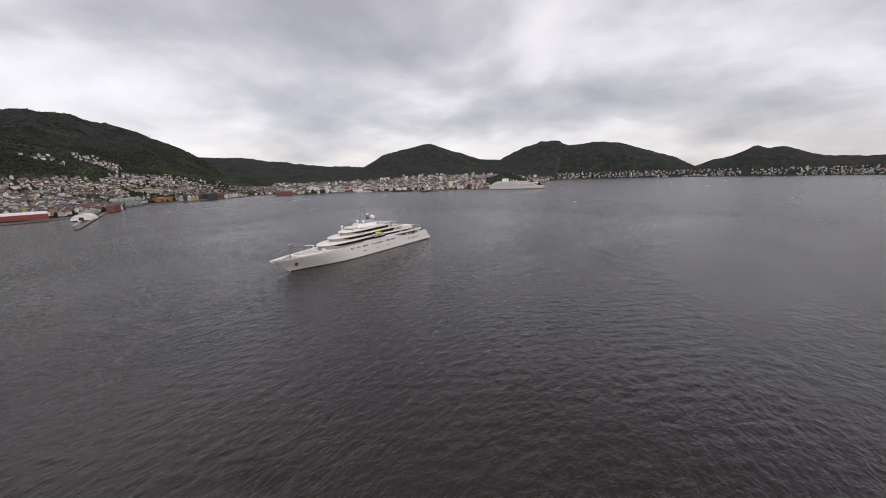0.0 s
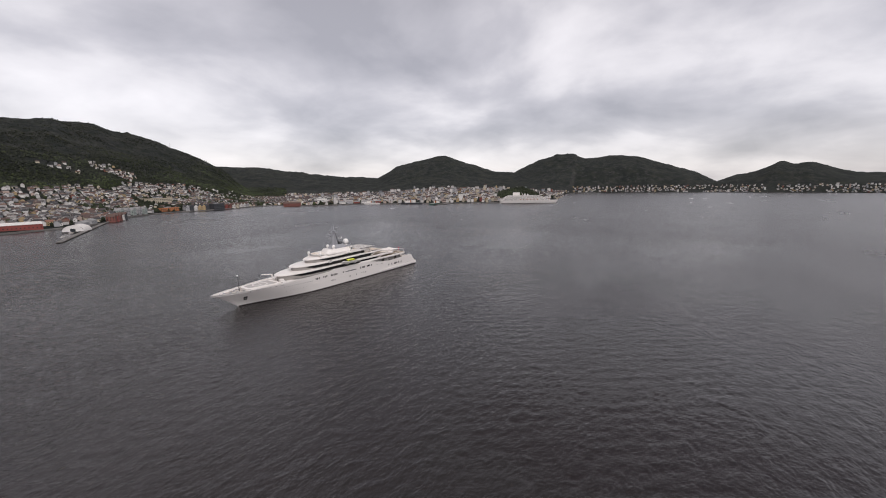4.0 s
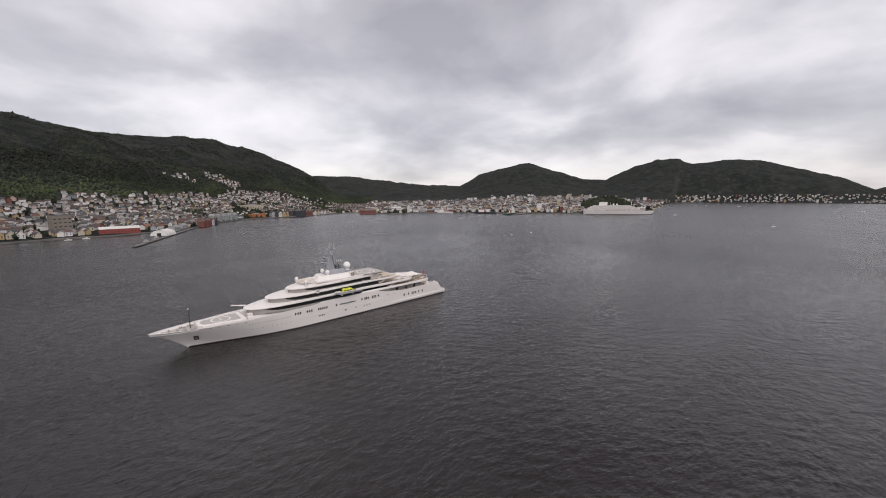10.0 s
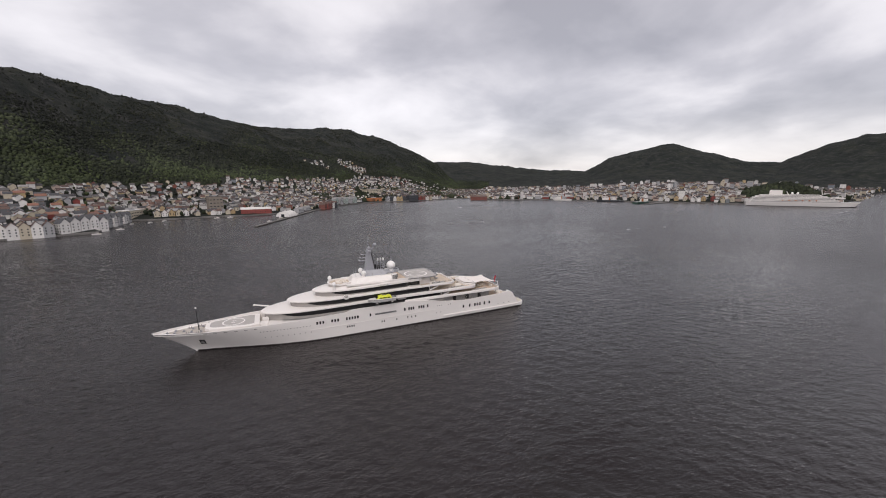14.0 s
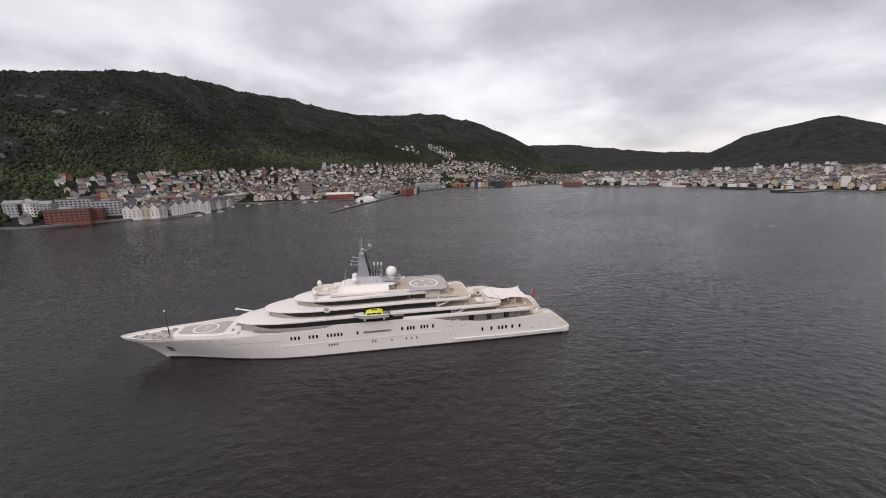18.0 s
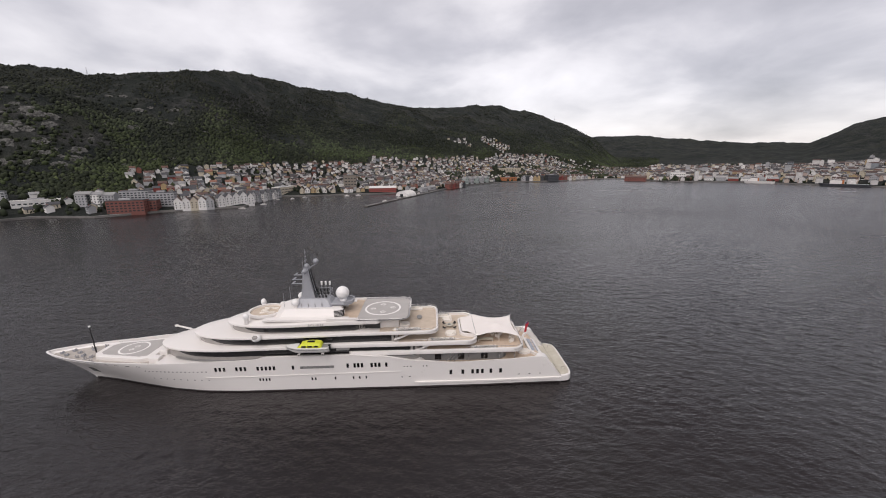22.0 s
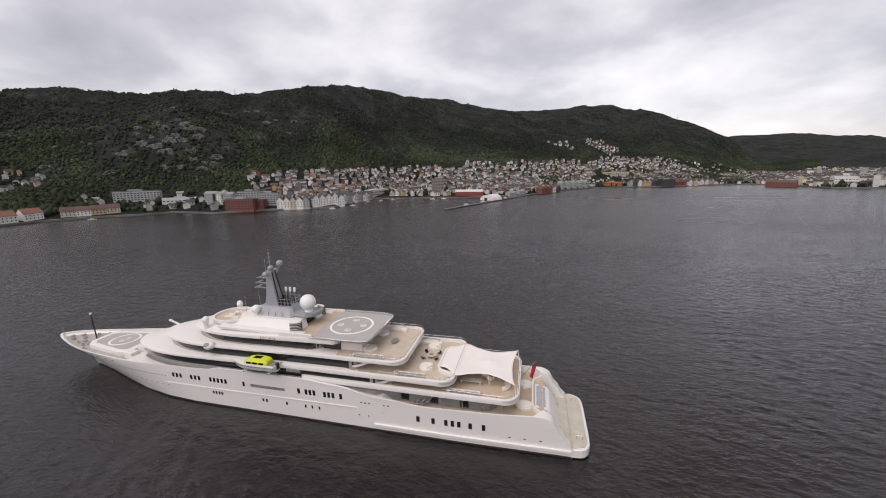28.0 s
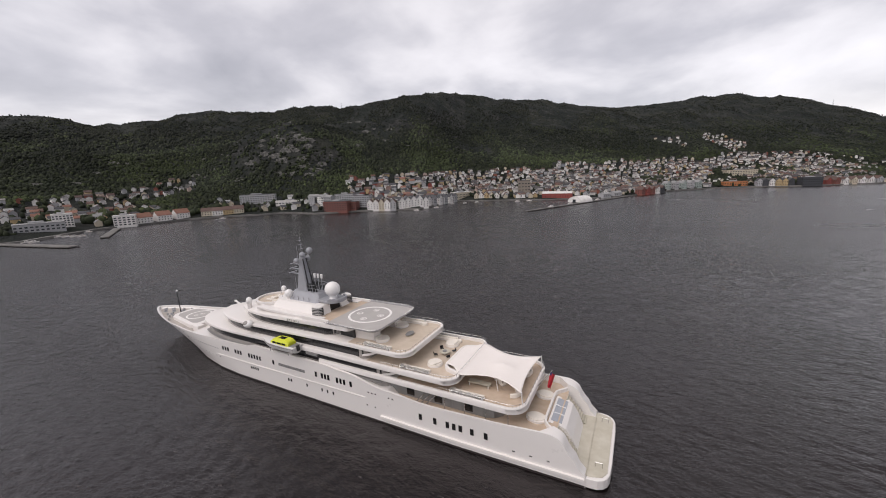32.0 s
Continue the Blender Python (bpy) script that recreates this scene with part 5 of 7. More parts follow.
def sofa(length, name, label, group):
    s = empty(name, label, "sofa", group)
    part("seat_base", box(-length / 2, length / 2, -0.55, 0.55, 0, 0.3, 0.08), M_PAINT2, s)
    n = max(2, int(length / 1.4))
    for k in range(n):
        a, b = -length / 2 + length * k / n, -length / 2 + length * (k + 1) / n
        part("seat_cushion", box(a + 0.02, b - 0.02, -0.5, 0.35, 0.3, 0.52, 0.07), M_FABRIC, s)
        part("back_cushion", box(a + 0.02, b - 0.02, 0.3, 0.6, 0.45, 0.95, 0.09), M_FABRIC, s)
    part("end_cushion", tube((length / 2 + 0.35, 0, 0), (length / 2 + 0.35, 0, 0.52), 0.85, 0.8, 20), M_FABRIC, s)
    wave = [(-length / 2 - 0.4 + (length + 0.8) * k / 24, 0.95 + 0.16 * math.sin(k * 1.05)) for k in range(25)]
    bm = bmesh.new()
    cols = [[bm.verts.new((x, y, z)) for z in (0.0, 1.15)] for x, y in wave]
    for a, b in zip(cols, cols[1:]):
        bm.faces.new((a[0], b[0], b[1], a[1]))
    r = bmesh.ops.extrude_face_region(bm, geom=bm.faces[:])
    bmesh.ops.translate(bm, vec=(0, 0.03, 0), verts=[v for v in r["geom"] if isinstance(v, bmesh.types.BMVert)])
    part("glass_screen", bm, M_SCREEN, s, "wavy clear glass wind screen")
    return s


def round_bed(r):
    s = empty("round_sunbed", "round cream sunbed on the teak deck", "sunbed", "round sunbeds")
    part("bed_base", tube((0, 0, 0), (0, 0, 0.35), r, seg=32), M_PAINT2, s)
    bm = tube((0, 0, 0.35), (0, 0, 0.65), r * 0.97, r * 0.93, 32)
    part("mattress", bm, M_FABRIC, s)
    part("bolster", tube((r * 0.6, -r * 0.6, 0.8), (r * 0.6, r * 0.6, 0.8), 0.22, seg=10), M_FABRIC, s)
    return s


def round_table(r, h=0.75):
    s = empty("round_table", "round pale dining table on the teak deck", "table")
    part("tabletop", tube((0, 0, h - 0.08), (0, 0, h), r, seg=28), M_TEAK2, s)
    part("pedestal", tube((0, 0, 0), (0, 0, h - 0.08), 0.25, 0.18, 12), M_PAINT2, s)
    part("centrepiece", tube((0, 0, h), (0, 0, h + 0.14), r * 0.45, r * 0.4, 20), M_GREY, s)
    return s


def deck_chair():
    s = empty("deck_chair", "dark framed chair at the round table", "chair", "chairs round the table")
    part("seat", box(-0.4, 0.4, -0.4, 0.4, 0.4, 0.5, 0.04), M_BLACK, s)
    part("backrest", box(-0.4, 0.4, 0.34, 0.44, 0.5, 1.0, 0.04), M_BLACK, s)
    for x in (-0.35, 0.35):
        for y in (-0.35, 0.35):
            part("leg", box(x - 0.03, x + 0.03, y - 0.03, y + 0.03, 0, 0.4), M_STEEL, s)
    return s


def put(ob, x, y, z, turn=0):
    ob.matrix_basis = pose(x, y, z, 0, 0, turn)
    return ob


so = put(sofa(6.4, "long_sofa", "long cream sofa along the deck bulwark", "long sofas"), 32.0, 7.6, 16.95, 0)
copy_thing(so, pose(32.5, -7.6, 16.95, 0, 0, 180))
copy_thing(so, pose(42.5, -7.9, 13.65, 0, 0, 180))
copy_thing(so, pose(41.5, 7.9, 13.65, 0, 0, 0))
copy_thing(so, pose(55.0, -8.4, 11.15, 0, 0, 180))
copy_thing(so, pose(54.0, 8.4, 11.15, 0, 0, 0))
bed = put(round_bed(1.7), 44.3, 6.0, 13.65)
copy_thing(bed, pose(45.0, -4.2, 13.65, 0, 0, -30))
copy_thing(bed, pose(31.0, -4.3, 16.95, 0, 0, 180))
copy_thing(bed, pose(30.6, 4.6, 16.95, 0, 0, 180))
tb = put(round_table(1.25), 44.8, 1.0, 13.65)
ch = put(deck_chair(), 46.4, 2.6, 13.65, -45)
for x, y, a in ((43.2, 2.6, 45), (43.2, -0.6, 135), (46.4, -0.6, -135)):
    copy_thing(ch, pose(x, y, 13.65, 0, 0, a))
ov = empty("oval_coffee_table", "low grey oval table on the teak deck", "table")
part("tabletop", prism([(0.85 * math.cos(a), 1.5 * math.sin(a)) for a in np.linspace(0, 2 * math.pi, 28, endpoint=False)], 0.3, 0.45, 0.04), M_GREY, ov)
part("pedestal", prism([(0.5 * math.cos(a), 1.0 * math.sin(a)) for a in np.linspace(0, 2 * math.pi, 20, endpoint=False)], 0, 0.3), M_TEAK2, ov)
put(ov, 35.4, 0.8, 16.95)
dt = empty("dining_table", "long pale dining table under the awning", "table")
part("tabletop", box(-2.4, 2.4, -0.8, 0.8, 0.68, 0.76, 0.03), M_TEAK2, dt)
for x in (-2.1, 2.1):
    for y in (-0.6, 0.6):
        part("leg", box(x - 0.08, x + 0.08, y - 0.08, y + 0.08, 0, 0.68), M_PAINT2, dt)
put(dt, 55.6, -4.2, 11.15)
arm = empty("armchair", "cream armchair under the awning", "chair", "armchairs on the after deck")
part("seat_base", box(-0.6, 0.6, -0.6, 0.6, 0, 0.45, 0.12), M_FABRIC, arm)
part("backrest", box(-0.6, 0.6, 0.38, 0.68, 0.4, 1.05, 0.12), M_FABRIC, arm)
for sgn in (-1, 1):
    part("armrest", box(sgn * 0.58 - 0.14, sgn * 0.58 + 0.14, -0.55, 0.55, 0.3, 0.75, 0.1), M_FABRIC, arm)
put(arm, 58.4, -0.6, 11.15, 80)
for x, y, a in ((59.8, -1.9, 150), (60.6, -0.2, -60), (61.0, 3.2, 20), (58.2, 3.0, 100)):
    copy_thing(arm, pose(x, y, 11.15, 0, 0, a))
cs = empty("curved_sofa", "curved cream corner sofa at the after rail", "sofa", "curved sofas")
cpts = [(1.9 * math.cos(a), 1.9 * math.sin(a)) for a in np.linspace(-0.9, 1.6, 14)] + [(0.9 * math.cos(a), 0.9 * math.sin(a)) for a in np.linspace(1.6, -0.9, 14)]
part("seat_cushion", prism(cpts, 0, 0.5, 0.08), M_FABRIC, cs)
cpts = [(2.05 * math.cos(a), 2.05 * math.sin(a)) for a in np.linspace(-0.9, 1.6, 14)] + [(1.65 * math.cos(a), 1.65 * math.sin(a)) for a in np.linspace(1.6, -0.9, 14)]
part("back_cushion", prism(cpts, 0.2, 0.95, 0.1), M_FABRIC, cs)
put(cs, 62.5, -4.2, 11.15, -30)
copy_thing(cs, pose(62.5, 4.2, 11.15, 0, 0, -20))
pad1 = empty("oval_sunpad", "oval white sunpad on the main deck aft", "sunbed", "oval sunpads")
part("pad_base", prism([(2.0 * math.cos(a), 1.6 * math.sin(a)) for a in np.linspace(0, 2 * math.pi, 28, endpoint=False)], 0, 0.45, 0.08), M_PAINT2, pad1)
part("mattress", prism([(1.75 * math.cos(a), 1.35 * math.sin(a)) for a in np.linspace(0, 2 * math.pi, 28, endpoint=False)], 0.45, 0.7, 0.1), M_FABRIC, pad1)
put(pad1, 67.6, -4.6, 7.15)
copy_thing(pad1, pose(67.6, 3.8, 7.15))
lounger = empty("sunbed", "cream padded sunbed in the sunken lounge", "sunbed", "sunbeds in the lounge")
part("mattress", box(-1.0, 1.0, -0.4, 0.4, 0.12, 0.35, 0.08), M_FABRIC, lounger)
part("headrest", box(0.55, 1.05, -0.4, 0.4, 0.3, 0.6, 0.08), M_FABRIC, lounger)
part("frame", box(-1.0, 1.0, -0.42, 0.42, 0, 0.12, 0.02), M_PAINT2, lounger)
put(lounger, -11.6, -1.5, 20.74, 15)
for x, y, a in ((-11.9, 0.2, 0), (-11.6, 1.9, -15), (-9.2, -1.6, 180), (-9.2, 1.6, 180)):
    copy_thing(lounger, pose(x, y, 20.74, 0, 0, a))

# ---- the shore, the town and the woods ----
rng = np.random.default_rng(11)


def island_material(name, stops, rough=0.85, fine=0.0):
    """A surface whose colour changes from piece to piece of one joined mesh. stops: (position, colour) rows."""
    m = bpy.data.materials.new(name)
    m.use_nodes = True
    n, l = m.node_tree.nodes, m.node_tree.links
    b = n["Principled BSDF"]
    b.inputs["Roughness"].default_value = rough
    socket(b, "Specular IOR Level").default_value = 0.2
    g = n.new("ShaderNodeNewGeometry")
    ramp = n.new("ShaderNodeValToRGB")
    ramp.color_ramp.interpolation = "LINEAR" if fine else "CONSTANT"
    e = ramp.color_ramp.elements
    e[0].position, e[0].color = stops[0][0], (*stops[0][1], 1)
    e[1].position, e[1].color = stops[-1][0], (*stops[-1][1], 1)
    for p, c in stops[1:-1]:
        k = e.new(p)
        k.color = (*c, 1)
    l.new(g.outputs["Random Per Island"], ramp.inputs[0])
    tc = n.new("ShaderNodeTexCoord")
    t = n.new("ShaderNodeTexNoise")
    t.inputs["Scale"].default_value, t.inputs["Detail"].default_value = 0.35, 5
    l.new(tc.outputs["Object"], t.inputs[0])
    mr = n.new("ShaderNodeMapRange")
    mr.inputs[1].default_value, mr.inputs[2].default_value = 0.3, 0.7
    mr.inputs[3].default_value, mr.inputs[4].default_value = 0.8, 1.15
    l.new(t.outputs[0], mr.inputs[0])
    hsv = n.new("ShaderNodeHueSaturation")
    last = mr.outputs[0]
    if fine:
        t2 = n.new("ShaderNodeTexNoise")
        t2.inputs["Scale"].default_value, t2.inputs["Detail"].default_value = 0.0055, 6
        l.new(tc.outputs["Object"], t2.inputs[0])
        m2 = n.new("ShaderNodeMapRange")
        m2.inputs[1].default_value, m2.inputs[2].default_value = 0.36, 0.68
        m2.inputs[3].default_value, m2.inputs[4].default_value = 0.62, 1.5
        l.new(t2.outputs[0], m2.inputs[0])
        mm = n.new("ShaderNodeMath")
        mm.operation = "MULTIPLY"
        l.new(last, mm.inputs[0])
        l.new(m2.outputs[0], mm.inputs[1])
        last = mm.outputs[0]
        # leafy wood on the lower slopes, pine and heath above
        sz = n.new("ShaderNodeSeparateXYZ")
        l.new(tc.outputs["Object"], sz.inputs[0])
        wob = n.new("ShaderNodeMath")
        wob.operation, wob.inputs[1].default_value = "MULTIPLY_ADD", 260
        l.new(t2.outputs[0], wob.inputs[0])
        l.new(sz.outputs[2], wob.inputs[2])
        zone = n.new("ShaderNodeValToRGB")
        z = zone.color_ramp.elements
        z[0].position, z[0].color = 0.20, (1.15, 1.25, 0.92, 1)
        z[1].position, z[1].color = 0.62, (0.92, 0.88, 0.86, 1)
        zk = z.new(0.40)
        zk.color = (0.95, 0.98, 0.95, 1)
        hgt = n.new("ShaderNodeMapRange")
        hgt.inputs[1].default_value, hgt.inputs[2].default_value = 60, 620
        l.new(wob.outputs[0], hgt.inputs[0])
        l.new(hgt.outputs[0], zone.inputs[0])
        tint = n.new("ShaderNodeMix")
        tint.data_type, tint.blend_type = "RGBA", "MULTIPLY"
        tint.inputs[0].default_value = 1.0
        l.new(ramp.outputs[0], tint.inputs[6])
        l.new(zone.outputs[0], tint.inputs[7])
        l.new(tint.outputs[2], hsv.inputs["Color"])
    else:
        l.new(ramp.outputs[0], hsv.inputs["Color"])
    l.new(last, hsv.inputs["Value"])
    l.new(hsv.outputs[0], b.inputs["Base Color"])
    return m


WHITE, CREAM, OCHRE, RUST, GREYW, PINK = (0.72, 0.70, 0.68), (0.52, 0.46, 0.36), (0.42, 0.31, 0.17), (0.22, 0.085, 0.065), (0.36, 0.36, 0.37), (0.48, 0.38, 0.33)
M_WALLS = island_material("painted_timber_walls", [(0, WHITE), (0.26, (0.56, 0.54, 0.53)), (0.52, CREAM), (0.66, GREYW), (0.78, PINK), (0.87, (0.42, 0.32, 0.19)), (0.93, RUST), (0.96, (0.22, 0.24, 0.26))], 0.8)
M_ROOFS = island_material("tile_and_slate_roofs", [(0, (0.10, 0.072, 0.066)), (0.30, (0.065, 0.063, 0.066)), (0.58, (0.14, 0.085, 0.07)), (0.68, (0.11, 0.105, 0.105)), (0.90, (0.26, 0.25, 0.24))], 0.85)
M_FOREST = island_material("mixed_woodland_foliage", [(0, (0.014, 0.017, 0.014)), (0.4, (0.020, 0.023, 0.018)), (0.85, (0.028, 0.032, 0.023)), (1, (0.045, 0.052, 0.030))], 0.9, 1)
M_QUAY = material("quay_concrete", (0.13, 0.125, 0.118), 0.85, vary=0.25, scale=0.05, second=(0.21, 0.20, 0.19), bump=0.05, bump_scale=0.6)
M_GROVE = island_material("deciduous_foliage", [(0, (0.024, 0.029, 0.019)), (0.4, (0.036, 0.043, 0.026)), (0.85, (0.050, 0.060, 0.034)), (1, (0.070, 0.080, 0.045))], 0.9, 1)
M_ROCK = material("bare_grey_rock", (0.055, 0.055, 0.050), 0.9, vary=0.8, scale=0.2, second=(0.15, 0.147, 0.138), bump=1.5, bump_scale=0.4)
M_BARK = material("tree_bark", (0.07, 0.055, 0.045), 0.9, vary=0.2, scale=1.0)
WALL = {n: material(n + "_house_paint", c, 0.8, vary=0.08, scale=0.15, rnd=0.08) for n, c in (("white", WHITE), ("cream", CREAM), ("ochre", OCHRE), ("red", (0.25, 0.06, 0.05)), ("brick", (0.20, 0.075, 0.06)), ("grey", GREYW), ("dark", (0.05, 0.052, 0.06)), ("green", (0.33, 0.38, 0.36)), ("stone", (0.25, 0.215, 0.18)), ("orange", (0.42, 0.16, 0.06)))}
ROOF = {n: material(n + "_roof", c, 0.85, vary=0.12, scale=0.3, rnd=0.1) for n, c in (("orange", (0.22, 0.11, 0.08)), ("brown", (0.11, 0.07, 0.06)), ("slate", (0.065, 0.066, 0.072)), ("pale", (0.62, 0.60, 0.58)), ("grey", (0.25, 0.25, 0.25)), ("green", (0.20, 0.28, 0.23)))}
M_PANE = material("house_window_glass", (0.035, 0.04, 0.045), 0.15)


def shore_point(phi, inland=0.0):
    r = float(shore_at(phi)) + inland
    return r * math.sin(radians(phi)), r * math.cos(radians(phi))


# quay along the built-up shore
verts, faces = [], []
steps = list(np.arange(-97, 81.01, 0.5))
for p in steps:
    for k, (inl, z) in enumerate(((-1.5, -3), (-1.5, 2.35), (14, 2.45), (14, 1.0))):
        x, y = shore_point(p, inl)
        verts.append((x, y, z))
for i in range(len(steps) - 1):
    for k in range(3):
        a = i * 4 + k
        faces.append((a, a + 4, a + 5, a + 1))
quay = tagged(mesh_object("quay", verts, faces, M_QUAY), "grey concrete quay along the waterfront", "quay", kind="structure")


def jetty(name, a, b, width, label, z=1.7):
    a, b = Vector((*a, 0)), Vector((*b, 0))
    s = (b - a).normalized().cross(Vector((0, 0, 1))) * width / 2
    th = empty(name, label, "pier")
    bm = prism([tuple((a - s).xy), tuple((b - s).xy), tuple((b + s).xy), tuple((a + s).xy)], z - 1.0, z)
    part("pier_deck", bm, M_QUAY, th)
    n = int((b - a).length / 9)
    for k in range(n + 1):
        for q in (-0.8, 0.8):
            p = a.lerp(b, k / n) + s * q
            part("pile", tube((p.x, p.y, -3), (p.x, p.y, z - 0.9), 0.5, seg=6), M_BARK, th)
    return th


jetty("breakwater_pier", (-54, 436), (61, 725), 6, "long low concrete pier reaching into the harbour")
jetty("marina_pier", (-500, 54), (-391, 75), 9, "low concrete marina pier")
jetty("marina_pier", (-531, 165), (-438, 116), 8, "low concrete marina pier")
jetty("ferry_quay", (1056, 573), (925, 544), 16, "wide concrete ferry quay", 2.3)


# ---- houses ----
def gable_mesh(L, W, H, R, over=0.5, hip=0.0):
    """Walls and roof of a gabled house centred on its plan, as two lists of verts and faces."""
    l, w = L / 2, W / 2
    wv = [(-l, -w, -4), (l, -w, -4), (l, w, -4), (-l, w, -4), (-l, -w, H), (l, -w, H), (l, w, H), (-l, w, H), (-l + hip, 0, H + R), (l - hip, 0, H + R)]
    wf = [(0, 1, 5, 4), (1, 2, 6, 9, 5), (2, 3, 7, 6), (3, 0, 4, 8, 7)]
    o, t, d = over, 0.35, R / w
    l2, w2, z2 = l + o, w + o, H - o * d
    rv = [(-l2, -w2, z2), (l2, -w2, z2), (l2 - hip, 0, H + R), (-l2 + hip, 0, H + R), (l2, w2, z2), (-l2, w2, z2)]
    rv += [(x, y, z + t) for x, y, z in rv]
    rf = [(6, 7, 8, 9), (9, 8, 10, 11), (0, 3, 2, 1), (3, 5, 4, 2), (0, 1, 7, 6), (4, 5, 11, 10), (1, 2, 8, 7), (2, 4, 10, 8), (0, 6, 9, 3), (3, 9, 11, 5)]
    return wv, wf, rv, rf


HOUSE_MESH = {}


def house_meshes(key, wall, roof):
    """Shared meshes of one type of house: wall, roof, chimney, window."""
    if (key, wall, roof) not in HOUSE_MESH:
        L, W, H, R = key
        wv, wf, rv, rf = gable_mesh(L, W, H, R)
        out = []
        for nm, v, f, mat in (("wall", wv, wf, WALL[wall]), ("roof", rv, rf, ROOF[roof])):
            me = bpy.data.meshes.new(nm)
            me.from_pydata(v, [], f)
            me.materials.append(mat)
            out.append(me)
        bm = box(-0.5, 0.5, -0.5, 0.5, 0, 1.8)
        me = bpy.data.meshes.new("chimney")
        bm.to_mesh(me)
        bm.free()
        me.materials.append(WALL["brick"])
        out.append(me)
        HOUSE_MESH[key, wall, roof] = out
    return HOUSE_MESH[key, wall, roof]


bm = box(-0.6, 0.6, -0.06, 0.06, -0.8, 0.8)
PANE_MESH = bpy.data.meshes.new("window")
bm.to_mesh(PANE_MESH)
bm.free()
PANE_MESH.materials.append(M_PANE)


def child(name, me, parent, loc=(0, 0, 0), turn=0.0, scale=(1, 1, 1)):
    ob = new(name, me)
    ob.parent = parent
    ob.location, ob.rotation_euler, ob.scale = loc, (0, 0, turn), scale
    return ob


def house(x, y, z, turn, key, wall, roof, name, label, group="", windows=(0, 0), chimney=True, gable_front=False):
    """One house: a thing with wall, roof, chimney and rows of windows on its long sides (and on its gables)."""
    L, W, H, R = key
    h = empty(name, label, "house" if "house" in name else "building", group)
    wm, rm, cm = house_meshes(key, wall, roof)
    child("wall", wm, h)
    child("roof", rm, h)
    if chimney:
        child("chimney", cm, h, (L * 0.22, 0.6, H + R - 1.0))
    nx, nz = windows
    for s in (-1, 1):
        for i in range(nx):
            for j in range(nz):
                child("window", PANE_MESH, h, (-L / 2 + L * (i + 0.5) / nx, s * (W / 2 + 0.02), 1.9 + (H - 1.2) * j / max(nz, 1)))
    if gable_front and nz:
        n2 = max(1, int(W / 3.2))
        for s in (-1, 1):
            for i in range(n2):
                for j in range(nz):
                    child("window", PANE_MESH, h, (s * (L / 2 + 0.02), -W / 2 + W * (i + 0.5) / n2, 1.9 + (H - 1.2) * j / max(nz, 1)), math.pi / 2)
    h.matrix_basis = pose(x, y, z, 0, 0, turn)
    return h


def block(x, y, z, turn, L, W, H, wall, roof, name, label, nx=8, nz=4, group=""):
    """A flat-roofed building with a parapet and rows of windows on all sides."""
    h = empty(name, label, "building", group)
    part("wall", box(-L / 2, L / 2, -W / 2, W / 2, -4, H), WALL[wall], h)
    part("roof", box(-L / 2 - 0.3, L / 2 + 0.3, -W / 2 - 0.3, W / 2 + 0.3, H, H + 0.6), ROOF[roof], h)
    part("roof_plant", box(-L * 0.2, L * 0.1, -W * 0.2, W * 0.2, H + 0.6, H + 2.6), WALL["grey"], h)
    ny = max(2, int(nx * W / L))
    for j in range(nz):
        zz = 1.8 + (H - 1.6) * j / nz
        for s in (-1, 1):
            for i in range(nx):
                child("window", PANE_MESH, h, (-L / 2 + L * (i + 0.5) / nx, s * (W / 2 + 0.02), zz), 0, (L / nx * 0.5, 1, 1))
        for s in (-1, 1):
            for i in range(ny):
                child("window", PANE_MESH, h, (s * (L / 2 + 0.02), -W / 2 + W * (i + 0.5) / ny, zz), math.pi / 2)
    h.matrix_basis = pose(x, y, z, 0, 0, turn)
    return h


def line_of(a, b, n):
    """n places evenly along a to b, and the bearing of the line in degrees."""
    d = math.degrees(math.atan2(b[1] - a[1], b[0] - a[0]))
    return [(a[0] + (b[0] - a[0]) * (k + 0.5) / n, a[1] + (b[1] - a[1]) * (k + 0.5) / n) for k in range(n)], d


TAKEN = []


def row(a, b, n, key, wall, roof, name, label, group, across=False, windows=(3, 3), back=0.0, alt=()):
    pts, d = line_of(a, b, n)
    nx_, ny_ = -math.sin(radians(d)), math.cos(radians(d))
    for k, (x, y) in enumerate(pts):
        wl = alt[k % len(alt)] if alt else wall
        x, y = x + nx_ * back, y + ny_ * back
        TAKEN.append((x, y, max(key[0], key[1]) * 0.8))
        house(x, y, max(2.3, land_height(x, y)), d + (90 if across else 0), key, wl, roof, name, label, group, windows, k % 2 == 0, across)


def spot(fn, x, y, rad, *args, **kw):
    TAKEN.append((x, y, rad))
    return fn(x, y, max(2.3, land_height(x, y)), *args, **kw)


# western shore, by the marina
spot(block, -561, 101, 26, 75, 44, 22, 9, "grey", "grey", "marina_hall", "grey curved-front hall beside the marina", 10, 2)
spot(block, -582, 129, 14, 75, 20, 16, 16, "white", "pale", "office_block", "white five-storey block behind the marina", 6, 5)
spot(block, -550, 183, 15, 60, 24, 15, 14, "white", "pale", "concrete_warehouse", "white open-fronted five-storey building at the quay", 5, 4)
row((-547, 193), (-549, 272), 3, (20, 13, 8, 6), "white", "orange", "warehouse", "white gabled warehouse with an orange tile roof at the water", "white waterfront warehouses", windows=(5, 2), back=8)
row((-539, 279), (-503, 329), 4, (15, 11, 7, 5), "cream", "brown", "warehouse", "pale gabled boathouse with a brown roof at the water", "pale boathouses", windows=(4, 2), back=8, alt=("cream", "white", "ochre"))
spot(block, -548, 392, 34, 40, 60, 18, 15, "grey", "slate", "hotel", "long grey hotel above the shore", 14, 4)
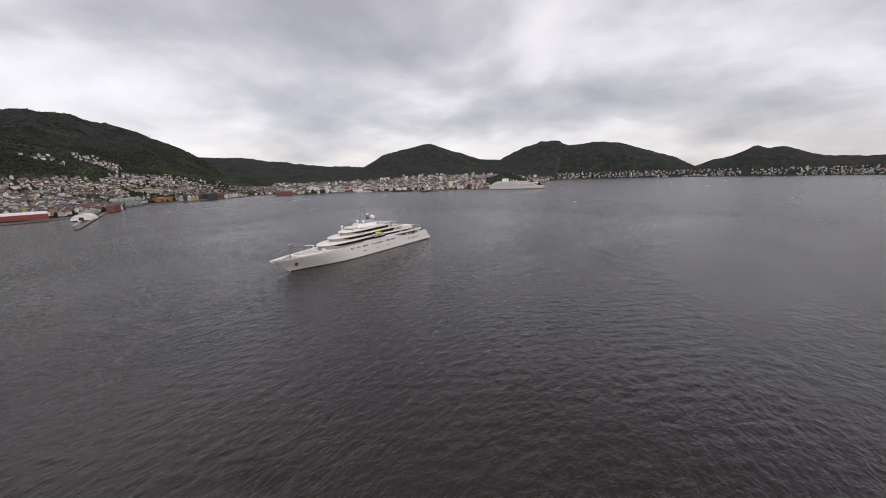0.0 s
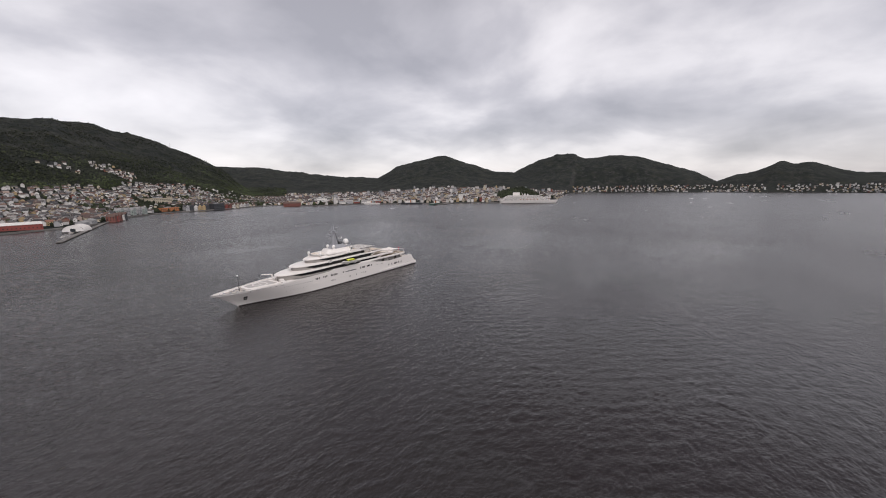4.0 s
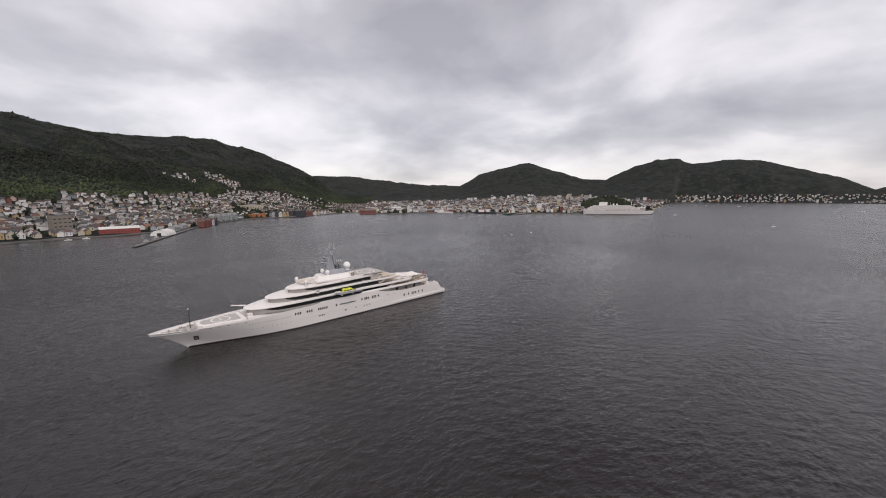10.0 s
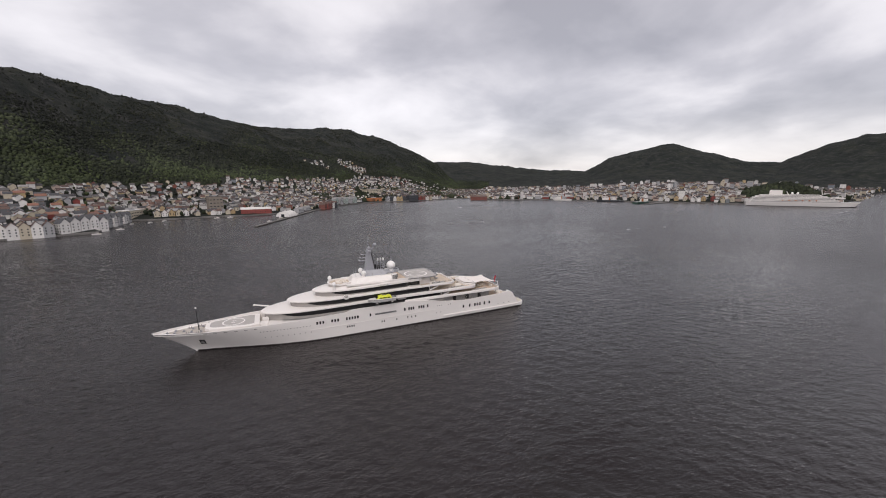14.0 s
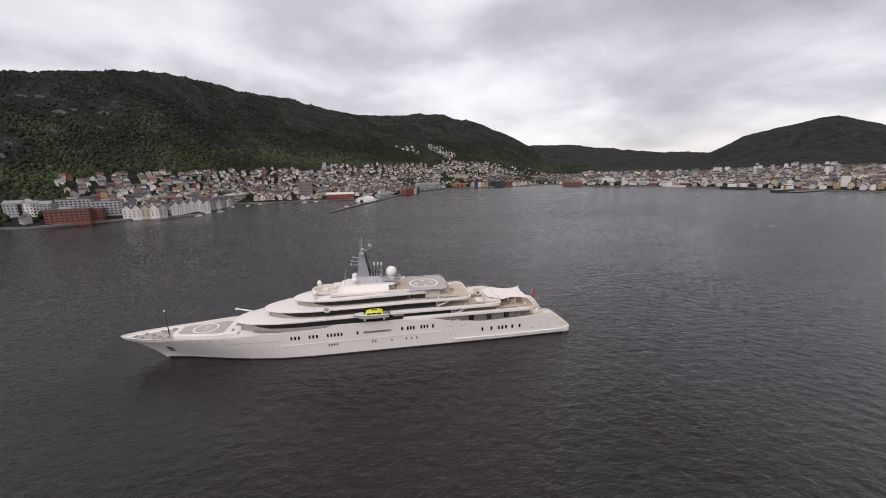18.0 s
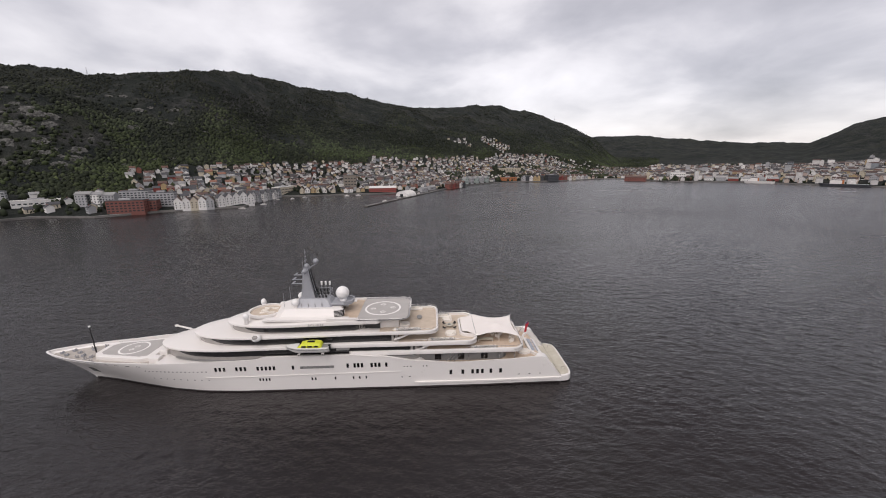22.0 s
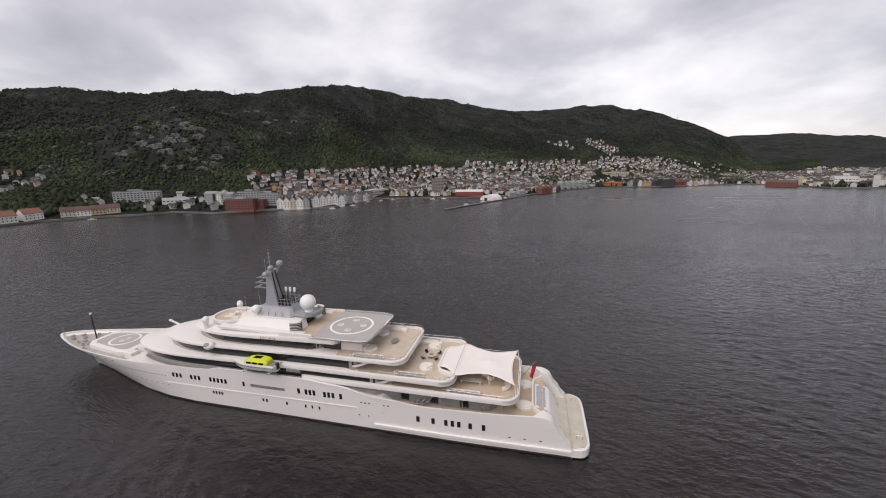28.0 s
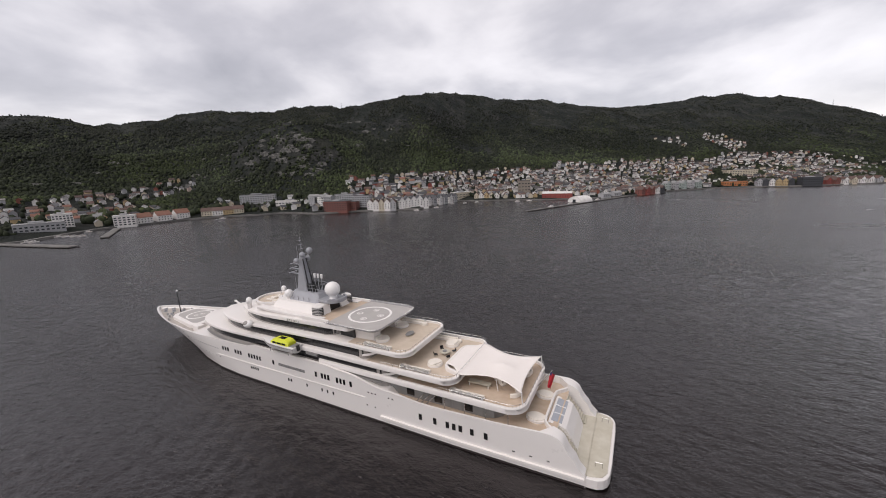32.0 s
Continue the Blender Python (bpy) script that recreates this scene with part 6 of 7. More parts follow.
spot(block, -485, 412, 28, 42, 52, 14, 6, "white", "pale", "shed", "long low white shed with a pale roof", 10, 1)
row((-418, 382), (-381, 392), 3, (17, 14, 15, 3), "grey", "grey", "apartment_house", "grey apartment house near the water", "grey apartment houses", windows=(5, 4), back=22, alt=("grey", "white"))
spot(block, -355, 393, 24, 18, 40, 20, 15, "brick", "slate", "brick_block", "dark red brick apartment block on the quay", 9, 4, "brick apartment blocks")
spot(block, -343, 411, 18, 18, 24, 18, 12, "brick", "slate", "brick_block", "dark red brick apartment block on the quay", 6, 3, "brick apartment blocks")
spot(block, -376, 437, 20, 18, 34, 16, 17, "grey", "slate", "apartment_block", "grey flat-roofed apartment block", 8, 5, "grey apartment blocks")
spot(block, -337, 434, 18, 18, 30, 15, 18, "grey", "slate", "apartment_block", "grey flat-roofed apartment block", 7, 5, "grey apartment blocks")
row((-311, 414), (-268, 433), 5, (12, 9.5, 11, 5.5), "white", "brown", "gabled_house", "tall white gabled house facing the water", "white gabled row", True, (3, 3), 6, ("white", "white", "cream", "white", "grey"))
row((-264, 437), (-230, 475), 5, (12, 9.5, 12, 5.5), "white", "slate", "gabled_house", "tall white gabled house facing the water", "white gabled row", True, (3, 3), 6)
row((-237, 485), (-236, 610), 6, (14, 12, 10, 5), "white", "slate", "gabled_house", "white gabled quayside house with bay fronts", "bay-fronted row", True, (3, 3), 10, ("white", "grey"))
spot(block, -248, 643, 26, 75, 54, 15, 11, "cream", "pale", "long_store", "long cream store with a flat pale roof", 12, 2)
row((-215, 631), (-164, 639), 5, (10, 9, 6, 5), "cream", "brown", "boathouse", "small cream boathouse at the water", "small boathouses", True, (2, 2), 8, ("cream", "white", "ochre"))
spot(block, -129, 694, 18, 20, 24, 19, 27, "stone", "slate", "stone_tower", "brown-grey stone keep with a flat roof", 4, 4)
# red terminal and white hall
spot(house, -57, 667, 34, 4, (54, 20, 7, 3.5), "red", "pale", "terminal_building", "long red terminal building with a white roof", "", (12, 1), False)
for k in range(6):
    TAKEN.append((-77 + 8 * k, 667, 14))


def arched_hall(x, y, turn):
    h = empty("arched_hall", "white barrel-roofed hall on the pier", "building")
    bm = bmesh.new()
    rows = []
    for xx in (-15, 15):
        rows.append([bm.verts.new((xx, 13 * math.cos(a), 9.5 * math.sin(a))) for a in np.linspace(0, math.pi, 17)])
    for k in range(16):
        bm.faces.new((rows[0][k], rows[0][k + 1], rows[1][k + 1], rows[1][k]))
    part("roof", bm, ROOF["pale"], h, "white barrel roof", smooth=True)
    for xx in (-14.8, 14.8):
        bm = bmesh.new()
        bm.faces.new([bm.verts.new((xx, 12.7 * math.cos(a), 9.2 * math.sin(a))) for a in np.linspace(0, math.pi, 17)])
        g = part("gable_wall", bm, WALL["white"], h)
        part("door", box(xx - 0.3, xx + 0.3, -3, 3, 0, 4.5), M_PANE, g)
    part("rib", box(-15.3, 15.3, -0.4, 0.4, 9.3, 9.9), WALL["white"], h)
    h.matrix_basis = pose(x, y, 1.7, 0, 0, turn)
    return h


arched_hall(-5, 588, 60)
TAKEN.append((-5, 588, 22))
row((19, 676), (53, 729), 2, (22, 12, 5, 3), "grey", "grey", "quay_shed", "low grey shed on the quay", "quay sheds", windows=(4, 1), back=4)
row((66, 759), (111, 840), 5, (14, 11, 9, 4), "brick", "brown", "wharf_house", "red wooden wharf house with a brown roof", "wharf houses", True, (3, 3), -14, ("brick", "red", "brick", "white", "dark"))
row((132, 883), (211, 953), 5, (15, 10, 12, 5), "green", "grey", "gabled_house", "pale grey-green gabled warehouse on the wharf", "grey-green wharf row", True, (3, 3), 10, ("green", "grey"))
spot(block, 272, 1007, 30, 14, 46, 16, 9, "orange", "orange", "orange_house", "orange-red two-storey building on the quay", 9, 2)
spot(block, 314, 1188, 36, 14, 70, 24, 15, "cream", "brown", "palace_block", "large cream building with rows of tall windows", 12, 3)
row((311, 994), (379, 1004), 6, (14, 10, 11, 5), "grey", "slate", "gabled_house", "painted gabled merchant house on the wharf", "painted wharf row", True, (2, 3), 10, ("grey", "dark", "white", "ochre", "ochre", "dark"))
spot(block, 405, 1019, 24, 14, 36, 20, 16, "dark", "slate", "dark_block", "large black-clad building with a steep dark roof", 8, 3)
row((434, 1023), (548, 1085), 7, (13, 11, 9, 5), "white", "brown", "gabled_house", "painted gabled house on the wharf", "inner harbour row", True, (2, 3), 10, ("red", "brick", "white", "cream", "white", "white", "grey"))
# inner harbour and the flat town
spot(house, 643, 985, 36, -40, (56, 16, 8, 5), "brick", "brown", "customs_store", "long brick store with a brown roof", "", (12, 2))
spot(block, 752, 967, 24, -12, 40, 24, 19, "white", "pale", "white_hall", "large white three-storey hall at the harbour mouth", 7, 3)
row((790, 910), (917, 810), 6, (22, 14, 6, 4), "white", "grey", "quay_shed", "pale low shed on the quay", "quay sheds", windows=(4, 1), back=16, alt=("white", "grey", "red"))
row((943, 770), (1041, 619), 6, (18, 13, 14, 5), "cream", "brown", "town_house", "tall cream town house by the ferry quay", "ferry quay houses", True, (3, 4), 22, ("cream", "white", "ochre", "grey"))
row((1076, 573), (1171, 444), 7, (13, 11, 10, 5), "ochre", "brown", "town_house", "ochre gabled town house on the point", "point houses", True, (3, 3), 16, ("ochre", "cream", "white", "ochre", "red"))


# ---- generic houses of the slopes ----
def town_density(phi, k, h, x, y):
    """How built up a place is: k metres from the shore, h metres up."""
    if math.hypot((x - 335) / 0.85, y - 1620) < 90:
        return 0.0 if y > 0 else 0.97
    if math.hypot((x - 165) / 1.6, y - 1530) < 40:
        return 0.5
    if math.hypot((x - 1390) / 1.9, y - 430) < 85:
        return 0.0
    if -100 < phi <= -62:
        return 0.42 if k < 300 and h < 75 and wobble(x, y, 120, 3, 3.3) > -0.15 else 0.0
    if -62 < phi <= -40:
        return 0.35 if k < 120 and h < 34 else 0.0
    if -40 < phi <= -8:
        return 0.85 if k < 360 and h < 58 + 10 * wobble(x, y, 90, 3, 5.1) else 0.0
    if -8 < phi <= 12:
        return 0.92 if k < 560 and h < 72 + 14 * wobble(x, y, 120, 3, 5.1) else 0.0
    if 12 < phi <= 33:
        return (0.9 if wobble(x, y, 170, 3, 1.7) > -0.22 else 0.12) if k < 720 and h < 84 + 14 * wobble(x, y, 120, 3, 5.1) else 0.0
    if 80.2 < phi < 83.6:
        return 0.8 if k < 900 and h < 45 else 0.0
    if 33 < phi <= 82.3:
        return (0.88 if k < 600 else (0.7 if k < 1250 else 0.0)) if h < (78 if 50 < phi < 76 else 48) + 14 * wobble(x, y, 160, 3, 6.2) else 0.0
    if 82.3 < phi < 121:
        return 0.8 if k < 420 and h < 55 and wobble(x, y, 260, 3, 2.7) > -0.4 else 0.0
    return 0.0


def free_place(x, y, rad=6):
    return all((x - a) ** 2 + (y - b) ** 2 > (c + rad) ** 2 for a, b, c in TAKEN)


PLACES, GREEN = [], []
phi = -98.0
while phi < 120:
    ds = float(shore_at(phi))
    far = ds > 2500
    r = ds + 17 + rng.uniform(0, 6)
    reach = 2400 if phi > 33 else 800
    if 5 < phi < 16:
        reach = 1100
    while r < ds + reach:
        step = 13 + (r - ds) * 0.004 + (10 if far else 0)
        jig = 6 if phi < 33 else 17
        p2 = phi + math.degrees(rng.uniform(-jig, jig) / r)
        x, y = r * math.sin(radians(p2)), r * math.cos(radians(p2))
        h = land_height(x, y)
        d = town_density(phi, r - ds, h, x, y)
        if d and rng.random() < d:
            if free_place(x, y):
                PLACES.append((x, y, h, phi, r - ds))
        elif d:
            GREEN.append((x, y, h))
        r += step * rng.uniform(0.85, 1.25)
    phi += math.degrees((14 + (10 if far else 0) + (3 if phi > 35 else 0)) / max(ds, 300)) * (0.8 if phi < 33 else 1)

# terraces of white houses high on the slope
for i in range(8):
    for j in range(10):
        if i + j < 4 or (i < 3 and j > 7) or (i * 7 + j * 3) % 11 == 0:
            continue
        u, v = (j - 4.5) * 13.5 + rng.uniform(-3, 3), (i - 3.5) * 20 + rng.uniform(-4, 4) + 6 * math.sin(j * 0.8)
        x, y = 335 + u * 0.985 + v * 0.16, 1620 - u * 0.16 + v * 0.985
        PLACES.append((x, y, land_height(x, y), 9.3, 600.0))

HOUSE_SIZES = [(10, 7.5, 5, 2.8), (8.5, 7, 5.5, 3.2), (12, 8, 5.5, 3.0), (9, 8, 6.5, 2.6)]
near = sorted(PLACES, key=lambda q: math.hypot(q[0], q[1] + 100) + (0 if q[3] < 33 else 4000))[:270]
chosen = set(near)
LABELS = {"white": "white timber house on the hillside above the water", "cream": "cream timber house on the hillside above the water", "ochre": "ochre timber house on the hillside above the water",
          "red": "red timber house on the hillside above the water", "grey": "grey timber house on the hillside above the water"}
for x, y, h, p, k in near:
    wl = str(rng.choice(["white", "white", "white", "white", "cream", "cream", "grey", "grey", "ochre", "red"]))
    rf = str(rng.choice(["brown", "brown", "slate", "slate", "slate", "grey", "orange"]))
    key = HOUSE_SIZES[int(rng.integers(4))]
    house(x, y, h, -p + 90 * int(rng.integers(2)) + rng.uniform(-14, 14), key, wl, rf, "house", LABELS[wl], "hillside houses", (2, 2) if k < 60 else (0, 0), True)


def joined_houses(places, name, label):
    wv, wf, rv, rf = [], [], [], []
    for x, y, h, p, k in places:
        big = p > 33 and k < 750
        L, W = (rng.uniform(9, 17), rng.uniform(8, 11)) if big else (rng.uniform(7.5, 11.5), rng.uniform(6, 8))
        H, R = (rng.uniform(6, 12), rng.uniform(1.5, 4)) if big else (rng.uniform(4.2, 6.6), rng.uniform(2.0, 3.2))
        if p > 83:
            L, W, H = L * 0.85, W * 0.85, H * 0.75
        if big and rng.random() < 0.05:
            H += rng.uniform(8, 18)
        a, b, c, d = gable_mesh(L, W, H, R)
        t = radians(-p + 90 * int(rng.integers(2)) + rng.uniform(-15, 15))
        cs_, sn = math.cos(t), math.sin(t)
        for src, fs, vv, ff in ((a, b, wv, wf), (c, d, rv, rf)):
            base = len(vv)
            vv.extend((x + cs_ * u - sn * v, y + sn * u + cs_ * v, h + w) for u, v, w in src)
            ff.extend(tuple(base + q for q in f) for f in fs)
    w = tagged(mesh_object(name, wv, wf, M_WALLS), label, "houses", kind="stuff")
    mesh_object("roofs", rv, rf, M_ROOFS, w)
    return w


rest = [q for q in PLACES if q not in chosen]
joined_houses([q for q in rest if q[3] <= 33], "hillside_town", "dense white and cream timber houses climbing the slopes")
joined_houses([q for q in rest if 33 < q[3] <= 82.4], "city_centre", "dense pale city blocks round the inner harbour")
joined_houses([q for q in rest if q[3] > 82.4], "far_suburb", "scattered pale houses on the far shore")

# ---- woods ----
ICO = bmesh.new()
bmesh.ops.create_icosphere(ICO, subdivisions=1, radius=1)
ICO_V = np.array([v.co[:] for v in ICO.verts])
ICO_F = np.array([[v.index for v in f.verts] for f in ICO.faces])
ICO.free()


def clumps(points, name, label, mat=None):
    """Tree crowns as uneven small clumps, one joined mesh. points: x, y, base height, radius, tallness."""
    pts = np.array(points)
    n = len(pts)
    jit = 1 + rng.uniform(-0.45, 0.40, (n, 12, 1))
    v = ICO_V[None] * jit * np.stack([pts[:, 3], pts[:, 3], pts[:, 3] * pts[:, 4]], -1)[:, None]
    a = rng.uniform(0, 6.28, n)
    c, s = np.cos(a)[:, None], np.sin(a)[:, None]
    x = v[..., 0] * c - v[..., 1] * s + pts[:, None, 0]
    y = v[..., 0] * s + v[..., 1] * c + pts[:, None, 1]
    z = v[..., 2] + (pts[:, 2] + pts[:, 3] * pts[:, 4] * 0.65)[:, None]
    verts = np.stack([x, y, z], -1).reshape(-1, 3)
    faces = (ICO_F[None] + 12 * np.arange(n)[:, None, None]).reshape(-1, 3)
    me = bpy.data.meshes.new(name)
    me.vertices.add(len(verts))
    me.vertices.foreach_set("co", verts.ravel())
    me.loops.add(faces.size)
    me.loops.foreach_set("vertex_index", faces.ravel().astype(np.int32))
    me.polygons.add(len(faces))
    me.polygons.foreach_set("loop_start", np.arange(0, faces.size, 3, dtype=np.int32))
    me.polygons.foreach_set("use_smooth", np.ones(len(faces), dtype=bool))
    me.update(calc_edges=True)
    me.validate()
    me.materials.append(mat or M_FOREST)
    return tagged(new(name, me), label, "trees", kind="stuff")


def bare(x, y, h):
    """Cliffs and heath where no trees grow."""
    if math.hypot((x + 640) / 1.2, y - 544) < 110 and wobble(x * 1.6, y, 38, 4, 4.4) > -0.10:
        return True
    rocky = wobble(x, y, 150, 6, 9.0)
    return rocky > 0.60 - max(0.0, (h - 110) / 300)


trees, birches = [], []
for p in np.arange(-108, 33, 0.21):
    dr = float(np.interp(p, NR[:, 0], NR[:, 1]))
    ds = float(shore_at(p))
    r = ds + 45
    while r < dr + 30:
        p2 = p + rng.uniform(-0.25, 0.25)
        x, y = r * math.sin(radians(p2)), r * math.cos(radians(p2))
        h = land_height(x, y)
        if h > 5 and town_density(p2, r - ds, h, x, y) < 0.3 and (rng.random() < 0.15 or not bare(x, y, h)) and free_place(x, y, 4):
            rad = rng.uniform(1.6, 3.8) * (1.0 if h < 200 else 0.75)
            grove = wobble(x, y, 170, 4, 2.0) + rng.uniform(-0.25, 0.25)
            (birches if grove > 0.16 + max(0.0, (h - 150) / 300) else trees).append((x, y, h - 1.5, rad, rng.uniform(0.8, 1.35)))
        r += rng.uniform(3.2, 6.0) + (r - ds) * 0.0016
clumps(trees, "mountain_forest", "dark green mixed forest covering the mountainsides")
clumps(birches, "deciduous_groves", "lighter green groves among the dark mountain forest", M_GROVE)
garden = [(x + rng.uniform(-5, 5), y + rng.uniform(-5, 5), h - 0.5, rng.uniform(2.2, 4.8), rng.uniform(0.9, 1.4)) for x, y, h in GREEN]
garden += [(q[0] + rng.uniform(-11, 11), q[1] + rng.uniform(-11, 11), q[2] - 0.5, rng.uniform(1.6, 3.4), rng.uniform(0.9, 1.4)) for q in PLACES if rng.random() < 0.9]
for cx, cy, rx, n in ((1242, 417, 50, 260), (1329, 445, 75, 520), (1382, 429, 85, 700), (588, 1124, 60, 90), (735, 950, 45, 60), (1502, 433, 130, 320), (1398, 395, 90, 160), (1660, 477, 120, 260), (1252, 404, 60, 70), (-595, 290, 60, 90), (-484, 416, 40, 60), (142, 956, 60, 90), (338, 1044, 50, 60), (-609, 199, 60, 80)):
    for _ in range(n):
        a, d = rng.uniform(0, 6.28), rx * math.sqrt(rng.random())
        x, y = cx + d * math.cos(a), cy + d * math.sin(a)
        if free_place(x, y, 3) and math.hypot(x, y) > float(shore_at(math.degrees(math.atan2(x, y)))) + 8:
            garden.append((x, y, land_height(x, y) - 0.5, rng.uniform(3.0, 6.0), rng.uniform(1.0, 1.6)))
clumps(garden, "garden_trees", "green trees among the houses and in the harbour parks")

# bare cliffs on the nearest shoulder
def crag(x, y, size, seed):
    bm = bmesh.new()
    bmesh.ops.create_icosphere(bm, subdivisions=3, radius=1)
    for v in bm.verts:
        k = 1 + 0.45 * noise.fractal(v.co * 1.7 + Vector((seed, 0, 0)), 1.0, 2.0, 4)
        v.co = Vector((v.co.x * size * k, v.co.y * size * 0.7 * k, v.co.z * size * 0.30 * k))
    ob = part("rock_outcrop", bm, M_ROCK)
    ob.location = (x, y, land_height(x, y) - size * 0.06)
    slope = Vector((land_height(x - 8, y) - land_height(x + 8, y), land_height(x, y - 8) - land_height(x, y + 8), 13))
    ob.rotation_euler = slope.to_track_quat("Z", "Y").to_euler()
    return tagged(ob, "bare grey rock face on the wooded slope", "rock", "rock faces")


for k in range(84):
    cx, cy, spread, big = ((-625, 531, 62, 14), (-740, 409, 60, 13), (-910, 289, 110, 14), (-790, 489, 50, 12), (-640, 700, 150, 11))[0 if k < 34 else (1 if k < 43 else (2 if k < 54 else (3 if k < 62 else 4)))]
    a, d = rng.uniform(0, 6.28), spread * math.sqrt(rng.random())
    crag(cx + 1.5 * d * math.cos(a), cy + d * math.sin(a), big * rng.uniform(0.35, 0.95), k * 1.7)


# hilltop mast
def hill_mast(x, y, tall):
    h = empty("radio_mast", "thin lattice radio mast on the mountain crest", "mast")
    bm = bmesh.new()
    for sx, sy in ((-1, -1), (1, -1), (1, 1), (-1, 1)):
        add_tube(bm, (sx * 1.6, sy * 1.6, -4), (sx * 0.4, sy * 0.4, tall), 0.3, 0.15, 5)
    part("lattice", bm, M_MAST, h)
    for k in range(6):
        z = tall * (k + 0.5) / 6
        w = 1.6 - 1.2 * z / tall
        part("cross_frame", box(-w, w, -w, w, z, z + 0.4), M_MAST, h)
    h.location = (x, y, land_height(x, y))
    return h


hill_mast(-884, 1018, 26)
hill_mast(989, 2834, 30)


# ---- ships and boats in the harbour ----
def lofted_hull(L, B, D, keel=-1.0, flare=1.1, n=16):
    bm = bmesh.new()
    rings = []
    for k in range(n + 1):
        u = k / n
        x = -L / 2 + L * u
        w = B / 2 * (1 - (1 - min(1, u / 0.28)) ** 2.2) ** 0.7 * (1 - 0.12 * max(0, (u - 0.8) / 0.2))
        w = max(w, 0.05)
        off = -L * 0.03 * (1 - min(1, u / 0.12))
        top = D + 0.18 * D * (1 - min(1, u / 0.3)) ** 2
        rings.append([bm.verts.new(p) for p in ((x - off * 0.6, -w * 0.82, keel), (x + off, -w * flare ** 0.3, top), (x + off, w * flare ** 0.3, top), (x - off * 0.6, w * 0.82, keel))])
    for a, b in zip(rings, rings[1:]):
        for k in range(4):
            bm.faces.new((a[k], a[(k + 1) % 4], b[(k + 1) % 4], b[k]))
    bm.faces.new(rings[0])
    bm.faces.new(rings[-1][::-1])
    return bm


def cruise_ship(a, b):
    """Bow at b."""
    L = math.hypot(b[0] - a[0], b[1] - a[1])
    s = empty("cruise_ship", "white cruise ship moored at the point", "ship")
    part("hull", lofted_hull(L, 26, 10), M_PAINT, s, "white ship hull")
    part("boot_top", lofted_hull(L * 0.985, 25.6, 1.0), M_BOOT, s)
    for k, (x0, x1, w) in enumerate(((-0.36, 0.47, 25), (-0.33, 0.46, 25), (-0.30, 0.45, 24.5), (-0.27, 0.43, 24), (-0.23, 0.40, 23), (-0.18, 0.36, 21))):
        z = 10 + 3 * k
        d = part("deck_tier", box(x0 * L, x1 * L, -w / 2, w / 2, z, z + 2.9, 0.3), M_PAINT2, s)
        for sgn in (-1, 1):
            part("window_band", box(x0 * L + 3, x1 * L - 3, sgn * (w / 2 + 0.05) - 0.1, sgn * (w / 2 + 0.05) + 0.1, z + 1.0, z + 2.1), M_GREY, d, "row of grey balconies")
    part("bridge", box(-0.38 * L, -0.30 * L, -13.5, 13.5, 19, 22, 0.5), M_PAINT2, s)
    part("bridge_window", box(-0.383 * L, -0.30 * L, -13, 13, 20, 21.2), M_WINDOW, s)
    f = part("funnel", prism([(0.16 * L, -4), (0.27 * L, -3), (0.28 * L, 3), (0.16 * L, 4)], 28, 38, 0.6), M_PAINT2, s, "white funnel")
    part("funnel_cap", prism([(0.18 * L, -3), (0.26 * L, -2.5), (0.26 * L, 2.5), (0.18 * L, 3)], 38, 39.2), M_GREY, f)
    part("dome", ball((0.02 * L, 4, 31), 2.6), M_DOME, s)
    part("dome", ball((0.06 * L, -4, 31), 2.6), M_DOME, s)
    part("mast", tube((-0.2 * L, 0, 28), (-0.19 * L, 0, 40), 0.9, 0.3, 8), M_PAINT2, s)
    part("aft_mast", tube((0.10 * L, 0, 28), (0.12 * L, 0, 37), 0.8, 0.3, 8), M_PAINT2, s)
    for sgn in (-1, 1):
        for k in range(6):
            part("lifeboat", ball((-0.14 * L + 0.06 * L * k, sgn * 13.3, 14.4), 2.0, 0.8, 10), WALL["orange"], s, "orange and white lifeboat")
    ang = math.degrees(math.atan2(a[1] - b[1], a[0] - b[0]))
    s.matrix_basis = pose((a[0] + b[0]) / 2, (a[1] + b[1]) / 2, 0, 0, 0, ang) @ Matrix.Diagonal((1, 1, 1.05, 1))
    return s


cruise_ship((1112, 398), (1240, 228))


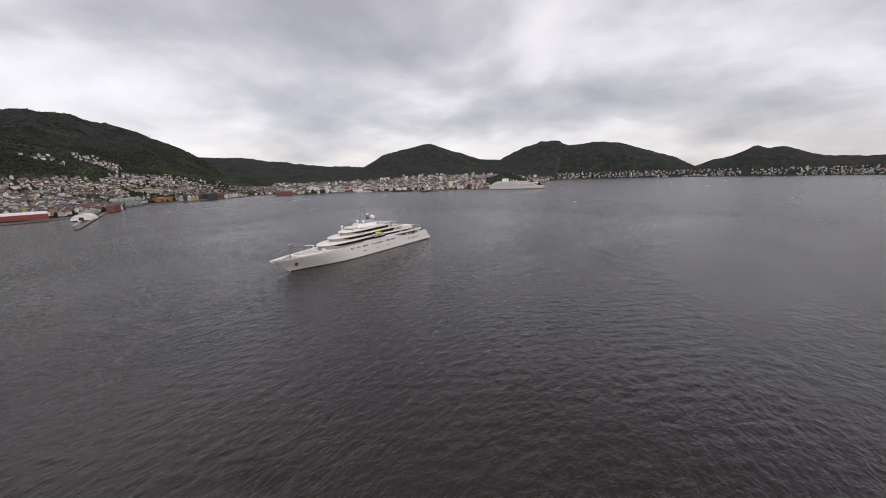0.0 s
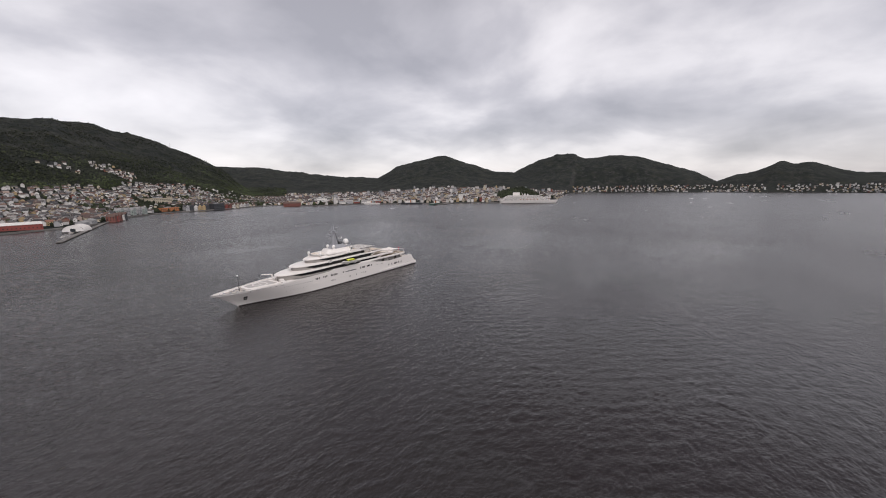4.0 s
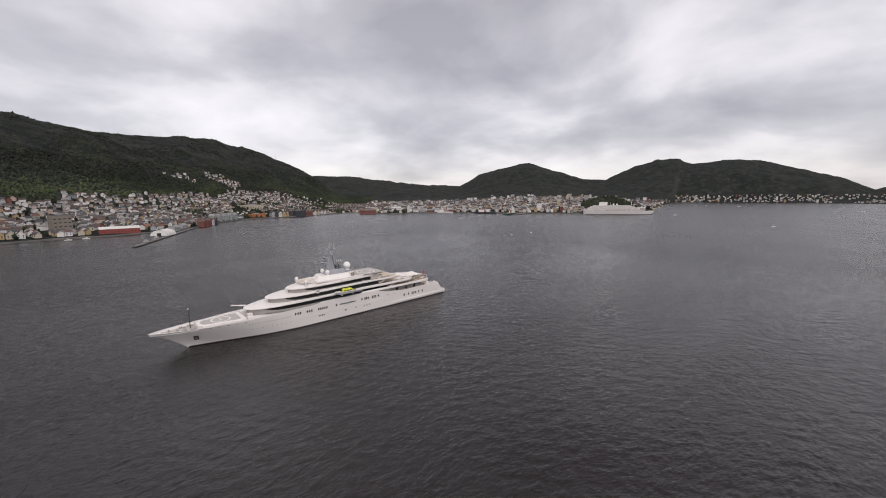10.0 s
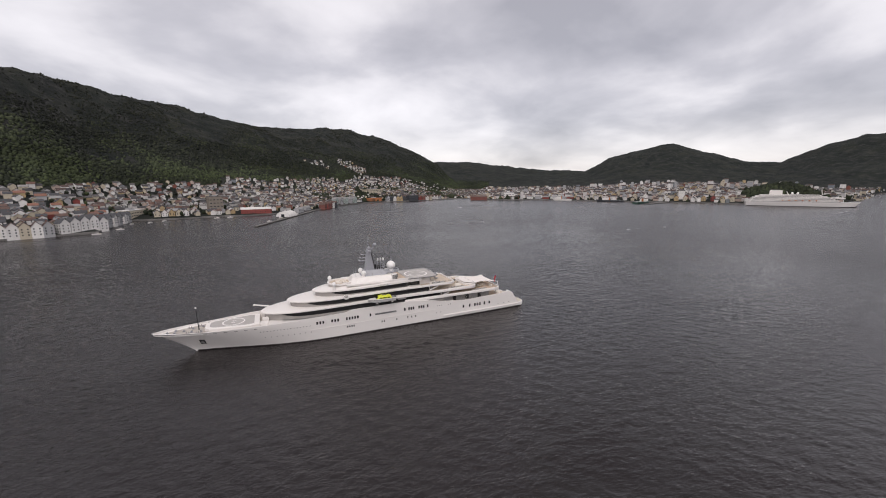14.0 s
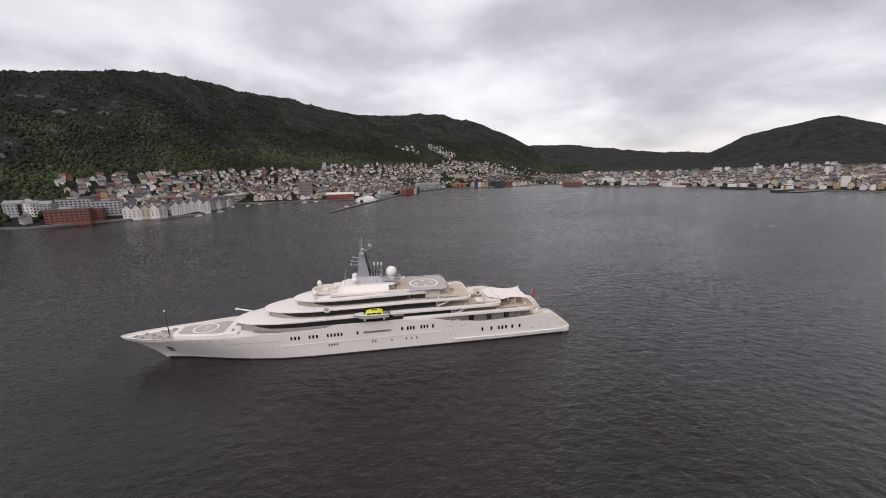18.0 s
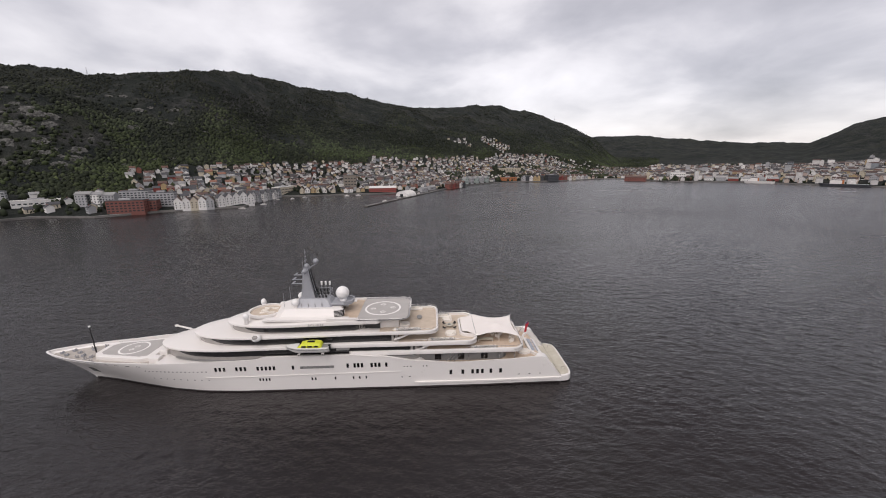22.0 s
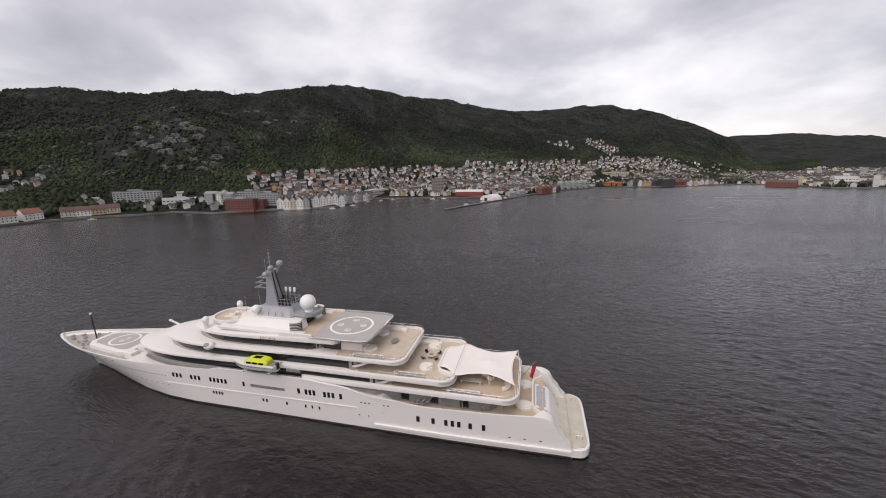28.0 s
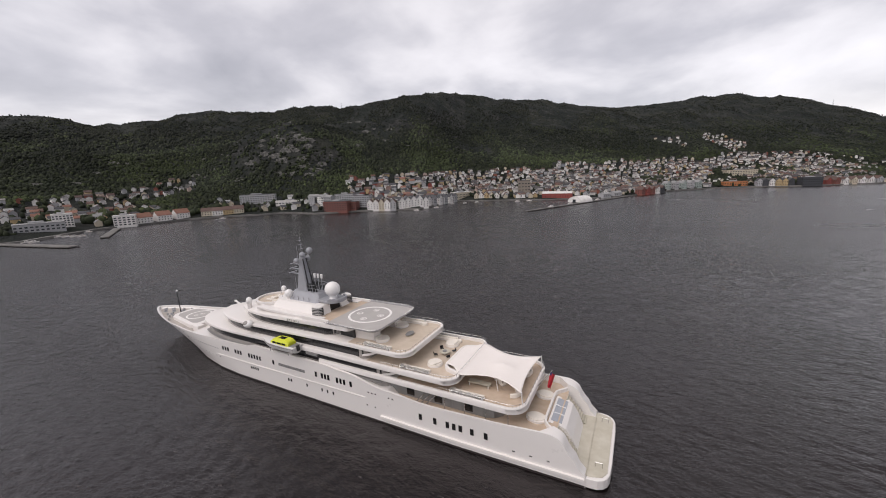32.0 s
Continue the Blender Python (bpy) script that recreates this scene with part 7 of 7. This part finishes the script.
def supply_ship(x, y, turn, L, hull_mat, label):
    s = empty("work_ship", label, "ship", "moored work ships")
    part("hull", lofted_hull(L, L * 0.2, 5.5), hull_mat, s)
    part("house", box(-L * 0.30, -L * 0.06, -L * 0.08, L * 0.08, 5.5, 12, 0.3), M_PAINT2, s)
    part("house", box(-L * 0.27, -L * 0.10, -L * 0.075, L * 0.075, 12, 16, 0.3), M_PAINT2, s)
    part("bridge_window", box(-L * 0.272, -L * 0.098, -L * 0.076, L * 0.076, 13.6, 15), M_WINDOW, s)
    part("funnel", box(-L * 0.07, -L * 0.02, -2, 2, 5.5, 14, 0.3), WALL["orange"], s)
    part("mast", tube((-L * 0.2, 0, 16), (-L * 0.19, 0, 25), 0.5, 0.2, 8), M_PAINT2, s)
    part("deck", box(0, L * 0.46, -L * 0.075, L * 0.075, 5.3, 5.7), WALL["green"], s)
    c = part("crane_post", tube((L * 0.2, 2, 5.5), (L * 0.2, 2, 14), 0.7, seg=8), M_PAINT2, s)
    part("crane_jib", tube((L * 0.2, 2, 13.5), (L * 0.40, 2, 18), 0.4, 0.25, 6), M_PAINT2, c)
    s.matrix_basis = pose(x, y, 0, 0, 0, turn)
    return s


supply_ship(943, 684, -52, 78, WALL["dark"], "dark hulled work ship with a white deckhouse at the quay")
supply_ship(947, 577, 195, 88, material("dark_green_hull_paint", (0.03, 0.07, 0.055), 0.4, vary=0.1, scale=0.1), "green hulled work ship with a white deckhouse at the quay")
supply_ship(868, 816, -50, 60, M_PAINT, "white work ship lying at the inner quay")


def small_boat(scale=1.0):
    s = empty("motor_boat", "small white motor boat on the water", "boat", "small boats")
    part("hull", lofted_hull(9, 3, 1.1, -0.3), M_PAINT, s)
    part("cabin", box(-1.6, 2.0, -1.1, 1.1, 1.0, 2.3, 0.2), M_PAINT2, s)
    part("cabin_window", box(-1.65, 1.6, -1.12, 1.12, 1.6, 2.0), M_WINDOW, s)
    part("cockpit", box(2.0, 4.0, -1.1, 1.1, 1.0, 1.15), M_TEAK, s)
    return s


sb = small_boat()
sb.matrix_basis = pose(-552, 84, 0, 0, 0, 20)
for k in range(7):
    copy_thing(sb, pose(-548 + 10 * k, 93 + 3.4 * k, 0, 0, 0, 108 + rng.uniform(-6, 6)))
for k in range(6):
    copy_thing(sb, pose(-540 + 10 * k, 58 + 3.4 * k, 0, 0, 0, 288 + rng.uniform(-6, 6)))
for k in range(6):
    copy_thing(sb, pose(-612 + 15 * k, 176 - 8 * k, 0, 0, 0, 60 + rng.uniform(-6, 6)))
for x, y, a in ((-222, 486, 40), (-228, 559, 80), (-208, 572, 70), (-194, 596, 70), (-120, 616, 20), (-100, 624, 10), (-36, 510, 45), (-17, 566, 45), (16, 648, 50), (-495, 286, 70), (-232, 438, 20), (2150, -420, 20)):
    copy_thing(sb, pose(x, y, 0, 0, 0, a))
